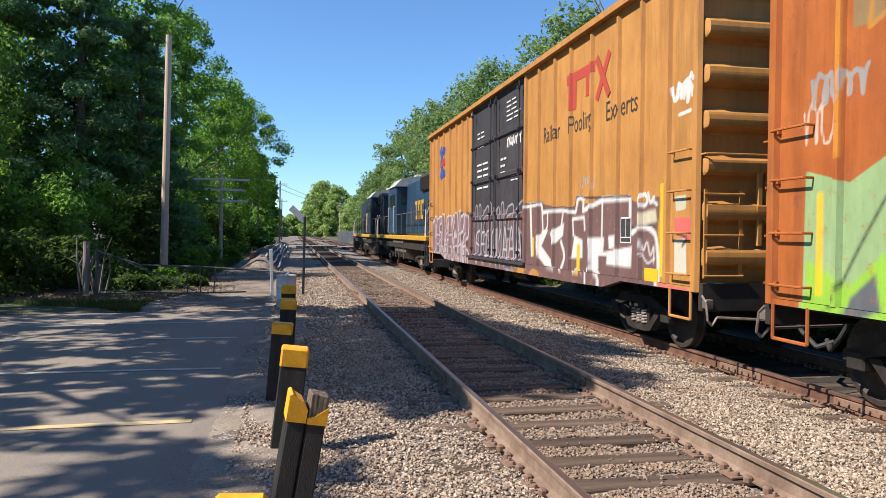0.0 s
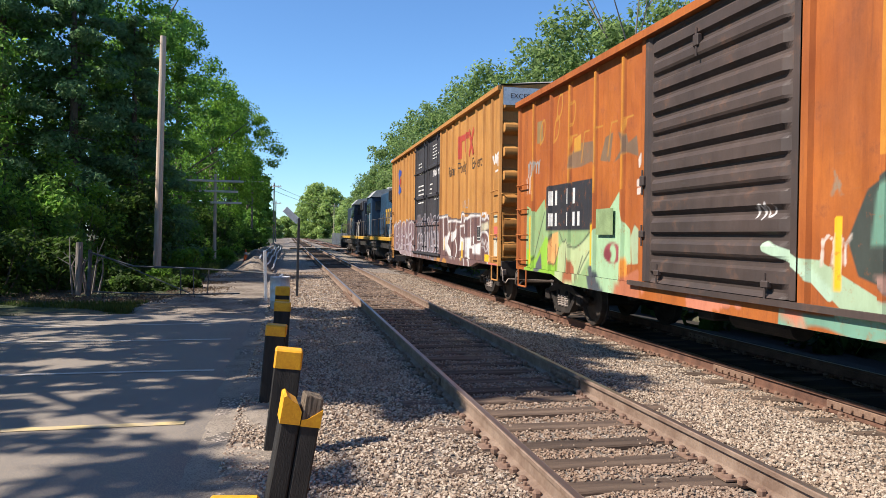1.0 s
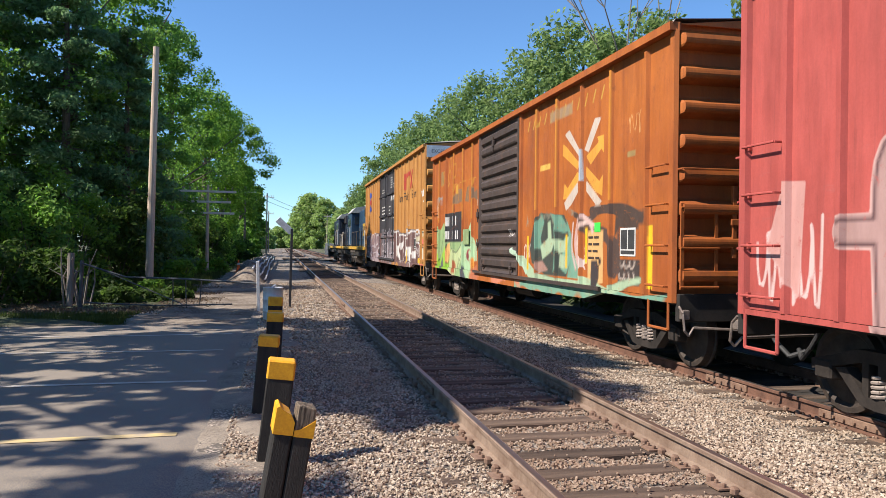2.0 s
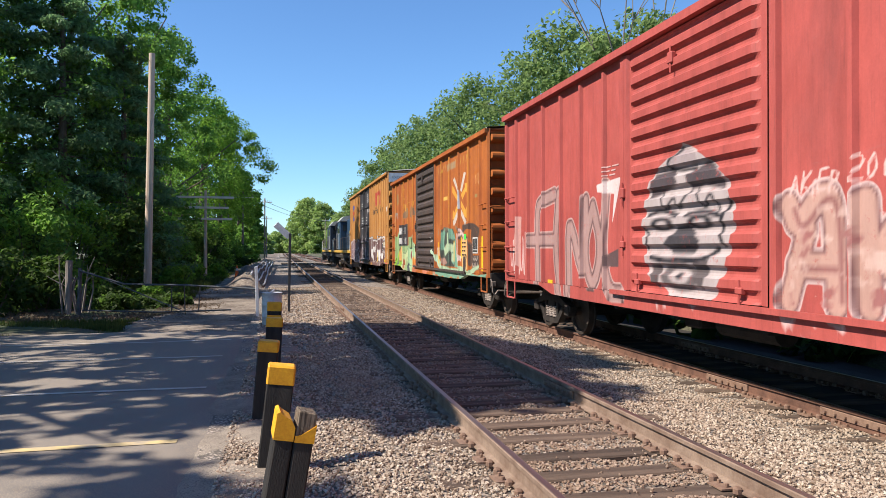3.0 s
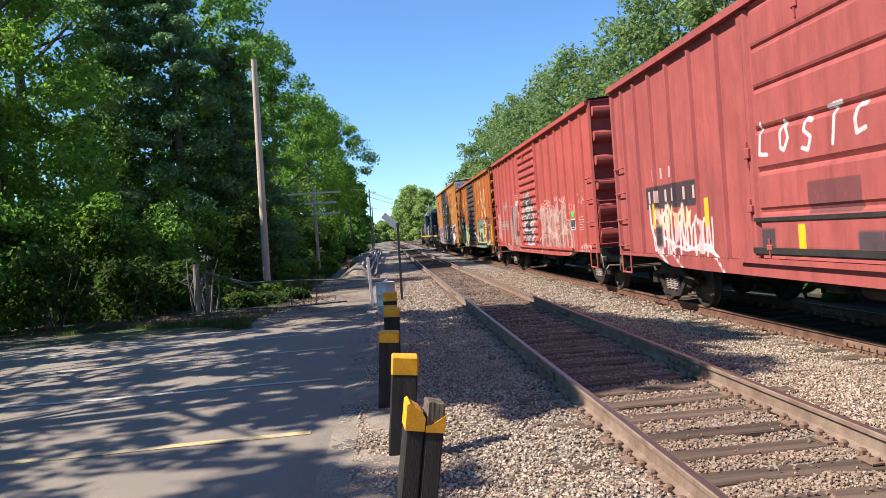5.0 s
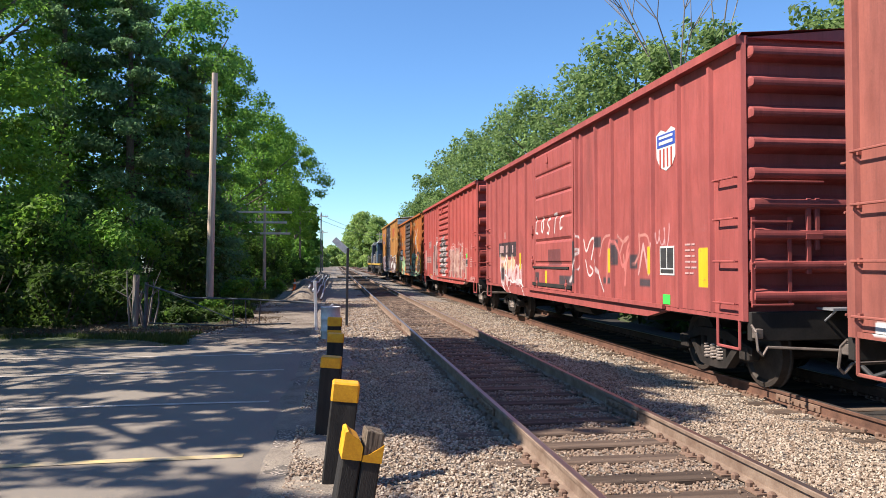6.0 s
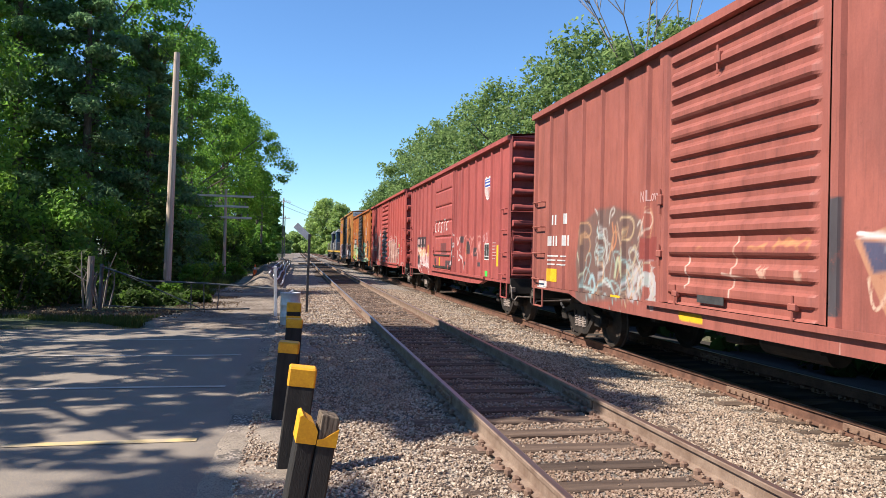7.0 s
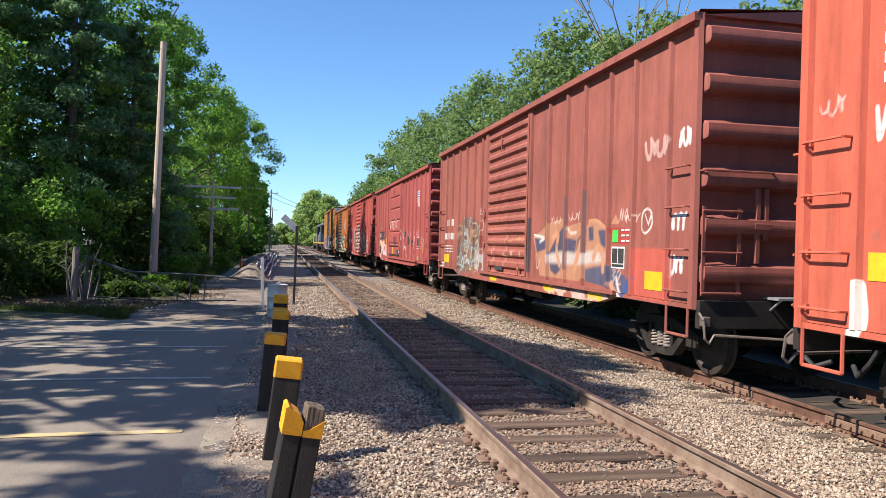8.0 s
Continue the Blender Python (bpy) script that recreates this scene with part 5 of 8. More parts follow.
p_orange.rect(13.95, 15.0, 1.98, 2.25, (0.07, 0.045, 0.035), 0.14, 0.8).rect(13.95, 14.15, 1.2, 2.1, (0.09, 0.05, 0.04), 0.12, 0.7).rect(14.05, 14.75, 1.12, 1.5, (0.06, 0.045, 0.04), 0.08).scrawl(14.12, 14.62, 1.35, 1.5, (0.55, 0.45, 0.38), 66, 0.022).scrawl(14.12, 14.6, 1.18, 1.3, (0.55, 0.45, 0.38), 67, 0.022)
p_orange.rect(12.9, 13.5, 1.1, 1.95, (0.62, 0.37, 0.15), 0.05).line(smooth([(13.1, 1.4), (13.05, 1.1), (13.25, 1.05), (13.3, 1.35)]), 0.10, INK).oval(13.38, 1.45, 0.05, 0.06, INK)
p_orange.cloud(9.0, 15.7, 0.74, 1.02, (0.16, 0.32, 0.23), 66, 0.2, -0.4).cloud(5.9, 9.5, 0.72, 1.0, (0.55, 0.2, 0.12), 67, 0.5, 0.1)
p_orange.rect(12.78, 12.88, 1.4, 2.0, YELLOW).rect(15.0, 15.12, 1.1, 2.0, YELLOW).rect(11.9, 11.98, 1.3, 1.9, YELLOW, 0.02).rect(9.75, 9.85, 1.2, 1.9, YELLOW)
p_orange.line(smooth([(8.8, 1.6), (9.2, 1.5), (9.7, 1.15)]), 0.12, (0.4, 0.55, 0.4)).scrawl(8.6, 8.95, 1.85, 2.1, WHITE, 68, 0.025)
p_orange
p_orange.poly([(11.92, 2.21), (12.16, 1.92), (12.22, 1.65), (12.49, 1.31), (12.49, 1.13), (11.98, 1.13), (12.16, 1.56)], (0.15, 0.31, 0.22), 0.05)
p_orange.poly([(12.49, 1.2), (12.92, 1.16), (13.66, 1.03), (13.72, 0.88), (12.93, 0.92), (12.5, 1.0)], MINT, 0.05)
p_orange.poly([(13.72, 1.07), (14.08, 1.16), (14.8, 1.26), (14.8, 1.17), (14.37, 1.09), (13.78, 0.89)], MINT, 0.05)
p_orange.poly([(13.86, 1.86), (14.07, 1.78), (14.13, 1.39), (13.98, 1.24), (13.84, 1.38)], (0.08, 0.05, 0.04), 0.08)
p_orange.poly([(13.95, 2.18), (14.7, 2.1), (14.7, 1.94), (14.06, 1.98), (13.91, 1.82)], (0.07, 0.045, 0.035), 0.08)
p_orange.line(smooth([(13.02, 2.28), (13.51, 2.29), (13.9, 2.27), (14.25, 2.15)]), 0.14, (0.07, 0.045, 0.035))
p_orange.poly([(13.04, 1.46), (13.28, 1.47), (13.34, 1.19), (13.22, 1.0), (13.02, 1.01)], (0.05, 0.04, 0.04), 0.03)
p_orange.line(smooth([(12.25, 2.1), (12.17, 1.65), (12.38, 1.3)]), 0.06, (0.55, 0.38, 0.34))
p_orange.line(smooth([(12.46, 2.14), (12.32, 1.74), (12.49, 1.39)]), 0.1, (0.50, 0.32, 0.28))
p_orange.line(smooth([(12.68, 2.21), (12.96, 2.11), (13.08, 1.95)]), 0.09, (0.55, 0.38, 0.34))


def orange_extra(car, U):
    L = 15.75
    letter_bars(2.05, 2.28, 0.17, 0.28, (2,), L, mat_white, car)
    letter_bars(2.95, 2.28, 0.17, 0.28, (2,), L, mat_white, car)
    letter_bars(2.05, 1.88, 0.17, 0.25, (2,), L, mat_white, car)
    letter_bars(2.95, 1.88, 0.17, 0.25, (3,), L, mat_white, car)
    plate("placard_board", 4.33, 4.98, 1.72, 2.14, L, two_tone("olive board", (0.16, 0.22, 0.10), (0.22, 0.3, 0.14), 6, 50), car, "sprayed-over placard board", 0.05)
    plate("sticker", 13.17, 13.4, 1.93, 2.08, L, mat_green_tag, car, "bright green sticker")
    chart(14.12, 14.62, 1.55, 1.97, L, car)
    text_rows(12.93, 1.45, 0.5, 0.45, 4, L, mat_ink, car, 9)


boxcar(7.12, 15.75, 4.65, mat_orange, mat_roof, p_orange, "orange boxcar with a ribbed dark brown door and green graffiti", (6.02, 9.3, (12, 0.62)),
       [1.02, 2.05, 3.05, 4.2, 5.25, 10.37, 11.48, 12.64, 13.8, 14.95], 8, door_mat=mat_brown_door, extra=orange_extra)

# -- red car
p_red = Paint(15.94)
GREYP = (0.36, 0.22, 0.20)
PALE, EDGE, SHADOW = (0.45, 0.265, 0.215), (0.58, 0.42, 0.39), (0.17, 0.075, 0.075)
p_red.scrawl(0.3, 1.3, 1.0, 2.1, EDGE, 72, 0.04)
p_red.line(smooth([(1.54, 1.84), (2.93, 1.84)]), 0.33, (0.50, 0.31, 0.28))
p_red.line(smooth([(2.04, 1.04), (1.96, 2.47), (2.26, 2.6), (2.95, 2.68)]), 0.33, (0.50, 0.31, 0.28))
p_red.line(smooth([(3.16, 2.67), (2.97, 1.75), (3.24, 0.79)]), 0.33, (0.50, 0.31, 0.28))
p_red.line(smooth([(3.65, 0.89), (3.61, 2.42), (4.35, 0.96), (4.41, 2.47)]), 0.33, (0.50, 0.31, 0.28))
p_red.line(smooth([(4.69, 2.36), (4.29, 1.67), (4.66, 0.94), (5.04, 1.67), (4.69, 2.36)]), 0.33, (0.50, 0.31, 0.28))
p_red.line(smooth([(5.22, 2.62), (5.04, 1.54), (5.32, 0.98), (5.77, 1.0)]), 0.33, (0.50, 0.31, 0.28))
p_red.line(smooth([(1.54, 1.84), (2.93, 1.84)]), 0.27, (0.10, 0.05, 0.052))
p_red.line(smooth([(2.04, 1.04), (1.96, 2.47), (2.26, 2.6), (2.95, 2.68)]), 0.27, (0.10, 0.05, 0.052))
p_red.line(smooth([(3.16, 2.67), (2.97, 1.75), (3.24, 0.79)]), 0.27, (0.10, 0.05, 0.052))
p_red.line(smooth([(3.65, 0.89), (3.61, 2.42), (4.35, 0.96), (4.41, 2.47)]), 0.27, (0.10, 0.05, 0.052))
p_red.line(smooth([(4.69, 2.36), (4.29, 1.67), (4.66, 0.94), (5.04, 1.67), (4.69, 2.36)]), 0.27, (0.10, 0.05, 0.052))
p_red.line(smooth([(5.22, 2.62), (5.04, 1.54), (5.32, 0.98), (5.77, 1.0)]), 0.27, (0.10, 0.05, 0.052))
p_red.line(smooth([(1.54, 1.84), (2.93, 1.84)]), 0.19, GREYP)
p_red.line(smooth([(2.04, 1.04), (1.96, 2.47), (2.26, 2.6), (2.95, 2.68)]), 0.19, GREYP)
p_red.line(smooth([(3.16, 2.67), (2.97, 1.75), (3.24, 0.79)]), 0.19, GREYP)
p_red.line(smooth([(3.65, 0.89), (3.61, 2.42), (4.35, 0.96), (4.41, 2.47)]), 0.19, GREYP)
p_red.line(smooth([(4.69, 2.36), (4.29, 1.67), (4.66, 0.94), (5.04, 1.67), (4.69, 2.36)]), 0.19, GREYP)
p_red.line(smooth([(5.22, 2.62), (5.04, 1.54), (5.32, 0.98), (5.77, 1.0)]), 0.19, GREYP)
p_red.poly([(4.83, 2.7), (5.72, 2.75), (5.61, 2.47), (5.41, 2.04), (5.49, 2.51), (4.86, 2.58)], (0.60, 0.50, 0.48))
p_red.poly([(5.09, 1.54), (5.63, 1.67), (5.63, 1.39), (5.09, 1.38)], (0.10, 0.06, 0.06), 0.05)
p_red.poly([(0.67, 2.37), (1.01, 2.35), (0.93, 1.17), (0.42, 1.68)], (0.50, 0.26, 0.23), 0.04)
p_red.poly([(7.58, 3.0), (7.2, 2.83), (6.78, 2.67), (6.62, 2.4), (6.49, 1.95), (6.64, 1.33), (7.4, 0.99), (8.2, 1.03), (8.49, 1.47), (8.67, 2.03), (8.49, 2.51), (8.03, 2.8)], (0.40, 0.335, 0.325))
p_red.poly([(7.58, 2.95), (7.25, 2.78), (7.47, 2.68), (7.93, 2.71), (7.88, 2.84)], (0.30, 0.24, 0.24))
p_red.poly([(6.82, 2.66), (7.31, 2.7), (7.47, 2.5), (6.9, 2.37), (6.67, 2.34)], (0.07, 0.055, 0.06))
p_red.poly([(7.65, 2.59), (8.12, 2.72), (8.44, 2.54), (8.44, 2.35), (8.03, 2.43), (7.73, 2.4)], (0.07, 0.055, 0.06))
p_red.line(smooth([(7.53, 2.94), (7.17, 2.79), (7.33, 2.67), (7.83, 2.66)]), 0.05, INK)
p_red.line(smooth([(7.02, 2.43), (7.1, 2.13), (7.41, 2.37), (7.41, 2.14), (7.73, 2.38)]), 0.04, INK)
p_red.line(smooth([(7.88, 2.39), (8.02, 2.11), (8.21, 2.37), (8.35, 2.07)]), 0.04, INK)
p_red.line(smooth([(6.62, 2.12), (6.96, 2.19), (7.41, 2.09)]), 0.06, INK)
p_red.line(smooth([(7.64, 2.09), (8.02, 2.13), (8.44, 2.04)]), 0.06, INK)
p_red.oval(7.05, 1.99, 0.29, 0.09, INK)
p_red.oval(7.05, 1.99, 0.14, 0.04, (0.40, 0.335, 0.325))
p_red.oval(7.96, 1.99, 0.27, 0.09, INK)
p_red.oval(7.96, 1.99, 0.13, 0.04, (0.40, 0.335, 0.325))
p_red.poly([(7.09, 1.72), (7.41, 1.95), (7.67, 1.97), (7.97, 1.76), (7.77, 1.6), (7.29, 1.6)], (0.05, 0.045, 0.05))
p_red.line(smooth([(6.77, 1.55), (7.18, 1.5), (7.51, 1.53), (8.02, 1.51), (8.3, 1.66)]), 0.07, INK)
p_red.oval(7.49, 1.31, 0.45, 0.19, (0.12, 0.10, 0.10))
p_red.oval(7.49, 1.32, 0.25, 0.1, (0.40, 0.335, 0.325))
p_red.oval(7.49, 1.32, 0.08, 0.04, INK)
p_red.poly([(6.71, 1.44), (7.01, 1.47), (6.95, 1.12), (6.77, 1.22)], (0.10, 0.08, 0.08), 0.04)
p_red.poly([(7.82, 1.49), (8.16, 1.54), (8.01, 1.17), (7.82, 1.26)], (0.10, 0.08, 0.08), 0.04)
p_red.line(smooth([(6.49, 1.95), (6.69, 1.83), (6.61, 1.67)]), 0.05, INK)
p_red.line(smooth([(8.57, 2.22), (8.35, 1.9), (8.46, 1.71)]), 0.06, INK)
# tall pale letters: light edge, dark inner shade, blotchy fill
LETTERS = [[(9.5, 2.1), (9.62, 1.85), (9.95, 2.2), (10.12, 2.1), (10.15, 1.15)], [(9.75, 1.85), (9.5, 1.15)], [(9.6, 1.5), (10.1, 1.5)],
           [(10.5, 2.08), (10.55, 1.16)], [(11.05, 2.05), (10.65, 1.65), (10.85, 1.45), (11.3, 1.15)],
           [(12.05, 2.2), (11.65, 2.12), (11.55, 1.7), (11.62, 1.25), (11.9, 1.2)], [(11.6, 1.72), (12.0, 1.78)], [(11.25, 2.15), (11.45, 1.9), (11.4, 1.2)],
           [(12.4, 1.2), (12.38, 2.0), (12.6, 2.2), (12.85, 2.05), (12.98, 1.2)], [(12.4, 1.6), (12.9, 1.62)], [(13.05, 1.7), (13.3, 1.5), (13.42, 1.2), (13.3, 0.9)]]
LETTERS = [smooth(q, 3) for q in LETTERS]
for w, c in ((0.36, EDGE), (0.31, SHADOW), (0.24, PALE)):
    for q in LETTERS:
        p_red.line(q, w, c)
for q in LETTERS[::2]:
    p_red.line([tuple(np.array(k) + (0.07, -0.03)) for k in q[1:-1]], 0.06, (0.26, 0.11, 0.10), 0.05)
p_red.cloud(9.4, 13.2, 1.1, 2.2, (0.60, 0.42, 0.36), 74, 1.6, 0.35, 0.55).cloud(9.4, 13.4, 0.9, 2.1, (0.30, 0.12, 0.11), 77, 1.9, 0.62, 0.7)
for text, u, v, h in (("AKIER", 9.51, 2.21, 0.19), ("2000", 10.33, 2.29, 0.22), ("SLIK", 13.21, 2.01, 0.30)):
    p_red.handwriting(text, u, v, h, (0.62, 0.42, 0.38), 0.028, 0.2, 0.82)
p_red.scrawl(11.52, 12.1, 2.37, 2.58, (0.62, 0.42, 0.38), 75, 0.028).scrawl(12.32, 13.0, 2.3, 2.52, (0.62, 0.42, 0.38), 76, 0.028).scrawl(10.71, 11.3, 2.11, 2.26, (0.62, 0.42, 0.38), 77, 0.028)
p_red.scrawl(14.25, 15.3, 0.85, 1.2, (0.48, 0.26, 0.24), 90, 0.05)
for k in range(14):
    r = np.random.RandomState(120 + k)
    p_red.oval(14.2 + r.uniform(0, 0.7), 2.2 + r.uniform(0, 0.35), 0.02, r.uniform(0.02, 0.05), (0.52, 0.36, 0.34))
p_red.cloud(6.0, 13.0, 0.74, 1.0, (0.55, 0.35, 0.33), 76, 0.9, 0.5)


def red_extra(car, U):
    L = 15.94
    plate("sticker", 13.5, 13.73, 1.88, 2.04, L, mat_green_tag, car, "bright green sticker")
    chart(13.38, 13.85, 1.54, 1.84, L, car)
    text_rows(14.3, 1.5, 0.42, 0.4, 6, L, mat_faded, car, 5)
    plate("reflector", 2.6, 2.85, 0.95, 1.08, L, mat_yellow_dot, car)
    text_rows(5.15, 2.78, 0.5, 0.2, 3, L, mat_faded, car, 6)


boxcar(-10.05, 15.94, 4.66, mat_red, mat_red, p_red, "bright red boxcar with a ribbed door and pink graffiti", (5.93, 9.24, (13, 0.55)),
       [0.75, 1.5, 2.4, 3.34, 4.25, 5.18, 10.37, 11.31, 12.23, 13.13, 14.1, 15.05], 6, extra=red_extra)

# -- crimson car
p_crimson = Paint(15.85)
p_crimson.rect(1.7, 4.15, 1.85, 2.3, (0.05, 0.035, 0.04), 0.06, 0.85).scrawl(2.0, 4.6, 0.95, 1.75, (0.66, 0.5, 0.48), 101, 0.05).scrawl(2.2, 3.8, 1.4, 1.9, (0.7, 0.5, 0.3), 102, 0.06)
p_crimson.line(smooth([(2.2, 1.4), (3.3, 1.15), (3.5, 1.1), (4.4, 1.25), (4.6, 1.06)]), 0.05, WHITE)
p_crimson.handwriting("LOSTC", 6.28, 2.41, 0.38, WHITE, 0.05, 0.15, 1.32)
for k, (a, b, c, d) in enumerate(((10.42, 10.76, 1.94, 2.24), (11.3, 11.62, 1.6, 2.16), (12.2, 12.5, 1.54, 1.88), (10.78, 11.32, 1.25, 1.46), (12.5, 13.1, 1.25, 1.47), (9.0, 9.3, 1.2, 2.2), (6.05, 6.6, 1.15, 1.5), (8.2, 9.1, 1.15, 1.45), (2.1, 2.5, 1.1, 1.6))):
    p_crimson.rect(a + 0.03, b - 0.03, c + 0.03, d - 0.03, (0.07, 0.05, 0.055), 0.09, 0.85)
p_crimson.line(smooth([(9.25, 2.3), (9.57, 2.13), (9.19, 1.7), (8.99, 1.29)]), 0.05, (0.66, 0.52, 0.50))
p_crimson.line(smooth([(9.71, 2.16), (9.85, 1.85), (10.11, 2.17), (10.4, 2.19), (10.16, 1.76)]), 0.05, (0.66, 0.52, 0.50))
p_crimson.line(smooth([(9.82, 1.74), (9.99, 1.38), (10.32, 1.52), (10.08, 1.62)]), 0.045, (0.66, 0.52, 0.50))
p_crimson.line(smooth([(10.46, 1.75), (10.56, 1.47), (10.85, 1.14)]), 0.045, (0.66, 0.52, 0.50))
p_crimson.line(smooth([(9.35, 1.98), (9.58, 1.75), (9.37, 1.55)]), 0.05, (0.66, 0.52, 0.50))
p_crimson.line(smooth([(1.86, 1.92), (1.9, 1.35), (2.81, 0.77)]), 0.07, (0.66, 0.52, 0.50))
p_crimson.line(smooth([(2.66, 1.9), (2.74, 1.18), (3.52, 0.71)]), 0.06, (0.66, 0.52, 0.50))
p_crimson.line(smooth([(3.4, 1.89), (3.35, 1.12), (4.52, 1.17), (4.97, 0.78)]), 0.06, (0.66, 0.52, 0.50))
p_crimson.line(smooth([(2.1, 1.92), (2.39, 1.63), (2.76, 1.9)]), 0.08, (0.66, 0.52, 0.50))
p_crimson.line(smooth([(10.64, 1.82), (10.82, 2.19), (11.29, 2.21)]), 0.05, (0.50, 0.20, 0.17))
p_crimson.line(smooth([(11.55, 2.19), (11.86, 2.03), (12.13, 2.17), (11.86, 2.1), (11.69, 1.88)]), 0.05, (0.50, 0.20, 0.17))
p_crimson.line(smooth([(12.52, 2.18), (12.56, 1.84), (12.35, 1.68)]), 0.05, (0.50, 0.20, 0.17))
p_crimson.line(smooth([(12.58, 2.15), (12.87, 2.16), (12.95, 1.98)]), 0.05, (0.50, 0.20, 0.17))
p_crimson.line(smooth([(11.84, 1.83), (11.9, 1.56)]), 0.05, (0.50, 0.20, 0.17))
p_crimson.line(smooth([(11.0, 1.3), (11.1, 2.2), (11.6, 2.0), (11.8, 1.5), (12.3, 2.1), (12.0, 2.0), (11.9, 1.3)]), 0.07, (0.55, 0.16, 0.14)).line([(12.5, 1.5), (12.7, 2.0), (12.9, 1.5), (13.1, 2.0)], 0.06, (0.6, 0.3, 0.28))
for a in (11.07, 12.86, 2.0, 4.3):
    p_crimson.rect(a, a + 0.15, 1.5, 1.96, YELLOW)
p_crimson.rect(7.1, 7.25, 1.1, 1.5, YELLOW).rect(14.6, 14.95, 1.35, 1.9, YELLOW).scrawl(13.2, 13.7, 1.9, 2.3, (0.55, 0.3, 0.3), 104, 0.03)
p_crimson.rect(7.35, 8.35, 1.62, 2.0, (0.16, 0.05, 0.05), 0.05)


def crimson_extra(car, U):
    L = 15.85
    letter_bars(2.1, 2.4, 0.16, 0.2, (1, 1, 1), L, mat_faded, car)
    letter_bars(1.85, 1.98, 0.16, 0.22, (1, 1, 1, 1, 1, 1), L, mat_faded, car, 0.35)
    plate("sticker", 13.45, 13.7, 1.05, 1.2, L, mat_green_tag, car, "bright green sticker")
    chart(13.35, 13.85, 1.5, 1.95, L, car)
    text_rows(14.2, 1.5, 0.35, 0.5, 6, L, mat_faded, car, 15)
    text_rows(6.5, 1.7, 0.5, 0.2, 2, L, mat_white, car, 16)
    text_rows(7.8, 1.2, 0.5, 0.25, 3, L, mat_white, car, 17)
    # shield emblem: plain blue and striped shapes
    m = on_side(13.6, 3.45, L, 0.006)
    out = [(-0.34, 0.26), (-0.17, 0.33), (0, 0.27), (0.17, 0.33), (0.34, 0.26), (0.32, -0.1), (0.2, -0.26), (0, -0.33), (-0.2, -0.26), (-0.32, -0.1)]
    raw("emblem_shield", [m @ Vector((1.06 * a, b, 0)) for a, b in out], [tuple(range(len(out)))], mat_white, car, "blue, white and red shield emblem")
    plate("emblem_bar", 13.6 - 0.31, 13.6 + 0.31, 3.5, 3.70, L, mat_blue, car, proud=0.010)
    plate("emblem_bar", 13.6 - 0.24, 13.6 + 0.24, 3.63, 3.67, L, mat_white, car, proud=0.014)
    plate("emblem_bar", 13.6 - 0.24, 13.6 + 0.24, 3.54, 3.59, L, mat_white, car, proud=0.014)
    for k in range(4):
        plate("emblem_bar", 13.37 + k * 0.13, 13.42 + k * 0.13, 3.18, 3.47, L, mat_emblem_red, car, proud=0.010)
    bm = bmesh.new()
    box(bm, -WIDE / 2 - 0.04, -WIDE / 2, U(8.95), U(6.05), 1.55, 1.6)
    box(bm, -WIDE / 2 - 0.035, -WIDE / 2, U(9.1), U(5.98), 1.12, 1.2)
    part("door_bar", bm, mat_under, car, "dark locking bar across the door")


boxcar(-27.7, 15.85, 4.58, mat_crimson, mat_crimson, p_crimson, "crimson boxcar with a smooth panelled door and white tags", (5.96, 9.22, (6, 0.93)),
       [0.7, 1.45, 2.28, 3.15, 4.12, 5.09, 9.62, 10.5, 11.36, 12.28, 13.12, 14.05, 15.0], 9, extra=crimson_extra)

# -- oxide red car
p_oxide = Paint(15.7)
p_oxide.poly([(2.42, 1.54), (2.57, 2.2), (3.36, 2.47), (4.08, 2.49), (4.9, 2.31), (5.18, 2.15), (5.18, 1.08), (2.59, 0.82)], (0.165, 0.098, 0.082), 0.2)
p_oxide.line(smooth([(2.58, 1.97), (2.53, 2.2), (2.9, 2.3), (3.17, 2.17), (3.06, 2.0), (2.74, 2.03)]), 0.03, (0.46, 0.26, 0.14))
p_oxide.line(smooth([(3.28, 2.5), (3.5, 2.33), (3.77, 1.94), (3.84, 1.57)]), 0.035, (0.46, 0.42, 0.38))
p_oxide.line(smooth([(3.5, 2.24), (3.36, 2.08), (3.64, 2.03)]), 0.06, (0.36, 0.44, 0.42))
p_oxide.line(smooth([(3.9, 2.22), (3.93, 2.44), (4.08, 2.49), (4.11, 2.41), (3.99, 2.34)]), 0.03, (0.5, 0.45, 0.4))
p_oxide.line(smooth([(4.02, 2.22), (4.09, 1.94), (3.96, 1.74), (4.2, 1.89), (4.14, 2.17)]), 0.04, (0.5, 0.2, 0.1))
p_oxide.line(smooth([(4.32, 2.28), (4.7, 2.31), (4.85, 2.17), (4.75, 1.96), (4.49, 1.93), (4.54, 2.11)]), 0.035, (0.5, 0.36, 0.22))
p_oxide.line(smooth([(4.15, 1.35), (4.26, 1.74), (4.38, 1.36), (4.46, 1.7), (4.4, 1.89), (4.49, 1.37)]), 0.07, (0.40, 0.42, 0.28))
p_oxide.line(smooth([(2.49, 1.73), (2.67, 1.36), (2.59, 1.17), (2.91, 1.46)]), 0.03, (0.44, 0.46, 0.34))
p_oxide.line(smooth([(2.75, 1.13), (3.51, 1.06), (3.78, 1.37), (4.15, 1.07)]), 0.04, (0.34, 0.46, 0.45))
p_oxide.line(smooth([(3.36, 1.74), (3.57, 1.86), (3.71, 1.78), (3.5, 1.69), (3.4, 1.76)]), 0.035, (0.36, 0.45, 0.44))
p_oxide.line(smooth([(3.36, 1.65), (3.78, 1.49), (3.51, 1.31), (3.97, 1.18)]), 0.035, (0.48, 0.46, 0.44))
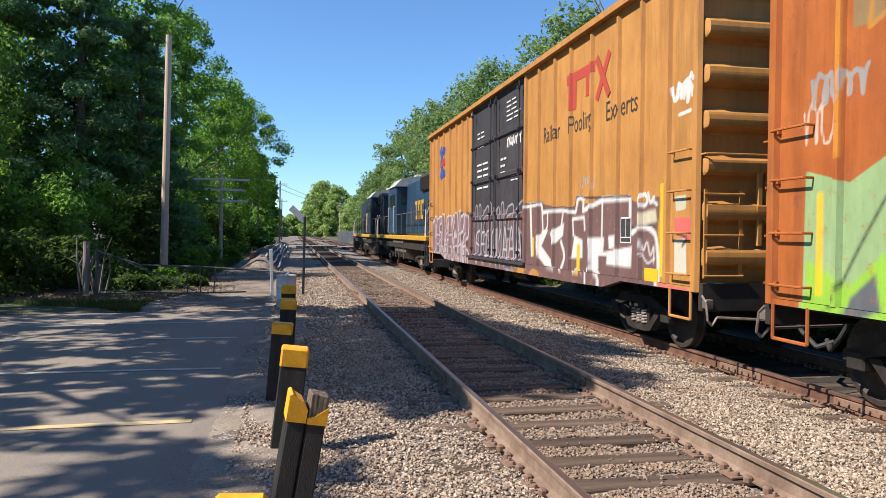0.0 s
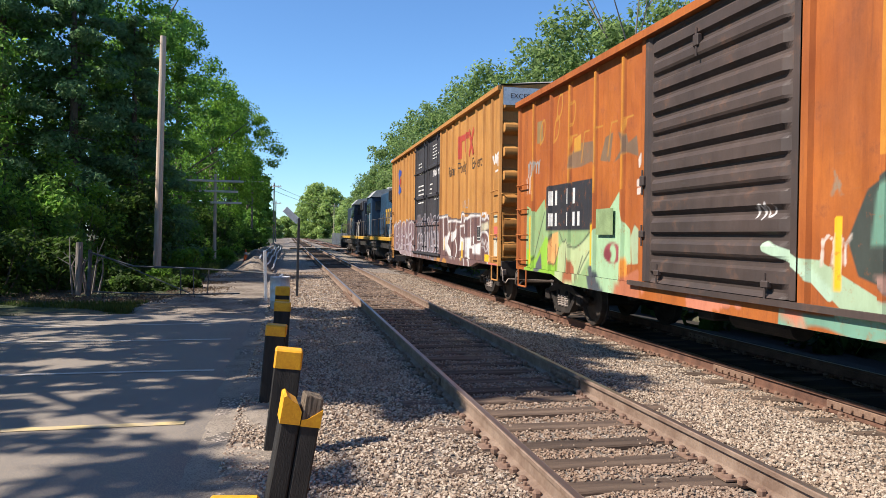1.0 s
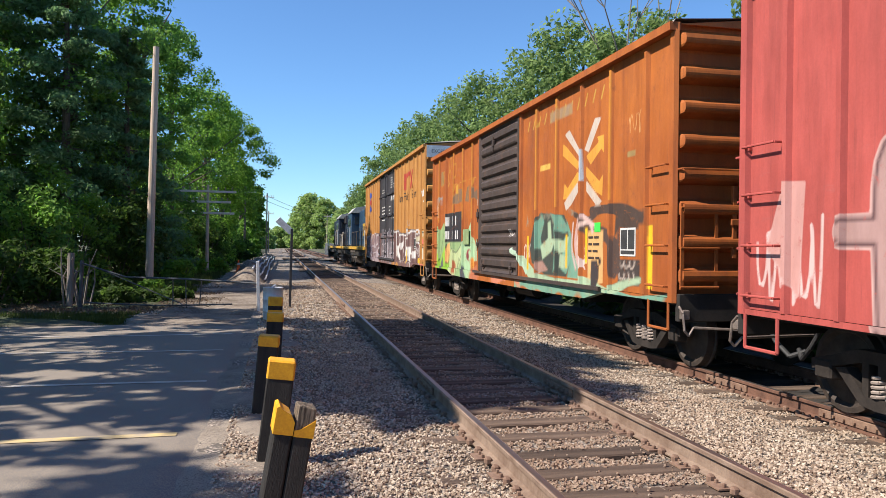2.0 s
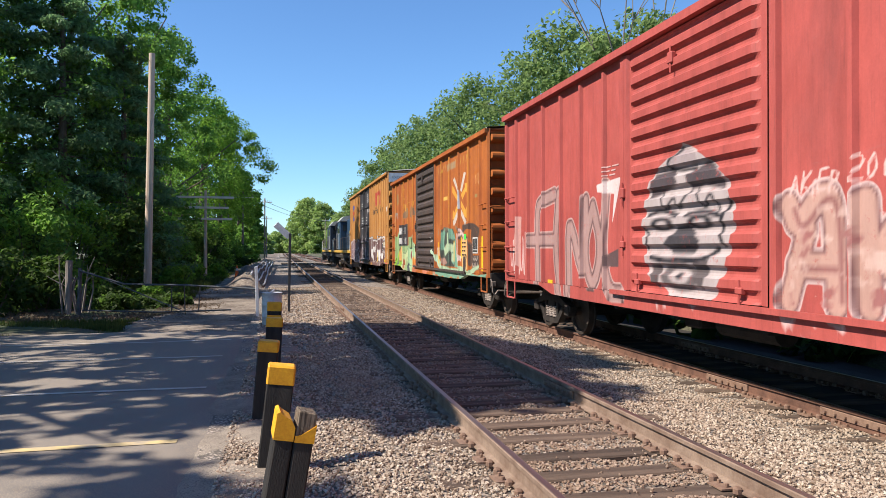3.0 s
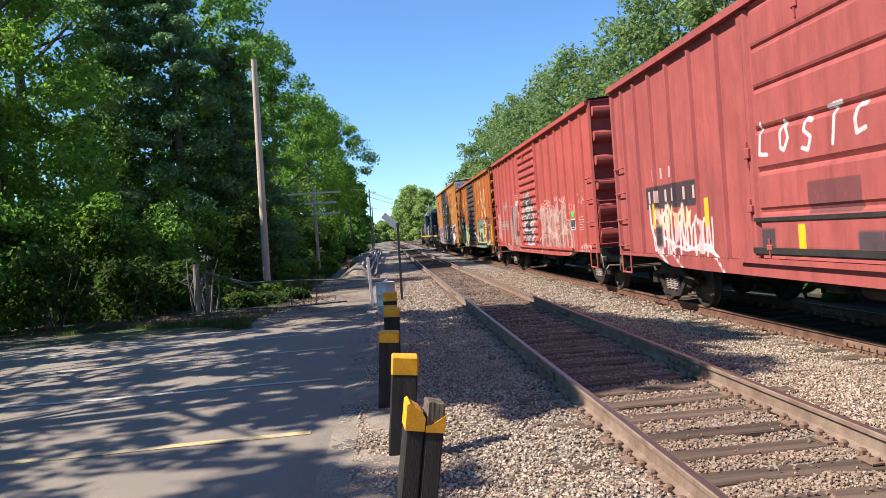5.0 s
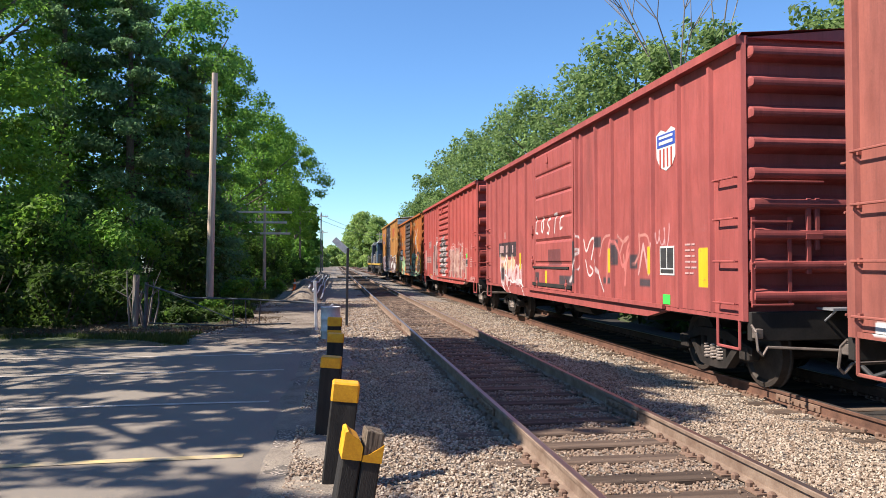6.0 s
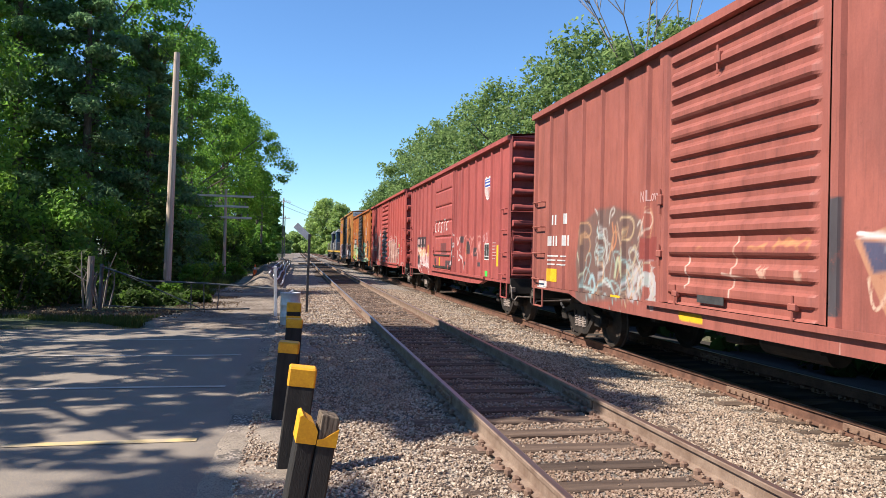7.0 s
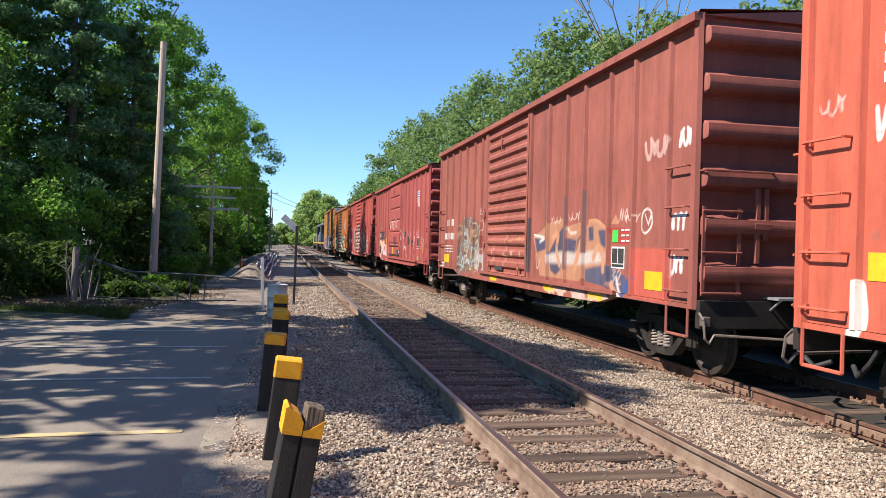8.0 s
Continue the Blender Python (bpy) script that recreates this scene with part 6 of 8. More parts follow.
p_oxide.line(smooth([(4.38, 1.1), (4.65, 1.37), (4.9, 1.32), (4.7, 1.12)]), 0.05, (0.46, 0.44, 0.44))
p_oxide.line(smooth([(4.6, 1.45), (4.9, 1.6), (4.9, 1.88), (4.7, 1.74)]), 0.03, (0.5, 0.42, 0.28))
p_oxide.line(smooth([(4.94, 2.16), (5.04, 2.26), (5.09, 2.05)]), 0.03, (0.5, 0.45, 0.4))
p_oxide.line(smooth([(4.95, 1.15), (5.09, 1.47), (5.16, 1.16)]), 0.05, (0.46, 0.44, 0.44))
p_oxide.line(smooth([(3.07, 1.2), (3.22, 1.38), (3.37, 1.13), (3.19, 0.99)]), 0.08, (0.30, 0.42, 0.44))
p_oxide.cloud(4.3, 5.7, 0.85, 1.6, (0.40, 0.36, 0.36), 130, 1.6, 0.15, 0.75).cloud(2.5, 4.4, 0.85, 1.3, (0.30, 0.33, 0.32), 129, 1.9, 0.5, 0.7)
for k in range(30):
    r = np.random.RandomState(140 + k)
    a, b = r.uniform(2.5, 5.3), r.uniform(0.95, 2.0)
    c = [(0.46, 0.32, 0.22), (0.36, 0.40, 0.36), (0.46, 0.44, 0.41), (0.27, 0.38, 0.37), (0.46, 0.26, 0.14)][k % 5]
    p_oxide.line(smooth([(a, b), (a + r.uniform(-0.3, 0.4), b + r.uniform(0.2, 0.6)), (a + r.uniform(0, 0.6), b + r.uniform(-0.3, 0.3)), (a + r.uniform(-0.2, 0.5), b - 0.3)]), r.uniform(0.012, 0.03), c)
p_oxide.line(smooth([(5.05, 2.12), (5.15, 2.32), (5.35, 2.36), (5.45, 2.2), (5.3, 2.06), (5.0, 2.02)]), 0.035, (0.5, 0.33, 0.27)).rect(5.0, 5.62, 1.62, 1.98, (0.24, 0.055, 0.045), 0.02, 0.9).rect(0.3, 0.9, 0.98, 1.15, WHITE, 0.03, 0.7)
p_oxide.cloud(5.9, 9.0, 1.7, 2.0, (0.46, 0.20, 0.09), 132, 0.9, 0.15, 0.6)
p_oxide.line([(6.5, 1.3), (6.52, 1.7)], 0.06, (0.6, 0.45, 0.38), 0.03, 0.8).line([(7.5, 1.2), (7.62, 1.95)], 0.05, (0.6, 0.42, 0.34), 0.03, 0.8).line([(7.35, 1.5), (7.85, 1.45)], 0.05, (0.6, 0.42, 0.34), 0.03, 0.8).cloud(7.9, 8.9, 1.35, 1.7, (0.52, 0.30, 0.22), 139, 1.8, 0.4, 0.7)
p_oxide.poly([(9.42, 1.88), (9.81, 2.0), (10.27, 2.15), (11.09, 2.24), (11.29, 2.08), (11.96, 2.15), (12.2, 2.05), (12.3, 2.18), (12.55, 2.13), (13.01, 2.04), (13.12, 1.63), (13.12, 1.39), (11.86, 1.11), (9.87, 1.12)], (0.42, 0.20, 0.12), 0.05)
p_oxide.poly([(9.51, 1.88), (10.12, 1.83), (10.19, 1.66), (9.66, 1.58)], (0.075, 0.072, 0.12), 0.04)
p_oxide.poly([(10.31, 1.55), (10.82, 1.93), (11.15, 2.12), (11.24, 1.58), (10.96, 1.26), (10.76, 1.17), (10.49, 1.24)], (0.07, 0.068, 0.11), 0.04)
p_oxide.poly([(11.25, 1.88), (11.75, 1.83), (11.67, 1.5), (11.32, 1.56)], (0.075, 0.072, 0.12), 0.04)
p_oxide.poly([(11.8, 1.85), (12.2, 2.05), (12.18, 1.74), (11.75, 1.63)], (0.085, 0.085, 0.14), 0.04)
p_oxide.poly([(12.27, 2.05), (12.47, 2.06), (12.5, 1.83), (12.31, 1.82)], (0.075, 0.072, 0.12), 0.04)
p_oxide.poly([(12.67, 2.0), (13.03, 2.0), (12.98, 1.7), (12.79, 1.75)], (0.075, 0.072, 0.12), 0.04)
p_oxide.poly([(12.16, 1.34), (13.1, 1.45), (13.72, 1.28), (13.77, 0.99), (13.12, 1.07), (12.17, 1.13)], (0.085, 0.083, 0.13), 0.06)
p_oxide.poly([(10.2, 1.55), (11.13, 1.63), (11.83, 1.6), (12.51, 1.66), (13.0, 1.61), (13.01, 1.49), (11.84, 1.39), (10.21, 1.39)], (0.50, 0.42, 0.38), 0.09)
p_oxide.line(smooth([(10.56, 1.88), (10.91, 1.98), (10.73, 1.67), (10.95, 1.37)]), 0.12, (0.50, 0.25, 0.14))
p_oxide.line(smooth([(11.83, 1.6), (11.98, 1.88), (11.68, 1.31)]), 0.14, (0.52, 0.24, 0.13))
p_oxide.line(smooth([(12.51, 1.53), (12.71, 1.79), (12.91, 1.55), (12.89, 1.34)]), 0.12, (0.50, 0.25, 0.14))
p_oxide.line(smooth([(9.47, 1.94), (10.18, 1.88), (9.83, 1.8)]), 0.05, WHITE)
p_oxide.line(smooth([(11.73, 1.97), (11.47, 1.95), (11.33, 2.05)]), 0.05, (0.62, 0.5, 0.42))
p_oxide.line(smooth([(9.6, 1.53), (9.68, 1.19), (9.85, 1.43)]), 0.035, (0.55, 0.38, 0.28))
p_oxide.line(smooth([(12.3, 2.16), (12.62, 2.17), (12.98, 2.02)]), 0.06, (0.5, 0.25, 0.14))
p_oxide.poly([(13.16, 2.09), (13.33, 2.24), (13.47, 2.08)], (0.48, 0.22, 0.13), 0.04)
p_oxide.poly([(13.13, 2.03), (13.91, 2.02), (13.9, 1.76), (13.21, 1.78)], (0.36, 0.05, 0.04), 0.04)
p_oxide.poly([(13.12, 1.15), (13.23, 1.18), (13.58, 0.93), (13.36, 0.86)], (0.50, 0.26, 0.16), 0.05)
p_oxide.rect(10.13, 10.35, 1.66, 2.66, (0.20, 0.095, 0.085), 0.02)
p_oxide.rect(11.1, 11.31, 1.29, 2.64, (0.20, 0.095, 0.085), 0.02)
p_oxide.rect(12.01, 12.18, 1.61, 2.69, (0.20, 0.095, 0.085), 0.02)
p_oxide.rect(9.15, 9.28, 1.15, 2.3, (0.07, 0.06, 0.065), 0.03)
p_oxide.handwriting("NO", 13.47, 2.15, 0.2, (0.6, 0.42, 0.36), 0.026, 0.2, 0.85)
p_oxide.scrawl(13.63, 14.18, 2.08, 2.24, (0.6, 0.42, 0.36), 140, 0.026)
p_oxide.scrawl(11.39, 11.94, 2.15, 2.35, (0.6, 0.42, 0.36), 117, 0.026)
p_oxide.scrawl(10.44, 10.99, 2.12, 2.32, (0.6, 0.42, 0.36), 108, 0.026)
p_oxide.handwriting("32", 13.22, 1.14, 0.22, (0.6, 0.42, 0.36), 0.026, 0.2, 0.85)
p_oxide.line(smooth([(14.2, 2.0), (14.2, 2.25), (14.45, 2.3), (14.55, 2.05), (14.3, 1.9), (14.2, 2.0)]), 0.035, WHITE).line([(14.3, 2.2), (14.4, 2.05), (14.5, 2.22)], 0.03, WHITE)
p_oxide.scrawl(14.2, 14.85, 1.45, 1.62, WHITE, 195, 0.03).scrawl(14.3, 15.0, 2.95, 3.3, (0.5, 0.3, 0.26), 196, 0.07).scrawl(15.2, 15.55, 3.05, 3.3, WHITE, 197, 0.05).scrawl(15.05, 15.45, 1.95, 2.2, WHITE, 198, 0.05).scrawl(15.05, 15.4, 1.35, 1.65, WHITE, 199, 0.05)
p_oxide.rect(13.95, 15.1, 0.95, 1.75, (0.48, 0.10, 0.07), 0.08, 0.7)
p_oxide.cloud(9.3, 14.0, 0.75, 1.02, (0.60, 0.42, 0.36), 137, 0.5, 0.05).cloud(13.3, 14.1, 0.8, 1.3, (0.05, 0.09, 0.25), 138, 0.8, 0.1)
for a in (6.3, 10.2, 12.4):
    p_oxide.rect(a, a + 0.6, 0.83, 0.98, YELLOW)
p_oxide.line(smooth([(13.4, 1.25), (13.5, 1.0), (13.8, 0.85), (13.95, 0.8)]), 0.06, WHITE)


def oxide_extra(car, U):
    L = 15.7
    letter_bars(1.08, 2.28, 0.13, 0.2, (2,), L, mat_white, car)
    letter_bars(1.68, 2.28, 0.13, 0.2, (2,), L, mat_white, car)
    letter_bars(1.0, 1.86, 0.12, 0.2, (3,), L, mat_white, car)
    letter_bars(1.66, 1.86, 0.12, 0.2, (3,), L, mat_white, car)
    lettering("lettering", "No Love", 0.24, on_side(5.02, 2.5, L), mat_faded, car, 0.7, "sprayed pale pink words")
    plate("reflector", 0.93, 1.41, 1.14, 1.4, L, mat_yellow_dot, car, "orange inspection dot")
    plate("reflector", 14.34, 14.86, 1.13, 1.39, L, mat_yellow_dot, car, "yellow inspection square")
    plate("reflector", 4.0, 4.4, 0.9, 1.05, L, mat_yellow_dot, car)
    plate("sticker", 13.24, 13.44, 1.8, 1.99, L, mat_green_tag, car, "bright green sticker")
    chart(13.22, 13.68, 1.39, 1.73, L, car)
    text_rows(13.55, 1.78, 0.3, 0.25, 3, L, mat_white, car, 25)
    text_rows(1.0, 1.45, 1.1, 0.25, 3, L, mat_white, car, 26)
    plate("stencil_card", 6.8, 7.4, 1.12, 1.24, L, mat_card, car, "small black data plate", 0.07)


boxcar(-45.45, 15.7, 4.72, mat_oxide, mat_oxide, p_oxide, "faded oxide red boxcar with a ribbed door and many-coloured graffiti", (5.79, 9.14, (13, 0.5)),
       [1.0, 1.82, 2.74, 3.59, 4.5, 5.28, 10.33, 11.26, 12.09, 13.11, 13.96, 14.97], 6, extra=oxide_extra)

# -- vermilion car
p_verm = Paint(15.7)
p_verm.line(smooth([(0.95, 3.0), (0.98, 2.6), (1.1, 3.2), (1.2, 2.6), (1.4, 3.1)]), 0.05, WHITE).line(smooth([(0.8, 1.4), (0.85, 1.1), (0.75, 0.95), (0.8, 0.7)]), 0.16, (0.7, 0.62, 0.55)).cloud(0.9, 4.5, 1.8, 2.4, (0.3, 0.12, 0.1), 151, 0.6, 0.2)
p_verm.piece(1.4, 5.2, 0.9, 2.0, 5, (0.6, 0.55, 0.5), INK, None, 152, 0.25).scrawl(0.25, 0.6, 3.0, 3.2, (0.75, 0.4, 0.35), 153, 0.025)


def verm_extra(car, U):
    L = 15.7
    plate("reflector", 0.9, 1.35, 1.47, 1.72, L, mat_yellow_dot, car, "yellow inspection square")
    for k in range(5):
        plate("stencil_bar", 1.02, 1.5, 3.2 + 0.17 * k, 3.3 + 0.17 * k, L, mat_white, car)


boxcar(-63.05, 15.7, 4.9, mat_vermilion, mat_vermilion, p_verm, "vermilion boxcar with white stencilling and graffiti", (5.79, 9.14, (13, 0.5)),
       [0.78, 1.7, 2.6, 3.5, 4.4, 5.2, 10.33, 11.26, 12.09, 13.11, 13.96, 14.97], 6, extra=verm_extra)

# ---------------------------------------------------------------- the train: locomotives
mat_navy = car_paint("navy locomotive paint", (0.018, 0.062, 0.125), (0.016, 0.044, 0.085), (0.05, 0.04, 0.04), 0.2, 0.4)
mat_deep_navy = car_paint("deep navy locomotive paint", (0.012, 0.024, 0.048), (0.012, 0.019, 0.036), (0.05, 0.04, 0.04), 0.2, 0.4)
mat_loco_dark = two_tone("dark grey locomotive paint", (0.03, 0.033, 0.04), (0.05, 0.052, 0.06), 3, 40, 0.6)
mat_loco_yellow = two_tone("locomotive yellow", (0.52, 0.30, 0.03), (0.38, 0.21, 0.025), 4, 50, 0.5)
mat_loco_roof = two_tone("pale cab roof", (0.36, 0.37, 0.35), (0.26, 0.27, 0.26), 4, 50, 0.7)
mat_tank = two_tone("dusty tank steel", (0.06, 0.052, 0.045), (0.12, 0.10, 0.085), 2, 40, 0.7)
mat_glass = Mat("dark cab glass", 0.08, 0.0, 0.6).colour((0.02, 0.025, 0.03)).m


def locomotive(y_rear, L, cab_from, label, mat_navy):
    """A road-switcher: narrow hoods, a cab across the deck, walkways, rails and a fuel tank."""
    lo = thing("locomotive", pose(MAIN_X + GAUGE / 2, y_rear + L / 2, MAIN_Z), label, "locomotive", "locomotives of the train")
    a, b = -L / 2, L / 2
    c0, c1 = cab_from - L / 2, cab_from - L / 2 + 2.6
    bm = bmesh.new()
    box(bm, -1.5, 1.5, a + 0.2, b - 0.2, 1.36, 1.56, 0.02)
    part("deck", bm, mat_loco_yellow, lo, "yellow striped walkway sill")
    bm = bmesh.new()
    box(bm, -1.35, 1.35, a + 0.3, b - 0.3, 0.95, 1.355)
    part("underframe", bm, mat_under, lo)
    for y0, y1, z1, w in ((a + 0.9, c0, 4.15, 0.92), (c1, b - 1.2, 3.55 if b - c1 < 6 else 4.15, 0.92)):
        bm = bmesh.new()
        box(bm, -w, w, y0, y1, 1.58, z1, 0.06)
        hood = part("hood", bm, mat_navy, lo)
        n = int((y1 - y0) / 0.85)
        for i in range(n):
            q = y0 + (i + 0.5) * (y1 - y0) / n
            bm = bmesh.new()
            box(bm, -w - 0.03, -w + 0.01, q - 0.36, q + 0.36, 1.7, min(3.1, z1 - 0.4), 0.01)
            part("hood_door", bm, mat_navy, hood)
        bm = bmesh.new()
        box(bm, -w - 0.12, w + 0.12, y0 + 0.15, min(y0 + 3.4, y1 - 0.2), z1 - 0.62, z1 + 0.1, 0.05)
        part("radiator", bm, mat_loco_dark, hood)
        for q in np.arange(y0 + 0.6, y1 - 0.4, 1.1):
            bm = bmesh.new()
            tube(bm, [(-w, q, 2.0), (-w - 0.07, q, 2.0), (-w - 0.07, q, 2.9), (-w, q, 2.9)], 0.016, 5)
            part("hood_grab", bm, mat_tank, hood)
        bm = bmesh.new()
        for q in np.arange(y0 + 0.3, min(y0 + 3.2, y1 - 0.4), 0.16):
            box(bm, -w - 0.15, -w - 0.11, q, q + 0.07, z1 - 0.55, z1 - 0.05)
        part("radiator_louvre", bm, mat_under, hood)
        for q in np.arange(y0 + 1.0, y1 - 0.8, 1.7):
            bm = bmesh.new()
            rod(bm, (0, q, z1), (0, q, z1 + 0.2), 0.6, 18)
            part("fan", bm, mat_loco_dark, hood)
    bm = bmesh.new()
    box(bm, -1.5, 1.5, c0, c1, 1.58, 4.05, 0.06)
    cab = part("cab", bm, mat_navy, lo)
    bm = bmesh.new()
    prism(bm, [(-1.56, 4.02), (1.56, 4.02), (1.2, 4.42), (0.6, 4.52), (-0.6, 4.52), (-1.2, 4.42)], "y", c0 - 0.15, c1 + 0.15)
    part("cab_roof", bm, mat_loco_roof, cab, "pale cab roof")
    bm = bmesh.new()
    box(bm, -0.35, 0.35, c0 + 0.9, c0 + 1.6, 4.5, 4.72, 0.05)
    rod(bm, (0.5, c0 + 0.4, 4.4), (0.5, c0 + 0.4, 5.1), 0.015, 5)
    part("roof_unit", bm, mat_loco_roof, cab, "pale cooling unit and aerial")
    for q in (c0 + 0.25, c1 - 0.25):
        bm = bmesh.new()
        tube(bm, [(-1.5, q, 1.7), (-1.58, q, 1.7), (-1.58, q, 3.0), (-1.5, q, 3.0)], 0.018, 5)
        part("cab_grab", bm, mat_white, cab)
    for q in (c0 + 0.35, c0 + 1.4):
        bm = bmesh.new()
        box(bm, -1.53, -1.49, q, q + 0.85, 2.95, 3.65, 0.02)
        part("cab_window", bm, mat_glass, cab)
    for q in (-1.25, 0.35):
        for yy in (c0 - 0.02, c1 - 0.02):
            bm = bmesh.new()
            box(bm, q, q + 0.9, yy, yy + 0.04, 3.2, 3.75, 0.01)
            part("cab_window", bm, mat_glass, cab)
    bm = bmesh.new()
    prism(bm, [(-1.2, 1.15), (1.2, 1.15), (1.3, 0.75), (1.0, 0.4), (-1.0, 0.4), (-1.3, 0.75)], "y", -2.2, 1.8)
    part("fuel_tank", bm, mat_tank, lo)
    for side in (-1, 1):
        x = side * 1.46
        posts = np.arange(a + 0.4, b - 0.3, 1.7)
        for q in posts:
            bm = bmesh.new()
            rod(bm, (x, q, 1.56), (x, q, 2.6), 0.02, 6)
            part("stanchion", bm, mat_white if q in (posts[0], posts[-1]) else mat_tank, lo)
        bm = bmesh.new()
        rod(bm, (x, posts[0], 2.58), (x, posts[-1], 2.58), 0.02, 6)
        part("handrail", bm, mat_tank, lo)
        for q in (a + 0.25, b - 0.25):
            bm = bmesh.new()
            for z in (0.4, 0.75, 1.1):
                box(bm, x - 0.15, x + 0.15, q - 0.25, q + 0.25, z, z + 0.03)
            for s in (-0.26, 0.26):
                box(bm, x - 0.02, x + 0.02, q + s - 0.02, q + s + 0.02, 0.38, 1.4)
            part("steps", bm, mat_loco_dark, lo)
            bm = bmesh.new()
            tube(bm, [(x, q + 0.3, 1.5), (x - 0.02 * side, q + 0.3, 2.3), (x - 0.1 * side, q - 0.2, 2.75)], 0.022, 6)
            part("handrail", bm, mat_white, lo, "white corner handrail")
    for q, e in ((a, -1), (b, 1)):
        bm = bmesh.new()
        box(bm, -0.12, 0.12, min(q + 0.2 * -e, q + e * 0.55), max(q + 0.2 * -e, q + e * 0.55), 0.78, 0.98, 0.03)
        part("coupler", bm, mat_truck, lo)
        bm = bmesh.new()
        prism(bm, [(-1.4, 0.35), (1.4, 0.35), (1.4, 1.2), (-1.4, 1.2)], "y", min(q, q - e * 0.1), max(q, q - e * 0.1))
        part("pilot", bm, mat_loco_dark, lo)
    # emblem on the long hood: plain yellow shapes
    side_y = (a + 0.9 + c0) / 2 if c0 - a > 6 else (c1 + b) / 2
    for k in range(3):
        q = side_y - 1.15 + k * 0.85
        bm = bmesh.new()
        for z0, z1 in ((2.3, 2.48), (2.98, 3.16)):
            box(bm, -0.965, -0.955, q, q + 0.62, z0, z1, 0.003)
        for o in ((0.44,), (0.0, 0.44), (0.22,))[k]:
            box(bm, -0.964, -0.956, q + o, q + o + 0.17, 2.44, 3.02, 0.003)
        part("emblem_bar", bm, mat_loco_yellow, lo, "yellow emblem block")
    # tank fittings, air reservoir and traction cables under the deck
    bm = bmesh.new()
    rod(bm, (-1.28, -2.0, 1.22), (-1.28, 1.6, 1.22), 0.13, 10)
    part("air_reservoir", bm, mat_tank, lo)
    for q in (-1.6, 0.2, 1.3):
        bm = bmesh.new()
        box(bm, -1.33, -1.27, q - 0.03, q + 0.03, 0.42, 1.2, 0.006)
        part("tank_strap", bm, mat_tank, lo)
    for q in (a + 3.6, b - 3.6):
        truck(q, lo, 2.75)
    return lo


locomotive(28.35, 17.9, 9.0, "dark blue locomotive with a yellow sill stripe, coupled to the cars", mat_navy)
locomotive(46.9, 17.9, 2.6, "dark blue leading locomotive with a pale cab roof", mat_deep_navy)

# sheets without sprayed colours still carry an empty layer
for ob in scene.objects:
    if ob.type == "MESH" and ob.data.materials and "paint" in ob.data.materials[0].name and "paint" not in ob.data.attributes:
        ob.data.attributes.new("paint", "FLOAT_COLOR", "POINT").data.foreach_set("color", np.zeros(len(ob.data.vertices) * 4, np.float32))


# ---------------------------------------------------------------- timber posts
mat_creosote = two_tone("creosoted timber", (0.010, 0.009, 0.008), (0.027, 0.023, 0.019), 3, 45, 0.85, bump=0.8, dist=0.006, stretch=(4, 4, 0.5))
mat_post_yellow = two_tone("chipped yellow paint", (0.80, 0.38, 0.014), (0.62, 0.27, 0.010), 7, 60, 0.6, bump=0.5)


mat_dead_end = two_tone("bare split end grain", (0.035, 0.024, 0.016), (0.26, 0.20, 0.14), 9, 60, 0.9, bump=0.9, dist=0.01, stretch=(6, 6, 0.6))


def timber_post(x, y, half, top, lean, turn, bands, split=False):
    label = "black creosoted timber post with a yellow painted top"
    p = thing("bollard_post", pose(x, y, -0.22, 0, lean, turn), label, "bollard", "row of bollard posts along the lot")
    deep = half * 0.9
    pieces = [(-half, -0.003), (0.003, half)] if split else [(-half, half)]
    for i, (a, b) in enumerate(pieces):
        bm = bmesh.new()
        box(bm, a, b, -deep, deep, -0.3, top - (0.13 if split else 0.02), 0.010)
        part("timber", bm, mat_creosote, p)
        mid = (a + b) / 2
        for z0, z1 in bands:
            bm = bmesh.new()
            if not split:
                box(bm, a - 0.004, b + 0.004, -deep - 0.004, deep + 0.004, z0, z1, 0.014)
            elif i == 0:
                # knocked-off corner: the top breaks down towards the crack
                prism(bm, [(a - 0.004, z0), (b, z0), (b, z0 + 0.075), (mid + 0.028, z1 - 0.045), (mid - 0.02, z1 - 0.022), (a + 0.012, z1 - 0.004), (a - 0.004, z1 - 0.014)], "y", -deep - 0.004, deep + 0.004)
            else:
                prism(bm, [(a, z0 - 0.004), (b + 0.004, z0 - 0.004), (b + 0.004, z1 - 0.06), (mid + 0.02, z0 + 0.07), (mid - 0.02, z0 + 0.04), (a, z0 + 0.03)], "y", -deep - 0.004, deep + 0.004)
            part("painted_band", bm, mat_post_yellow, p, "yellow painted band")
        if split and i:
            # weathered bare top of the half that lost its paint
            bm = bmesh.new()
            box(bm, a + 0.002, b - 0.002, -deep + 0.003, deep - 0.003, top - 0.14, top, 0.006)
            for q in bm.verts:
                if q.co.z > top - 0.02:
                    q.co.z += 0.012 * math.sin(q.co.x * 90) - 0.008 * (q.co.y > 0)
            part("worn_end", bm, mat_dead_end, p, "splintered bare end grain")
    return p


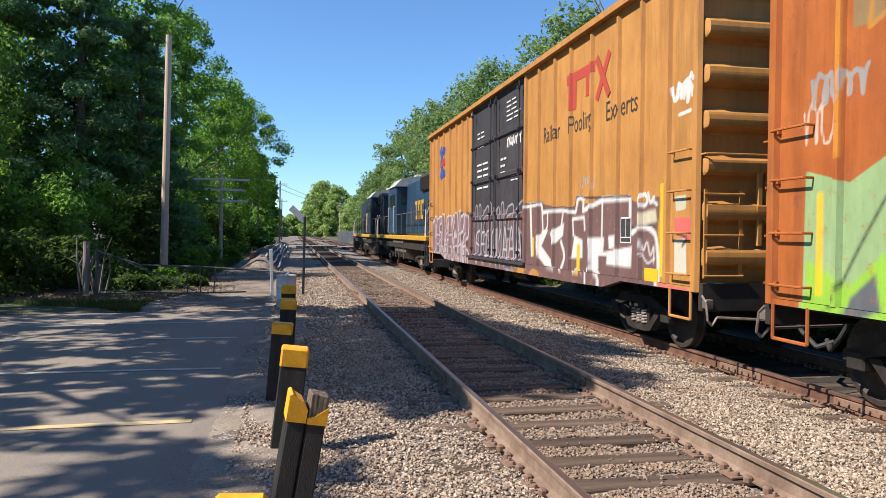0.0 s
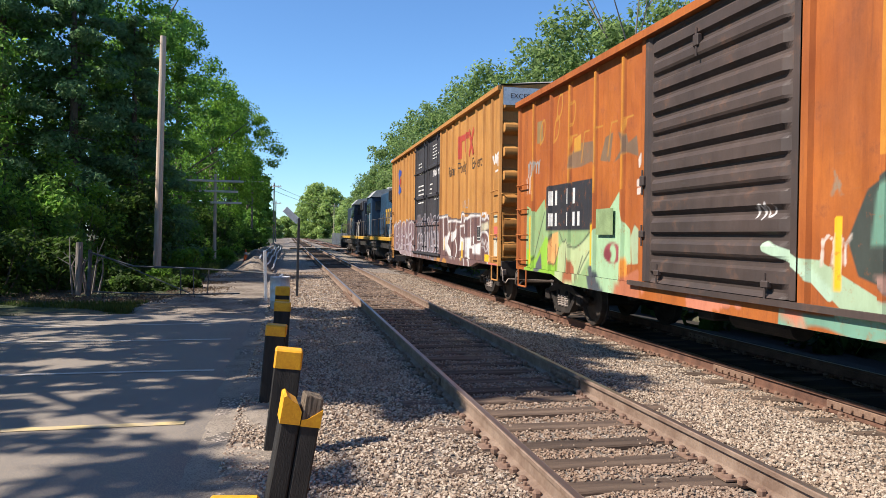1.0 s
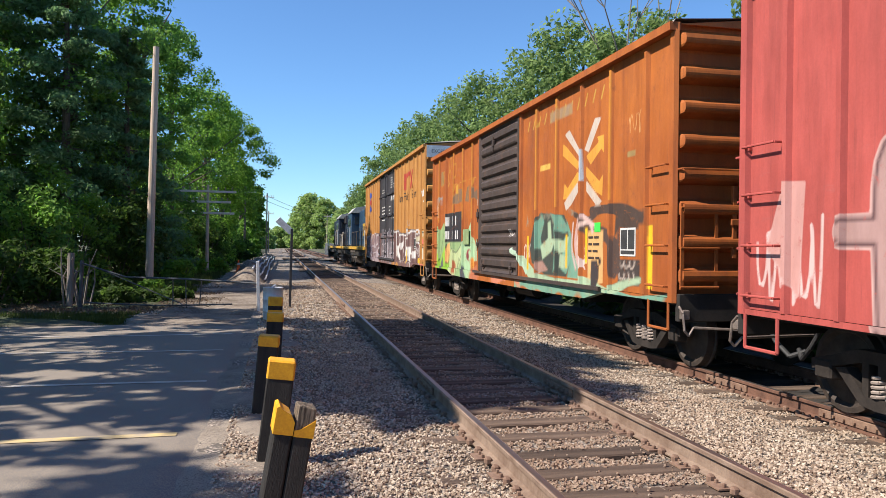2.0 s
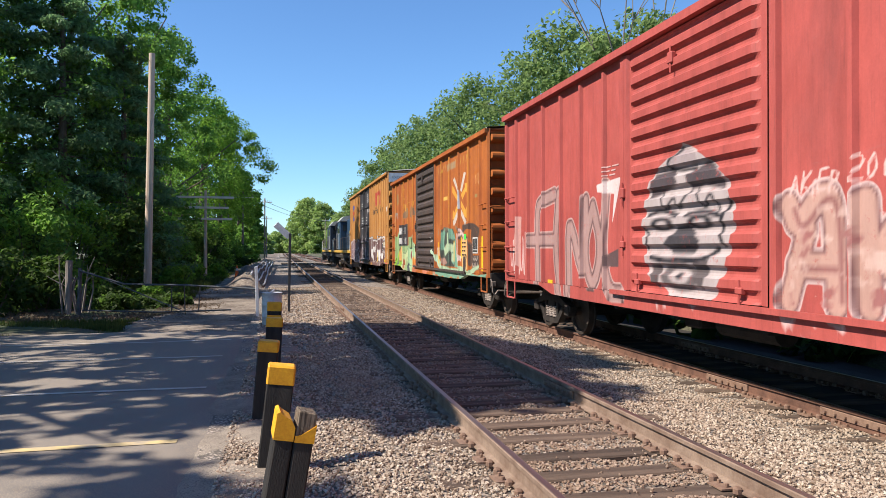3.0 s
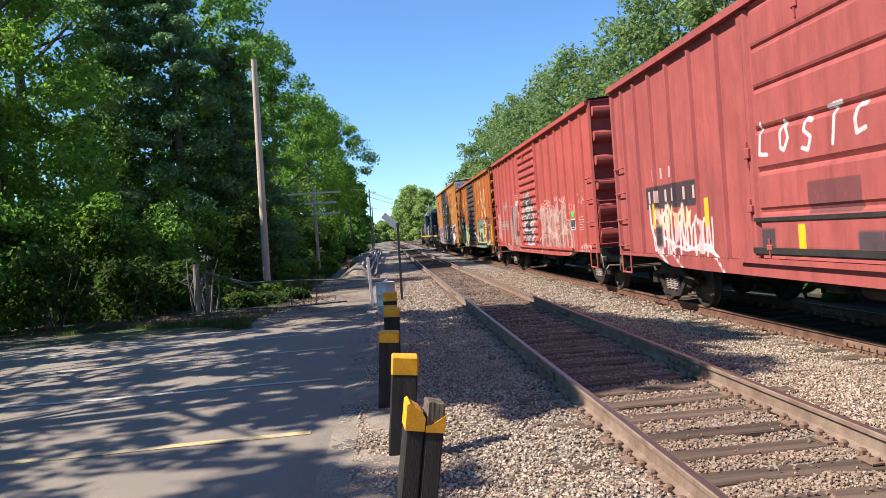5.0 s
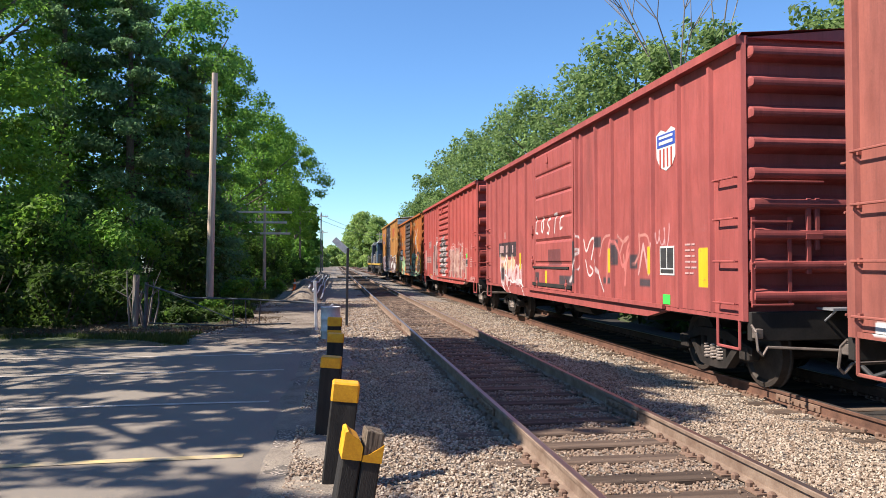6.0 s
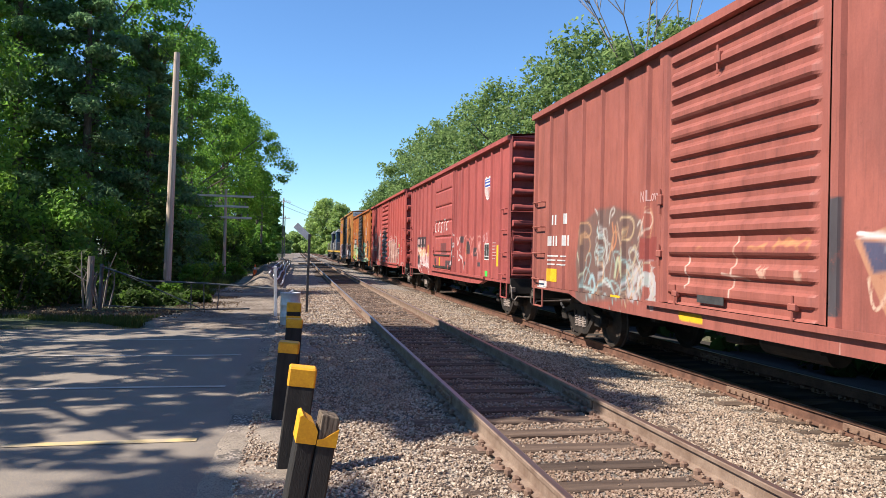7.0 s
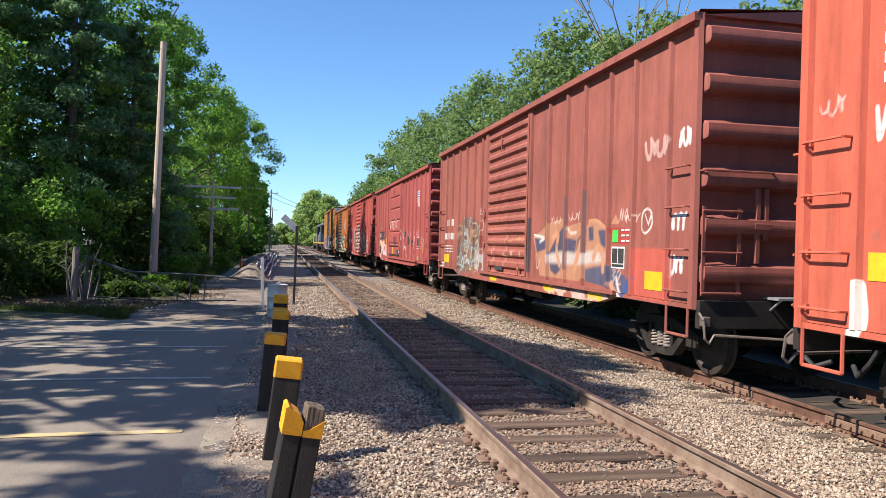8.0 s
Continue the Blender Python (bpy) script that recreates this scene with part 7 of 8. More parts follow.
timber_post(-0.17, 2.6, 0.085, 0.848, 3.0, 0, [(0.71, 0.848)])
timber_post(0.0, 4.3, 0.11, 0.86, 9.5, 4, [(0.70, 0.86)], True)
timber_post(-0.03, 6.05, 0.105, 0.85, 6.5, 0, [(0.69, 0.85)])
timber_post(-0.13, 7.75, 0.10, 0.84, 5.0, -3, [(0.72, 0.84)])
timber_post(-0.06, 9.6, 0.10, 0.90, 3.0, 0, [(0.78, 0.90)])
timber_post(-0.06, 11.3, 0.10, 0.98, 2.0, 3, [(0.72, 0.80), (0.84, 0.98)])

# ---------------------------------------------------------------- poles
mat_pole = two_tone("weathered pole wood", (0.40, 0.30, 0.22), (0.54, 0.45, 0.36), 2, 30, 0.85, bump=0.6, dist=0.006, stretch=(6, 6, 0.4))
mat_pole_dark = two_tone("old grey pole wood", (0.16, 0.13, 0.11), (0.24, 0.20, 0.17), 2, 30, 0.85, bump=0.6, dist=0.006, stretch=(6, 6, 0.4))


# silvered wood, lightened further so the sun on the arms is in its colour
mat_arm = two_tone("silvered crossarm wood", (0.50, 0.46, 0.41), (0.62, 0.58, 0.52), 3, 30, 0.85, stretch=(0.5, 6, 6))


def pole(x, y, top, r, lean, material, name, label, arms=()):
    p = thing(name, pose(x, y, -0.3, 0, lean, 0), label, "utility pole")
    bm = bmesh.new()
    rod(bm, (0, 0, -0.6), (0, 0, top + 0.3), r, 14, r * 0.72)
    part("shaft", bm, material, p)
    for z, w, dy in arms:
        bm = bmesh.new()
        box(bm, -w / 2, w / 2, -r - 0.1, -r, z - 0.06 + 0.3, z + 0.06 + 0.3, 0.01)
        arm = part("crossarm", bm, mat_arm, p)
        for i in range(8):
            xx = (i - 3.5) * w / 8.2
            bm = bmesh.new()
            rod(bm, (xx, -r - 0.05, z + 0.36), (xx, -r - 0.05, z + 0.48), 0.02, 6)
            rod(bm, (xx, -r - 0.05, z + 0.46), (xx, -r - 0.05, z + 0.56), 0.045, 8, 0.03)
            part("insulator", bm, mat_pole_dark, arm)
    return p


pole(-5.35, 33, 9.75, 0.17, 1.2, mat_pole, "utility_pole", "bare weathered wooden utility pole among the trees")
pole(-4.15, 45, 4.95, 0.11, 0.3, mat_pole, "telegraph_pole", "old telegraph pole with three wooden crossarms", [(4.55, 3.2, 0), (3.95, 2.6, 0), (3.3, 3.0, 0)])

# ---------------------------------------------------------------- trees
mat_bark = two_tone("bark", (0.085, 0.065, 0.05), (0.15, 0.12, 0.095), 5, 40, 0.95, bump=1.0, dist=0.02, stretch=(3, 3, 0.6))


def leaf_mat(name, dark, light):
    m = Mat(name, 0.55, 0, 0.3)
    isl = m.t.nodes.new("ShaderNodeNewGeometry").outputs["Random Per Island"]
    c = m.ramp(isl, (0.0, dark), (0.6, light), (1.0, tuple(1.25 * k for k in light)))
    broad = m.noise(0.5, 3)
    c = m.mix(m.mask(broad, 0.35, 0.7), c, dark)
    m.colour(c)
    tr = m.node("ShaderNodeBsdfTranslucent")
    m.link(c, tr.inputs["Color"])
    mx = m.node("ShaderNodeMixShader", Fac=0.64)
    m.link(m.b.outputs[0], mx.inputs[1])
    m.link(tr.outputs[0], mx.inputs[2])
    m.link(mx.outputs[0], m.t.nodes["Material Output"].inputs["Surface"])
    return m.m


mat_leaf = leaf_mat("broad green leaves", (0.10, 0.20, 0.036), (0.24, 0.45, 0.075))
mat_leaf_light = leaf_mat("fresh green leaves", (0.12, 0.23, 0.028), (0.26, 0.46, 0.06))
mat_needle = leaf_mat("dark pine needles", (0.11, 0.20, 0.09), (0.24, 0.41, 0.17))
mat_far_leaf = leaf_mat("oak leaves", (0.13, 0.20, 0.062), (0.27, 0.385, 0.125))
# darker leaf copy: the shade on the undergrowth is in its colour
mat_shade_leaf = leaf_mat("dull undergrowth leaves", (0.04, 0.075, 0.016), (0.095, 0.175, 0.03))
# distance haze is mixed into this leaf colour
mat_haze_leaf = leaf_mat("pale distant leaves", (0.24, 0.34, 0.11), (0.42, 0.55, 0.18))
mat_grass = leaf_mat("grass blades", (0.04, 0.065, 0.015), (0.10, 0.14, 0.035))
mat_dead = two_tone("dead grey wood", (0.15, 0.13, 0.11), (0.25, 0.22, 0.19), 3, 30, 0.9, stretch=(6, 6, 0.6))


def leaves(centres, radii, per, size, seed, flat=0.6, loose=0.0):
    """Diamond leaves in clumps: each clump a shell of small tilted blades."""
    r = np.random.RandomState(seed)
    k = len(centres) * per
    c = np.repeat(np.array(centres), per, 0)
    rad = np.repeat(np.array(radii), per)
    d = r.normal(size=(k, 3))
    d /= np.linalg.norm(d, axis=1)[:, None]
    p = c + d * (rad * (r.uniform(0.45, 1.05, k) + loose * np.abs(r.normal(0, 1, k))))[:, None] * np.array([1, 1, flat])
    n = d * 0.7 + r.normal(size=(k, 3)) * 0.6 + np.array([0, 0, 0.5])
    n /= np.linalg.norm(n, axis=1)[:, None]
    a = np.cross(n, r.normal(size=(k, 3)))
    a /= np.linalg.norm(a, axis=1)[:, None]
    b = np.cross(n, a)
    s = (size * r.uniform(0.6, 1.4, k))[:, None]
    v = np.stack([p - a * s, p - b * s * 0.55 + n * s * 0.12, p + a * s, p + b * s * 0.55 + n * s * 0.12], 1).reshape(-1, 3)
    f = np.arange(k * 4).reshape(-1, 4)
    return v, f


def broad_tree(x, y, h, spread, seed, material=None, clumps=60, per=90, size=0.16, low=0.22, base=-0.3, tuft=(0.15, 0.29), boughs=0, name="tree", label="leafy green deciduous tree beside the railway"):
    r = np.random.RandomState(seed)
    t = thing(name, pose(x, y, base), label, "tree")
    bm = bmesh.new()
    tops = []
    lean = r.uniform(-0.04, 0.04, 2) * h
    fork = Vector((lean[0] * 0.5, lean[1] * 0.5, h * 0.42))
    rod(bm, (0, 0, -0.4), fork, 0.022 * h, 10, 0.014 * h)
    rod(bm, fork, (lean[0], lean[1], h * 0.86), 0.014 * h, 8, 0.004 * h)
    for i in range(9):
        a, z = i * 2.4 + r.uniform(0, 1), h * r.uniform(0.3, 0.7)
        s = spread * r.uniform(0.55, 0.9)
        tip = Vector((s * math.cos(a), s * math.sin(a), z + h * r.uniform(0.08, 0.2)))
        rod(bm, (lean[0] * z / h, lean[1] * z / h, z), tip, 0.006 * h, 6, 0.0015 * h)
        tops.append(tip)
    part("trunk", bm, mat_bark, t)
    cs, rs = [], []

    def reach(k):
        return spread * (0.55 + 0.45 * math.sin(math.pi * min(1, (k * 0.85 + 0.22)))) * (1.0 if k < 0.6 else math.sqrt(max(0.05, 1 - ((k - 0.6) / 0.42) ** 2)))

    # crowns in masses: each bough a dome of small clumps, dark hollows between them, and a filled heart
    for i in range(clumps if boughs else 0):
        j = i % (boughs + 6)
        if j >= boughs:
            k, a = r.uniform(0.05, 0.85), r.uniform(0, 6.283)
            q = reach(k) * r.uniform(0.1, 0.6)
            cs.append((lean[0] * k + q * math.cos(a), lean[1] * k + q * math.sin(a), h * (low + (0.97 - low) * k)))
            rs.append(spread * r.uniform(0.18, 0.28))
            continue
        one = np.random.RandomState(seed * 100 + j)
        k = (j + one.uniform(0.2, 0.8)) / boughs
        a, q, w = j * 2.39996 + one.uniform(-0.3, 0.3), reach(k) * one.uniform(0.5, 0.95), spread * one.uniform(0.28, 0.46)
        d, b = math.sqrt(r.uniform(0, 1)), r.uniform(0, 6.283)
        cs.append((lean[0] * k + q * math.cos(a) + w * d * math.cos(b), lean[1] * k + q * math.sin(a) + w * d * math.sin(b), h * (low + (0.95 - low) * k) + w * (0.75 * math.sqrt(1 - d * d) - 0.3)))
        rs.append(spread * r.uniform(0.10, 0.22))
    for i in range(0 if boughs else clumps):
        k = (i + 0.5) / clumps
        z = h * (low + (0.97 - low) * k)
        w = reach(k)
        a = i * 2.39996 + r.uniform(-0.4, 0.4)
        q = w * math.sqrt(r.uniform(0.25, 1.0))
        cs.append((lean[0] * k + q * math.cos(a), lean[1] * k + q * math.sin(a), z + r.uniform(-0.04, 0.04) * h))
        rs.append(spread * r.uniform(*tuft))
    v, f = leaves(cs, rs, per, size, seed + 1, 0.75, 0.22 if boughs else 0.0)
    raw("crown", v, f, material or mat_leaf, t)
    return t


def pine_tree(x, y, h, spread, seed, per=70, base=-0.3):
    r = np.random.RandomState(seed)
    t = thing("pine_tree", pose(x, y, base), "dark green pine tree with drooping boughs", "tree")
    bm = bmesh.new()
    rod(bm, (0, 0, -0.4), (0, 0, h * 0.97), 0.02 * h, 10, 0.003 * h)
    cs, rs = [], []
    for i in range(46):
        k = (i + 0.5) / 46
        z, a = h * (0.08 + 0.9 * k), i * 2.4
        s = spread * (1 - k) ** 0.7 * r.uniform(0.7, 1.1) + 0.3
        rod(bm, (0, 0, z), (s * math.cos(a), s * math.sin(a), z - 0.05 * s), 0.04, 5, 0.012)
        for q in (0.45, 0.75, 1.0):
            cs.append((s * q * math.cos(a), s * q * math.sin(a), z - 0.1 * s * q + r.uniform(-0.2, 0.2)))
            rs.append(spread * 0.24 * (1.1 - 0.5 * k))
    part("trunk", bm, mat_bark, t)
    v, f = leaves(cs, rs, per, 0.11, seed, 0.5)
    raw("crown", v, f, mat_needle, t)
    return t


def bush(x, y, w, h, seed, material=None, per=80, size=0.11, base=-0.35):
    r = np.random.RandomState(seed)
    t = thing("bush", pose(x, y, base), "dense green undergrowth bush at the edge of the woods", "bush", "undergrowth along the woods")
    bm = bmesh.new()
    for i in range(6):
        a = i * 1.05 + r.uniform(0, 0.5)
        rod(bm, (0.1 * math.cos(a), 0.1 * math.sin(a), 0), (w * 0.6 * math.cos(a), w * 0.6 * math.sin(a), h * r.uniform(0.5, 0.85)), 0.03, 5, 0.008)
    part("stem", bm, mat_bark, t)
    n = 26
    cs = []
    for i in range(n):
        k = r.uniform(0.02, 0.95)
        a, q = r.uniform(0, 6.283), w * math.sqrt(r.uniform(0, 1)) * (1 - 0.55 * k)
        cs.append((q * math.cos(a), q * math.sin(a), h * k))
    v, f = leaves(cs, r.uniform(0.22, 0.42, n) * w, per, size, seed, 0.8)
    raw("foliage", v, f, material or mat_leaf, t)
    return t


# woods beside the line
for i, (x, y, h, s, mt) in enumerate(((-10.5, 40.8, 19, 4.4, 0), (-13.6, 41, 20, 5.0, 0), (-16.5, 37, 20, 5, 0), (-7.9, 57, 17.8, 3.9, 0), (-7.2, 71, 16.3, 4.3, 1), (-6.2, 80, 16.2, 4.3, 1), (-11.5, 62, 11, 4, 0),
                                      (-8.5, 46.5, 18.3, 3.4, 0), (-12, 76, 10, 4, 0), (-14, 28.4, 16, 3.6, 1), (-17.5, 29.5, 17, 4.4, 1), (-16, 24.5, 12, 3.4, 1))):
    broad_tree(x, y, h, s, 20 + i, (mat_leaf, mat_leaf_light)[mt], 240 if mt and x > -7 else 150, 125, 0.12, 0.34 if mt and x > -7 else 0.10, boughs=44)
for i, (x, y, h, s) in enumerate(((-9.8, 37.6, 15.5, 3.6), (-12.8, 37.6, 17, 4.0), (-7.6, 40, 13.0, 2.8))):
    pine_tree(x, y, h, s, 61 + i, 150)
r = np.random.RandomState(7)
for i in range(44):
    k = i / 43
    x = np.interp(k, [0, 0.35, 0.5, 1], [-15.5, -7.5, -6.8, -4.6]) + r.uniform(-1.6, 0.5)
    y = np.interp(k, [0, 0.35, 0.5, 1], [22.5, 27, 34, 78]) + r.uniform(-1.0, 2.0)
    x -= 1.6 if 25 < y < 33 else 0.0
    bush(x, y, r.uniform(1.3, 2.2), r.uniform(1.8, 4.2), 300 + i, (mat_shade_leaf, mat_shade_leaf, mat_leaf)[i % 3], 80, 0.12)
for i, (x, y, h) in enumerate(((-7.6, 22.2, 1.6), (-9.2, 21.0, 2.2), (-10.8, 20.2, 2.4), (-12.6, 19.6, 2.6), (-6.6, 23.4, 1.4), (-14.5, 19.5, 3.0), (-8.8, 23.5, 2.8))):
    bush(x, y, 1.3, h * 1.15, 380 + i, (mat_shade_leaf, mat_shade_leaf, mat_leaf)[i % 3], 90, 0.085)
for i, (x, y) in enumerate(((-4.6, 36.5), (-4.9, 39), (-4.4, 41.5), (-3.7, 47))):
    bush(x, y, 1.0, 0.95, 360 + i, mat_leaf_light, 70, 0.09)
for i, (x, y, w, h) in enumerate(((-7.4, 25.5, 1.7, 3.6), (-9.4, 24.4, 1.9, 4.6), (-11.4, 23.4, 1.9, 4.2), (-13.4, 22.6, 2.0, 5.2), (-8.2, 28.5, 1.4, 3.0), (-10.2, 26.8, 2.2, 6.0), (-12.9, 25.6, 2.2, 6.4), (-7.9, 31.0, 1.8, 4.6))):
    bush(x, y, w, h, 420 + i, (mat_leaf, mat_leaf_light)[i % 2], 150, 0.085)
# trees over the parking lot and across the shaded stretch of track
for i, (x, y, h, s, n, per, low) in enumerate(((-8.8, 11.6, 14.0, 3.1, 110, 110, 0.66), (-9.0, 9.1, 13.5, 2.4, 70, 100, 0.70), (-9.2, 14.4, 14.0, 2.8, 80, 110, 0.66),
                                               (-13.9, 12.0, 13, 3.9, 74, 50, 0.36), (-11.9, 4.9, 13.0, 2.9, 84, 50, 0.42), (-12.8, 8.3, 12.5, 2.4, 46, 50, 0.4), (-14.2, 16.4, 12, 3.4, 70, 50, 0.34), (-14.2, 20.2, 12.5, 2.8, 70, 50, 0.4))):
    broad_tree(x, y - 1.2, h, s, 400 + i, mat_leaf, int(n * 0.88), per * 2 // 3, 0.19 if i < 3 else 0.15, low, tuft=(0.15, 0.29) if i < 3 else (0.09, 0.2))

broad_tree(-12.0, 18.0, 12.0, 2.6, 480, mat_leaf, 44, 80, 0.16, 0.5)

# trees behind the train
for i, (x, y, h, s) in enumerate(((20, 38, 14.5, 5), (19.5, 46, 16.5, 5.2), (19.5, 55, 16.8, 5.4), (18, 64, 17, 5.4), (17.3, 74, 17.2, 5.4), (16.4, 84, 17.2, 5.4), (15.8, 95, 17, 5.2), (15.8, 107, 16.5, 4.8), (24, 50, 17, 6), (15.5, 122, 13.5, 4.5), (15.5, 140, 13, 4.5), (16, 160, 13, 4.5), (25, 34, 15, 5))):
    broad_tree(x, y, h, s, 40 + i, mat_far_leaf, 170, 85, 0.175, 0.1, boughs=44, label="tall green oak behind the railway")
# bush rows added behind the train to block sky light beneath it
r = np.random.RandomState(9)
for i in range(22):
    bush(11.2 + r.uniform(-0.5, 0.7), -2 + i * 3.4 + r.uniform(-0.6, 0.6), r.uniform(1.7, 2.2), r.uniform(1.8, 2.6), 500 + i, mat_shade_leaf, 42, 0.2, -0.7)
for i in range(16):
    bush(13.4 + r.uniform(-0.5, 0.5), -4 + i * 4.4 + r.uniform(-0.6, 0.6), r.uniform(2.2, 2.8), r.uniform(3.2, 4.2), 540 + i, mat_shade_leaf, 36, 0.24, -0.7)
# bare tree
bare = thing("bare_tree", pose(18.3, 37, -0.3), "leafless grey tree with fine branches", "tree")
bm = bmesh.new()


def branch(bm, a, d, length, r, depth, rnd):
    b = a + d * length
    rod(bm, a, b, r, 6, r * 0.62)
    if depth:
        for _ in range(3):
            e = (d + Vector((rnd.uniform(-0.55, 0.55), rnd.uniform(-0.55, 0.55), rnd.uniform(-0.1, 0.45)))).normalized()
            branch(bm, b, e, length * rnd.uniform(0.6, 0.85), r * 0.6, depth - 1, rnd)


branch(bm, Vector((0, 0, -0.3)), Vector((0, 0, 1)), 7.0, 0.13, 5, random.Random(4))
part("trunk", bm, mat_dead, bare)
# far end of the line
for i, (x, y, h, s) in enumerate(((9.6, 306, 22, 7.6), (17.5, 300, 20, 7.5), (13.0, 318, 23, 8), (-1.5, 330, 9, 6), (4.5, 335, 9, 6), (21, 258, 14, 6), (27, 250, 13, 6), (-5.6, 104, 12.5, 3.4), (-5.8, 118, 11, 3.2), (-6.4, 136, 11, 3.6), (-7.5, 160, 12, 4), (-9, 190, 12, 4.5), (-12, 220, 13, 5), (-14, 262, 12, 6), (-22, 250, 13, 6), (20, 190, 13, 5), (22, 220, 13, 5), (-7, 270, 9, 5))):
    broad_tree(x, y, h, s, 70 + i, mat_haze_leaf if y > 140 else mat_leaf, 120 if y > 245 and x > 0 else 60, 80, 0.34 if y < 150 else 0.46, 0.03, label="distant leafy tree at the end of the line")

# ---------------------------------------------------------------- grass and litter at the edge of the woods
def blades(name, count, area, lo, hi, seed, material, wide=0.012):
    r = np.random.RandomState(seed)
    x0, x1, y0, y1 = area
    x, y = r.uniform(x0, x1, count), r.uniform(y0, y1, count)
    keep = wave(x, y, seed, 3, 0.12) > -0.25
    x, y = x[keep], y[keep]
    n = len(x)
    h, a = r.uniform(lo, hi, n), r.uniform(0, 6.283, n)
    b = np.stack([x, y, np.full(n, -0.3)], 1)
    w = np.stack([np.cos(a), np.sin(a), 0 * a], 1) * wide
    tip = b + np.stack([r.normal(0, 0.3, n) * h, r.normal(0, 0.3, n) * h, h + 0.08], 1)
    v = np.stack([b - w, b + w, tip], 1).reshape(-1, 3)
    return tagged(raw(name, v, np.arange(n * 3).reshape(-1, 3), material), "uncut green grass at the edge of the asphalt", "grass", kind="stuff")


blades("grass", 30000, (-14, -3.4, 16.4, 20.0), 0.0, 0.10, 5, mat_grass)
blades("grass", 14000, (-8, -3.0, 24, 50), 0.12, 0.45, 6, mat_grass, 0.02)
blades("grass", 7000, (-4.4, -3.1, 24, 60), 0.05, 0.2, 8, mat_grass, 0.015)
r = np.random.RandomState(31)
cs = [(x, y, -0.2) for x, y in zip(r.uniform(-8, -2.0, 200), np.concatenate([r.uniform(20, 24.5, 110), r.uniform(24, 38, 90)]))]
v, f = leaves(cs, [0.6] * 200, 60, 0.034, 33, 0.08)
mat_litter = leaf_mat("dry leaf litter", (0.09, 0.065, 0.045), (0.24, 0.18, 0.125))
tagged(raw("leaf_litter", v, f, mat_litter), "dry brown leaf litter on the ground", "litter", kind="stuff")

# ---------------------------------------------------------------- gate, posts, sign, cone
mat_tube = two_tone("weathered galvanized tube", (0.05, 0.055, 0.06), (0.10, 0.105, 0.11), 6, 50, 0.65, 0.3, 0.2)
mat_post_white = two_tone("dull white post", (0.55, 0.55, 0.54), (0.42, 0.42, 0.42), 5, 40, 0.7)
mat_cone = two_tone("orange cone plastic", (0.75, 0.12, 0.02), (0.65, 0.10, 0.02), 6, 40, 0.5)

gate = thing("pipe_gate", pose(0, 0, 0), "sagging galvanized pipe gate across the dirt track", "gate")
bm = bmesh.new()
tube(bm, [(-5.15, 21.4, 0.98), (-4.0, 21.2, 0.62), (-2.4, 20.6, 0.60), (-0.55, 19.8, 0.52)], 0.024, 8)
part("top_rail", bm, mat_tube, gate)
bm = bmesh.new()
tube(bm, [(-5.1, 21.5, -0.08), (-3.2, 21.0, -0.13), (-2.2, 20.7, -0.1), (-1.2, 20.3, -0.05)], 0.02, 8)
part("bottom_rail", bm, mat_tube, gate)
for a, b in (((-2.75, 20.8, -0.12), (-2.75, 20.8, 0.6)), ((-2.4, 20.7, -0.1), (-2.42, 20.7, 0.6)), ((-2.05, 20.6, -0.1), (-2.0, 20.6, 0.6)), ((-4.9, 21.4, 0.92), (-2.5, 20.75, -0.08))):
    bm = bmesh.new()
    rod(bm, a, b, 0.015, 8)
    part("gate_bar", bm, mat_tube, gate)
for x, y, h, rr, mt in ((-5.55, 21.8, 1.25, 0.085, mat_dead), (-5.2, 21.5, 1.05, 0.05, mat_tube)):
    p = thing("gate_post", pose(x, y, -0.3, 0, 1.5), "weathered gate post among dead stems", "post", "posts of the gate")
    bm = bmesh.new()
    rod(bm, (0, 0, -0.3), (0, 0, h + 0.3), rr, 10)
    part("shaft", bm, mt, p)
p = thing("gate_post", pose(-0.5, 19.7, -0.3, 0, -1.5), "slim dull white gate post", "post", "posts of the gate")
bm = bmesh.new()
box(bm, -0.04, 0.04, -0.04, 0.04, -0.2, 1.4, 0.008)
part("shaft", bm, mat_post_white, p)
# dead stems round the gate post
dead = thing("dead_shrub", pose(-5.45, 21.9, -0.3), "dead grey shrub stems round the gate post", "shrub")
rnd = random.Random(12)
for i in range(9):
    a = rnd.uniform(0, 6.28)
    q = Vector((rnd.uniform(-0.25, 0.35), rnd.uniform(-0.2, 0.2), 0))
    m1 = q + Vector((0.15 * math.cos(a), 0.1 * math.sin(a), rnd.uniform(0.7, 1.2)))
    m2 = m1 + Vector((rnd.uniform(-0.3, 0.45), rnd.uniform(-0.2, 0.2), rnd.uniform(0.3, 0.75)))
    bm = bmesh.new()
    rod(bm, q, m1, 0.03, 6, 0.02)
    rod(bm, m1, m2, 0.02, 6, 0.008)
    rod(bm, m1, m1 + Vector((rnd.uniform(-0.5, 0.2), 0, rnd.uniform(0.1, 0.3))), 0.014, 5, 0.006)
    part("dead_stem", bm, mat_dead, dead)
mat_drum = two_tone("dull zinc drum", (0.38, 0.40, 0.41), (0.52, 0.53, 0.54), 5, 40, 0.6, 0.3, 0.3)
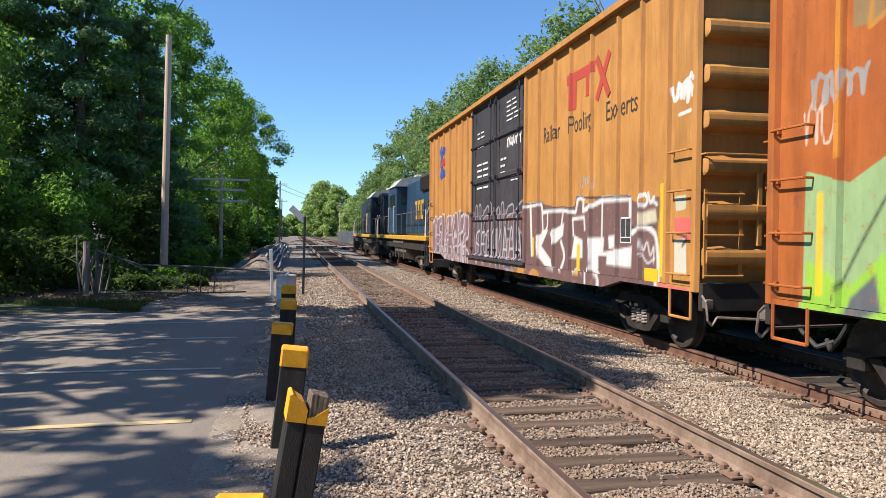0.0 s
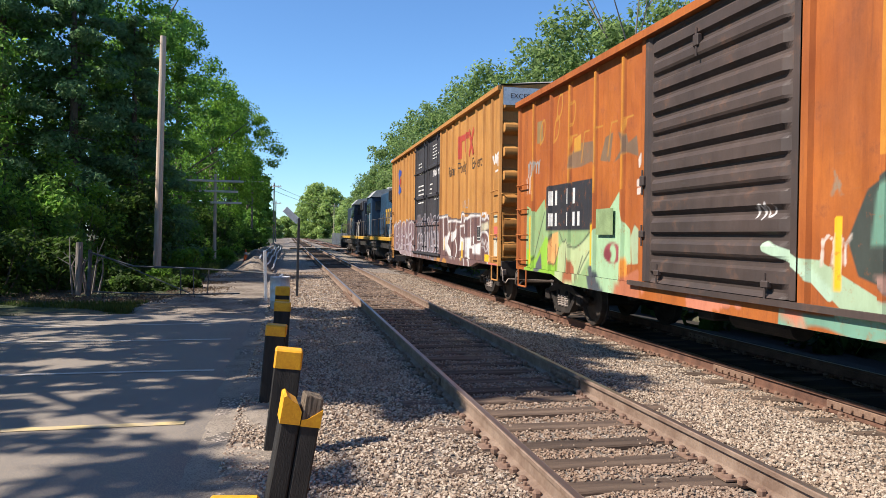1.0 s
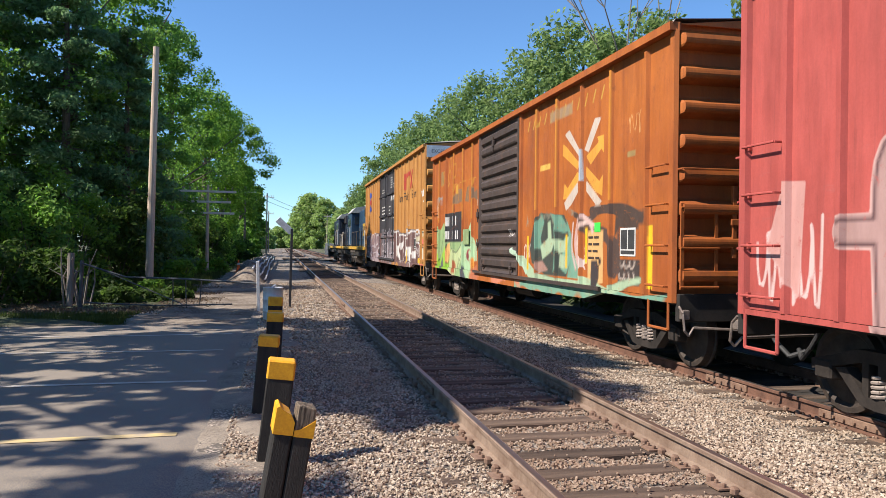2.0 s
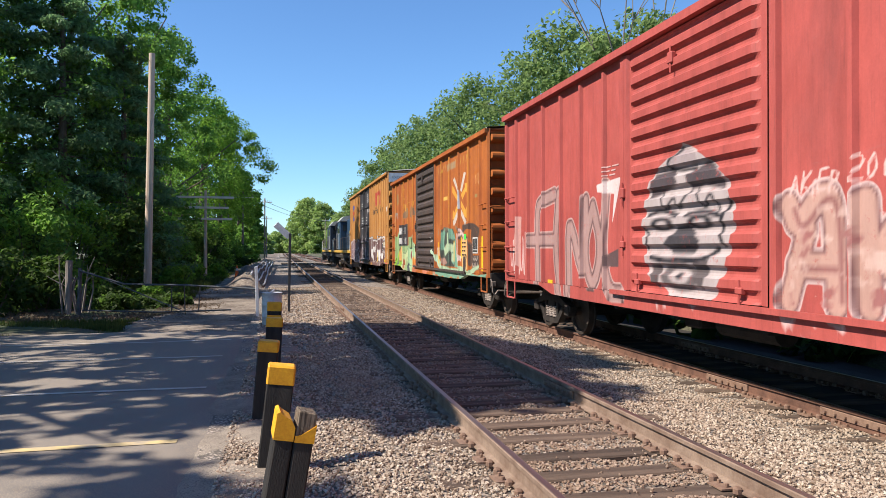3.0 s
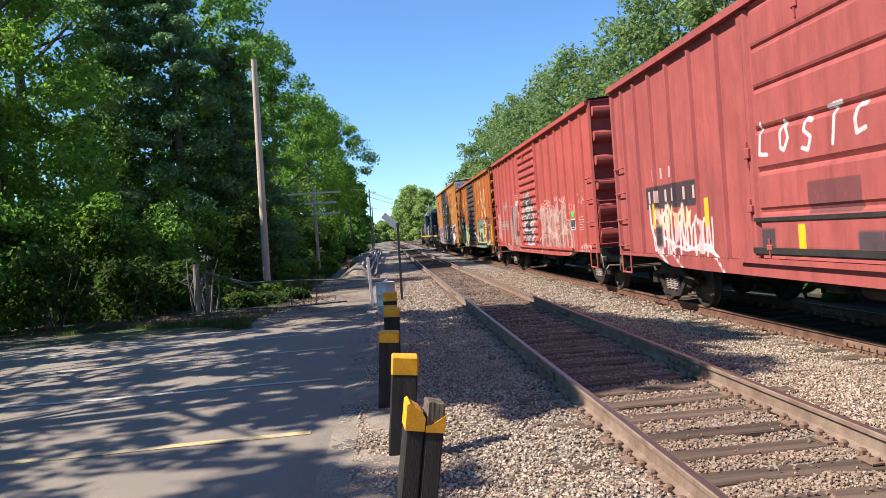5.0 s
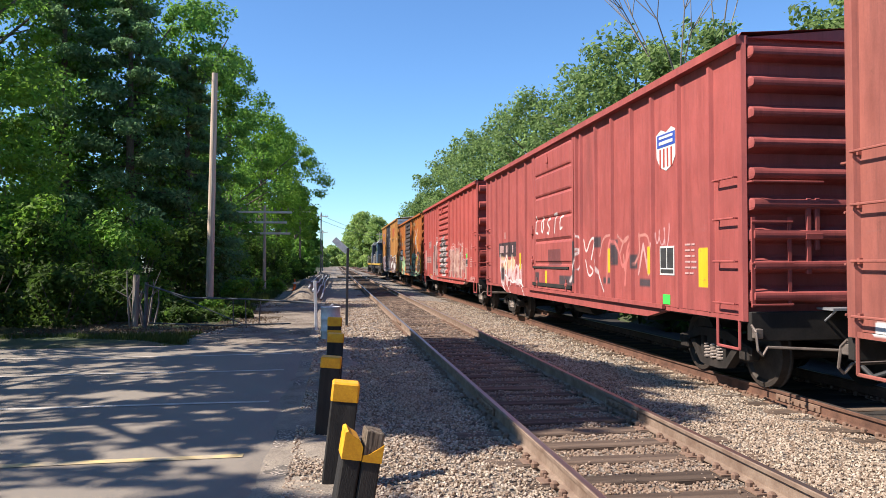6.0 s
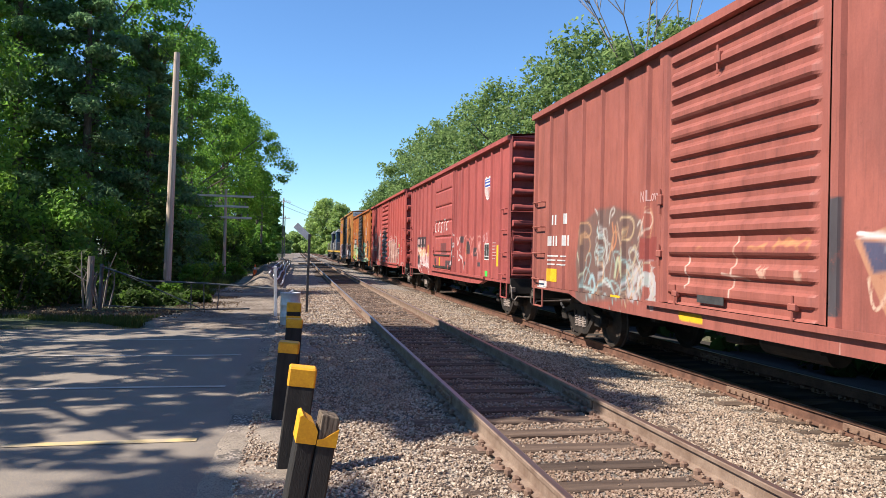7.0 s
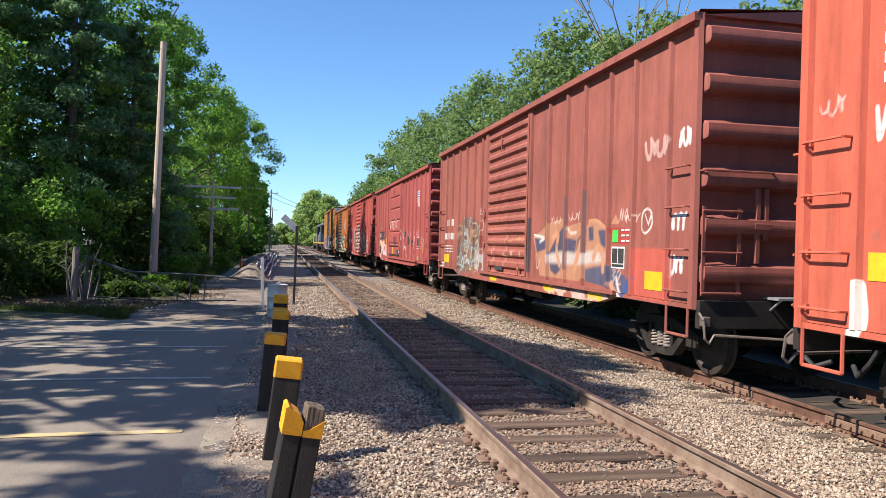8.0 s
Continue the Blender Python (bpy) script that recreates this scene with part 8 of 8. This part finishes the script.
# galvanized drum behind the last bollard
dm = thing("steel_drum", pose(-0.12, 17.2, -0.22), "dented galvanized steel drum beside the ballast", "drum")
bm = bmesh.new()
prof = [(0.0, 0.0), (0.26, 0.0), (0.26, 0.3), (0.275, 0.315), (0.26, 0.33), (0.26, 0.62), (0.275, 0.635), (0.26, 0.65), (0.26, 0.95), (0.275, 0.965), (0.26, 0.975), (0.25, 0.955), (0.0, 0.955)]
rings = [[bm.verts.new((0.85 * q * math.cos(k * math.pi / 11), 0.85 * q * math.sin(k * math.pi / 11), 0.81 * z)) for q, z in prof[1:-1]] for k in range(22)]
for k in range(22):
    for n in range(len(prof) - 3):
        bm.faces.new((rings[k][n], rings[(k + 1) % 22][n], rings[(k + 1) % 22][n + 1], rings[k][n + 1]))
bm.faces.new([q[-1] for q in rings])
part("shell", bm, mat_drum, dm, smooth=True)
bm = bmesh.new()
rod(bm, (-0.05, 0, 0.76), (0.05, 0.1, 0.83), 0.03, 6)
part("bung", bm, mat_drum, dm)
# sign seen edge on from behind, on a dark post
sg = thing("track_sign", pose(0.3, 21.0, -0.12, 0, 1.0), "pale sign blade on a slim dark steel post", "sign")
bm = bmesh.new()
box(bm, -0.035, 0.035, -0.03, 0.03, -0.4, 2.1, 0.006)
part("post", bm, mat_black, sg)
bm = bmesh.new()
box(bm, -0.26, 0.26, -0.012, 0.012, -0.09, 0.09, 0.004, turn=pose(-0.2, 0.03, 2.17, 0, 42, 0))
part("sign_blade", bm, mat_drum, sg, "pale grey sign blade set aslant")
# traffic cone
cn = thing("traffic_cone", pose(-2.46, 46.5, -0.16), "orange traffic cone with a pale collar on the dirt", "cone")
bm = bmesh.new()
box(bm, -0.18, 0.18, -0.18, 0.18, 0, 0.04, 0.01)
rod(bm, (0, 0, 0.04), (0, 0, 0.72), 0.14, 16, 0.03)
part("cone_body", bm, mat_cone, cn)
bm = bmesh.new()
rod(bm, (0, 0, 0.42), (0, 0, 0.55), 0.083, 16, 0.062)
part("collar", bm, mat_post_white, cn, "pale reflective collar")
# pale pipe lying along the crest of the spoil heap
pp = thing("steel_pipe", pose(0, 0, 0), "pale bent pipe lying along the crest of the dirt heap", "pipe")
bm = bmesh.new()
tube(bm, [(-1.2, 34.5, 0.42), (-1.25, 40, 0.53), (-1.2, 48, 0.57), (-1.15, 58, 0.60)], 0.045, 8)
part("pipe_run", bm, mat_post_white, pp)
for dx, dz, y1 in ((0.24, -0.10, 62), (0.40, -0.24, 70), (0.55, -0.40, 80), (-0.3, -0.12, 60)):
    pp = thing("steel_rail", pose(dx, 0, dz), "spare steel rail lying along the side of the dirt heap", "rail", "spare rails on the dirt heap")
    bm = bmesh.new()
    pts = [(-1.2 + 0.05 * math.sin(y * 0.23 + dx * 9), y, np.interp(y, [33, 40, 48, 58, 80], [0.36, 0.53, 0.58, 0.60, 0.62]) + 0.05 * math.sin(y * 0.9 + dx * 7)) for y in np.linspace(33.5, y1, 26)]
    tube(bm, pts, 0.04, 6)
    part("rail_run", bm, mat_post_white, pp)

# low brush behind the gate; shade is put into all but one bush's leaves
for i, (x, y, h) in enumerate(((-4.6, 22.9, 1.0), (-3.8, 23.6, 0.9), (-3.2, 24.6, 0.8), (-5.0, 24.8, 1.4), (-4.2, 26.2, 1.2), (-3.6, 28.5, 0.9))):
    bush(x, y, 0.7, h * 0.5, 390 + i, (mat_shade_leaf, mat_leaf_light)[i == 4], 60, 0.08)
# pale board fence far beyond the tracks
fence = thing("board_fence", pose(8.6, 150, -0.5), "weathered pale grey board fence far beyond the tracks", "fence")
mat_board = two_tone("weathered grey boards", (0.30, 0.29, 0.28), (0.42, 0.41, 0.39), 2, 20, 0.9, stretch=(4, 4, 0.5))
for i in range(34):
    bm = bmesh.new()
    box(bm, i * 0.3, i * 0.3 + 0.27, -0.015, 0.015, 0.05, 2.3 + 0.05 * math.sin(i * 2.3), 0.004)
    part("board", bm, mat_board, fence)
for z in (0.6, 1.8):
    bm = bmesh.new()
    box(bm, -0.05, 10.2, 0.018, 0.06, z, z + 0.1, 0.004)
    part("fence_rail", bm, mat_board, fence)
for i in range(5):
    bm = bmesh.new()
    box(bm, i * 2.5 + 0.05, i * 2.5 + 0.15, 0.062, 0.16, -0.3, 2.2, 0.006)
    part("fence_post", bm, mat_board, fence)

# far poles along the line and the wire from the near pole
for x, y, top in ((-3.6, 78, 7.4), (-2.2, 118, 9.4), (14.0, 235, 11), (-2.6, 160, 8.5)):
    pole(x, y, top, 0.13, 0.4, mat_pole_dark if y < 200 else mat_pole, "utility_pole", "distant wooden utility pole beside the line", [(top - 0.6, 2.2, 0)])
wire = thing("overhead_wire", pose(0, 0, 0), "thin black overhead wire to the pole", "wire")
bm = bmesh.new()
pts = [Vector((-5.2, 33, 9.4)).lerp(Vector((-11.5, 16, 14.5)), k / 12) - Vector((0, 0, 1.2 * (k / 12) * (1 - k / 12))) for k in range(13)]
tube(bm, pts, 0.012, 5)
part("span", bm, mat_black, wire)
bm = bmesh.new()
pts = [Vector((-5.25, 33, 8.4)).lerp(Vector((-3.6, 78, 7.0)), k / 14) - Vector((0, 0, 5.0 * (k / 14) * (1 - k / 14))) for k in range(15)]
tube(bm, pts, 0.012, 5)
part("span", bm, mat_black, wire)
bm = bmesh.new()
for z in (9.0, 8.2):
    tube(bm, [Vector((-2.2, 118, z)).lerp(Vector((14.0, 235, z + 1.2)), k / 10) - Vector((0, 0, 2.0 * (k / 10) * (1 - k / 10))) for k in range(11)], 0.03, 5)
part("span", bm, mat_black, wire)
# level crossing far along the line
for y in (88, 150):
    cr = thing("crossing_deck", pose(0, y, 0), "flat crossing deck of planks between the rails", "crossing", kind="structure")
    for i in range(8):
        bm = bmesh.new()
        box(bm, 0.2 + i * 0.95, 1.05 + i * 0.95, -3, 3, -0.12, -0.02 if i < 5 else -0.15, 0.01)
        part("plank", bm, mat_dirt, cr)


# ---------------------------------------------------------------- motion
SPEED = 8.7


def motions():
    for ob in [o for o in scene.objects if o.parent is None and o.get("category") in ("boxcar", "locomotive")]:
        p = ob.matrix_basis.translation.copy()
        walk(ob, [(t, pose(p.x, p.y + SPEED * t, p.z)) for t in (0.0, 2.0, 4.0, 6.0, 8.0)])
    turn = SPEED / WHEEL_R * 180 / math.pi
    times = [i / 15 for i in range(121)]
    for w, dy in wheels:
        walk(w, [(t, pose(0, dy, WHEEL_R, -turn * t)) for t in times])


motions()
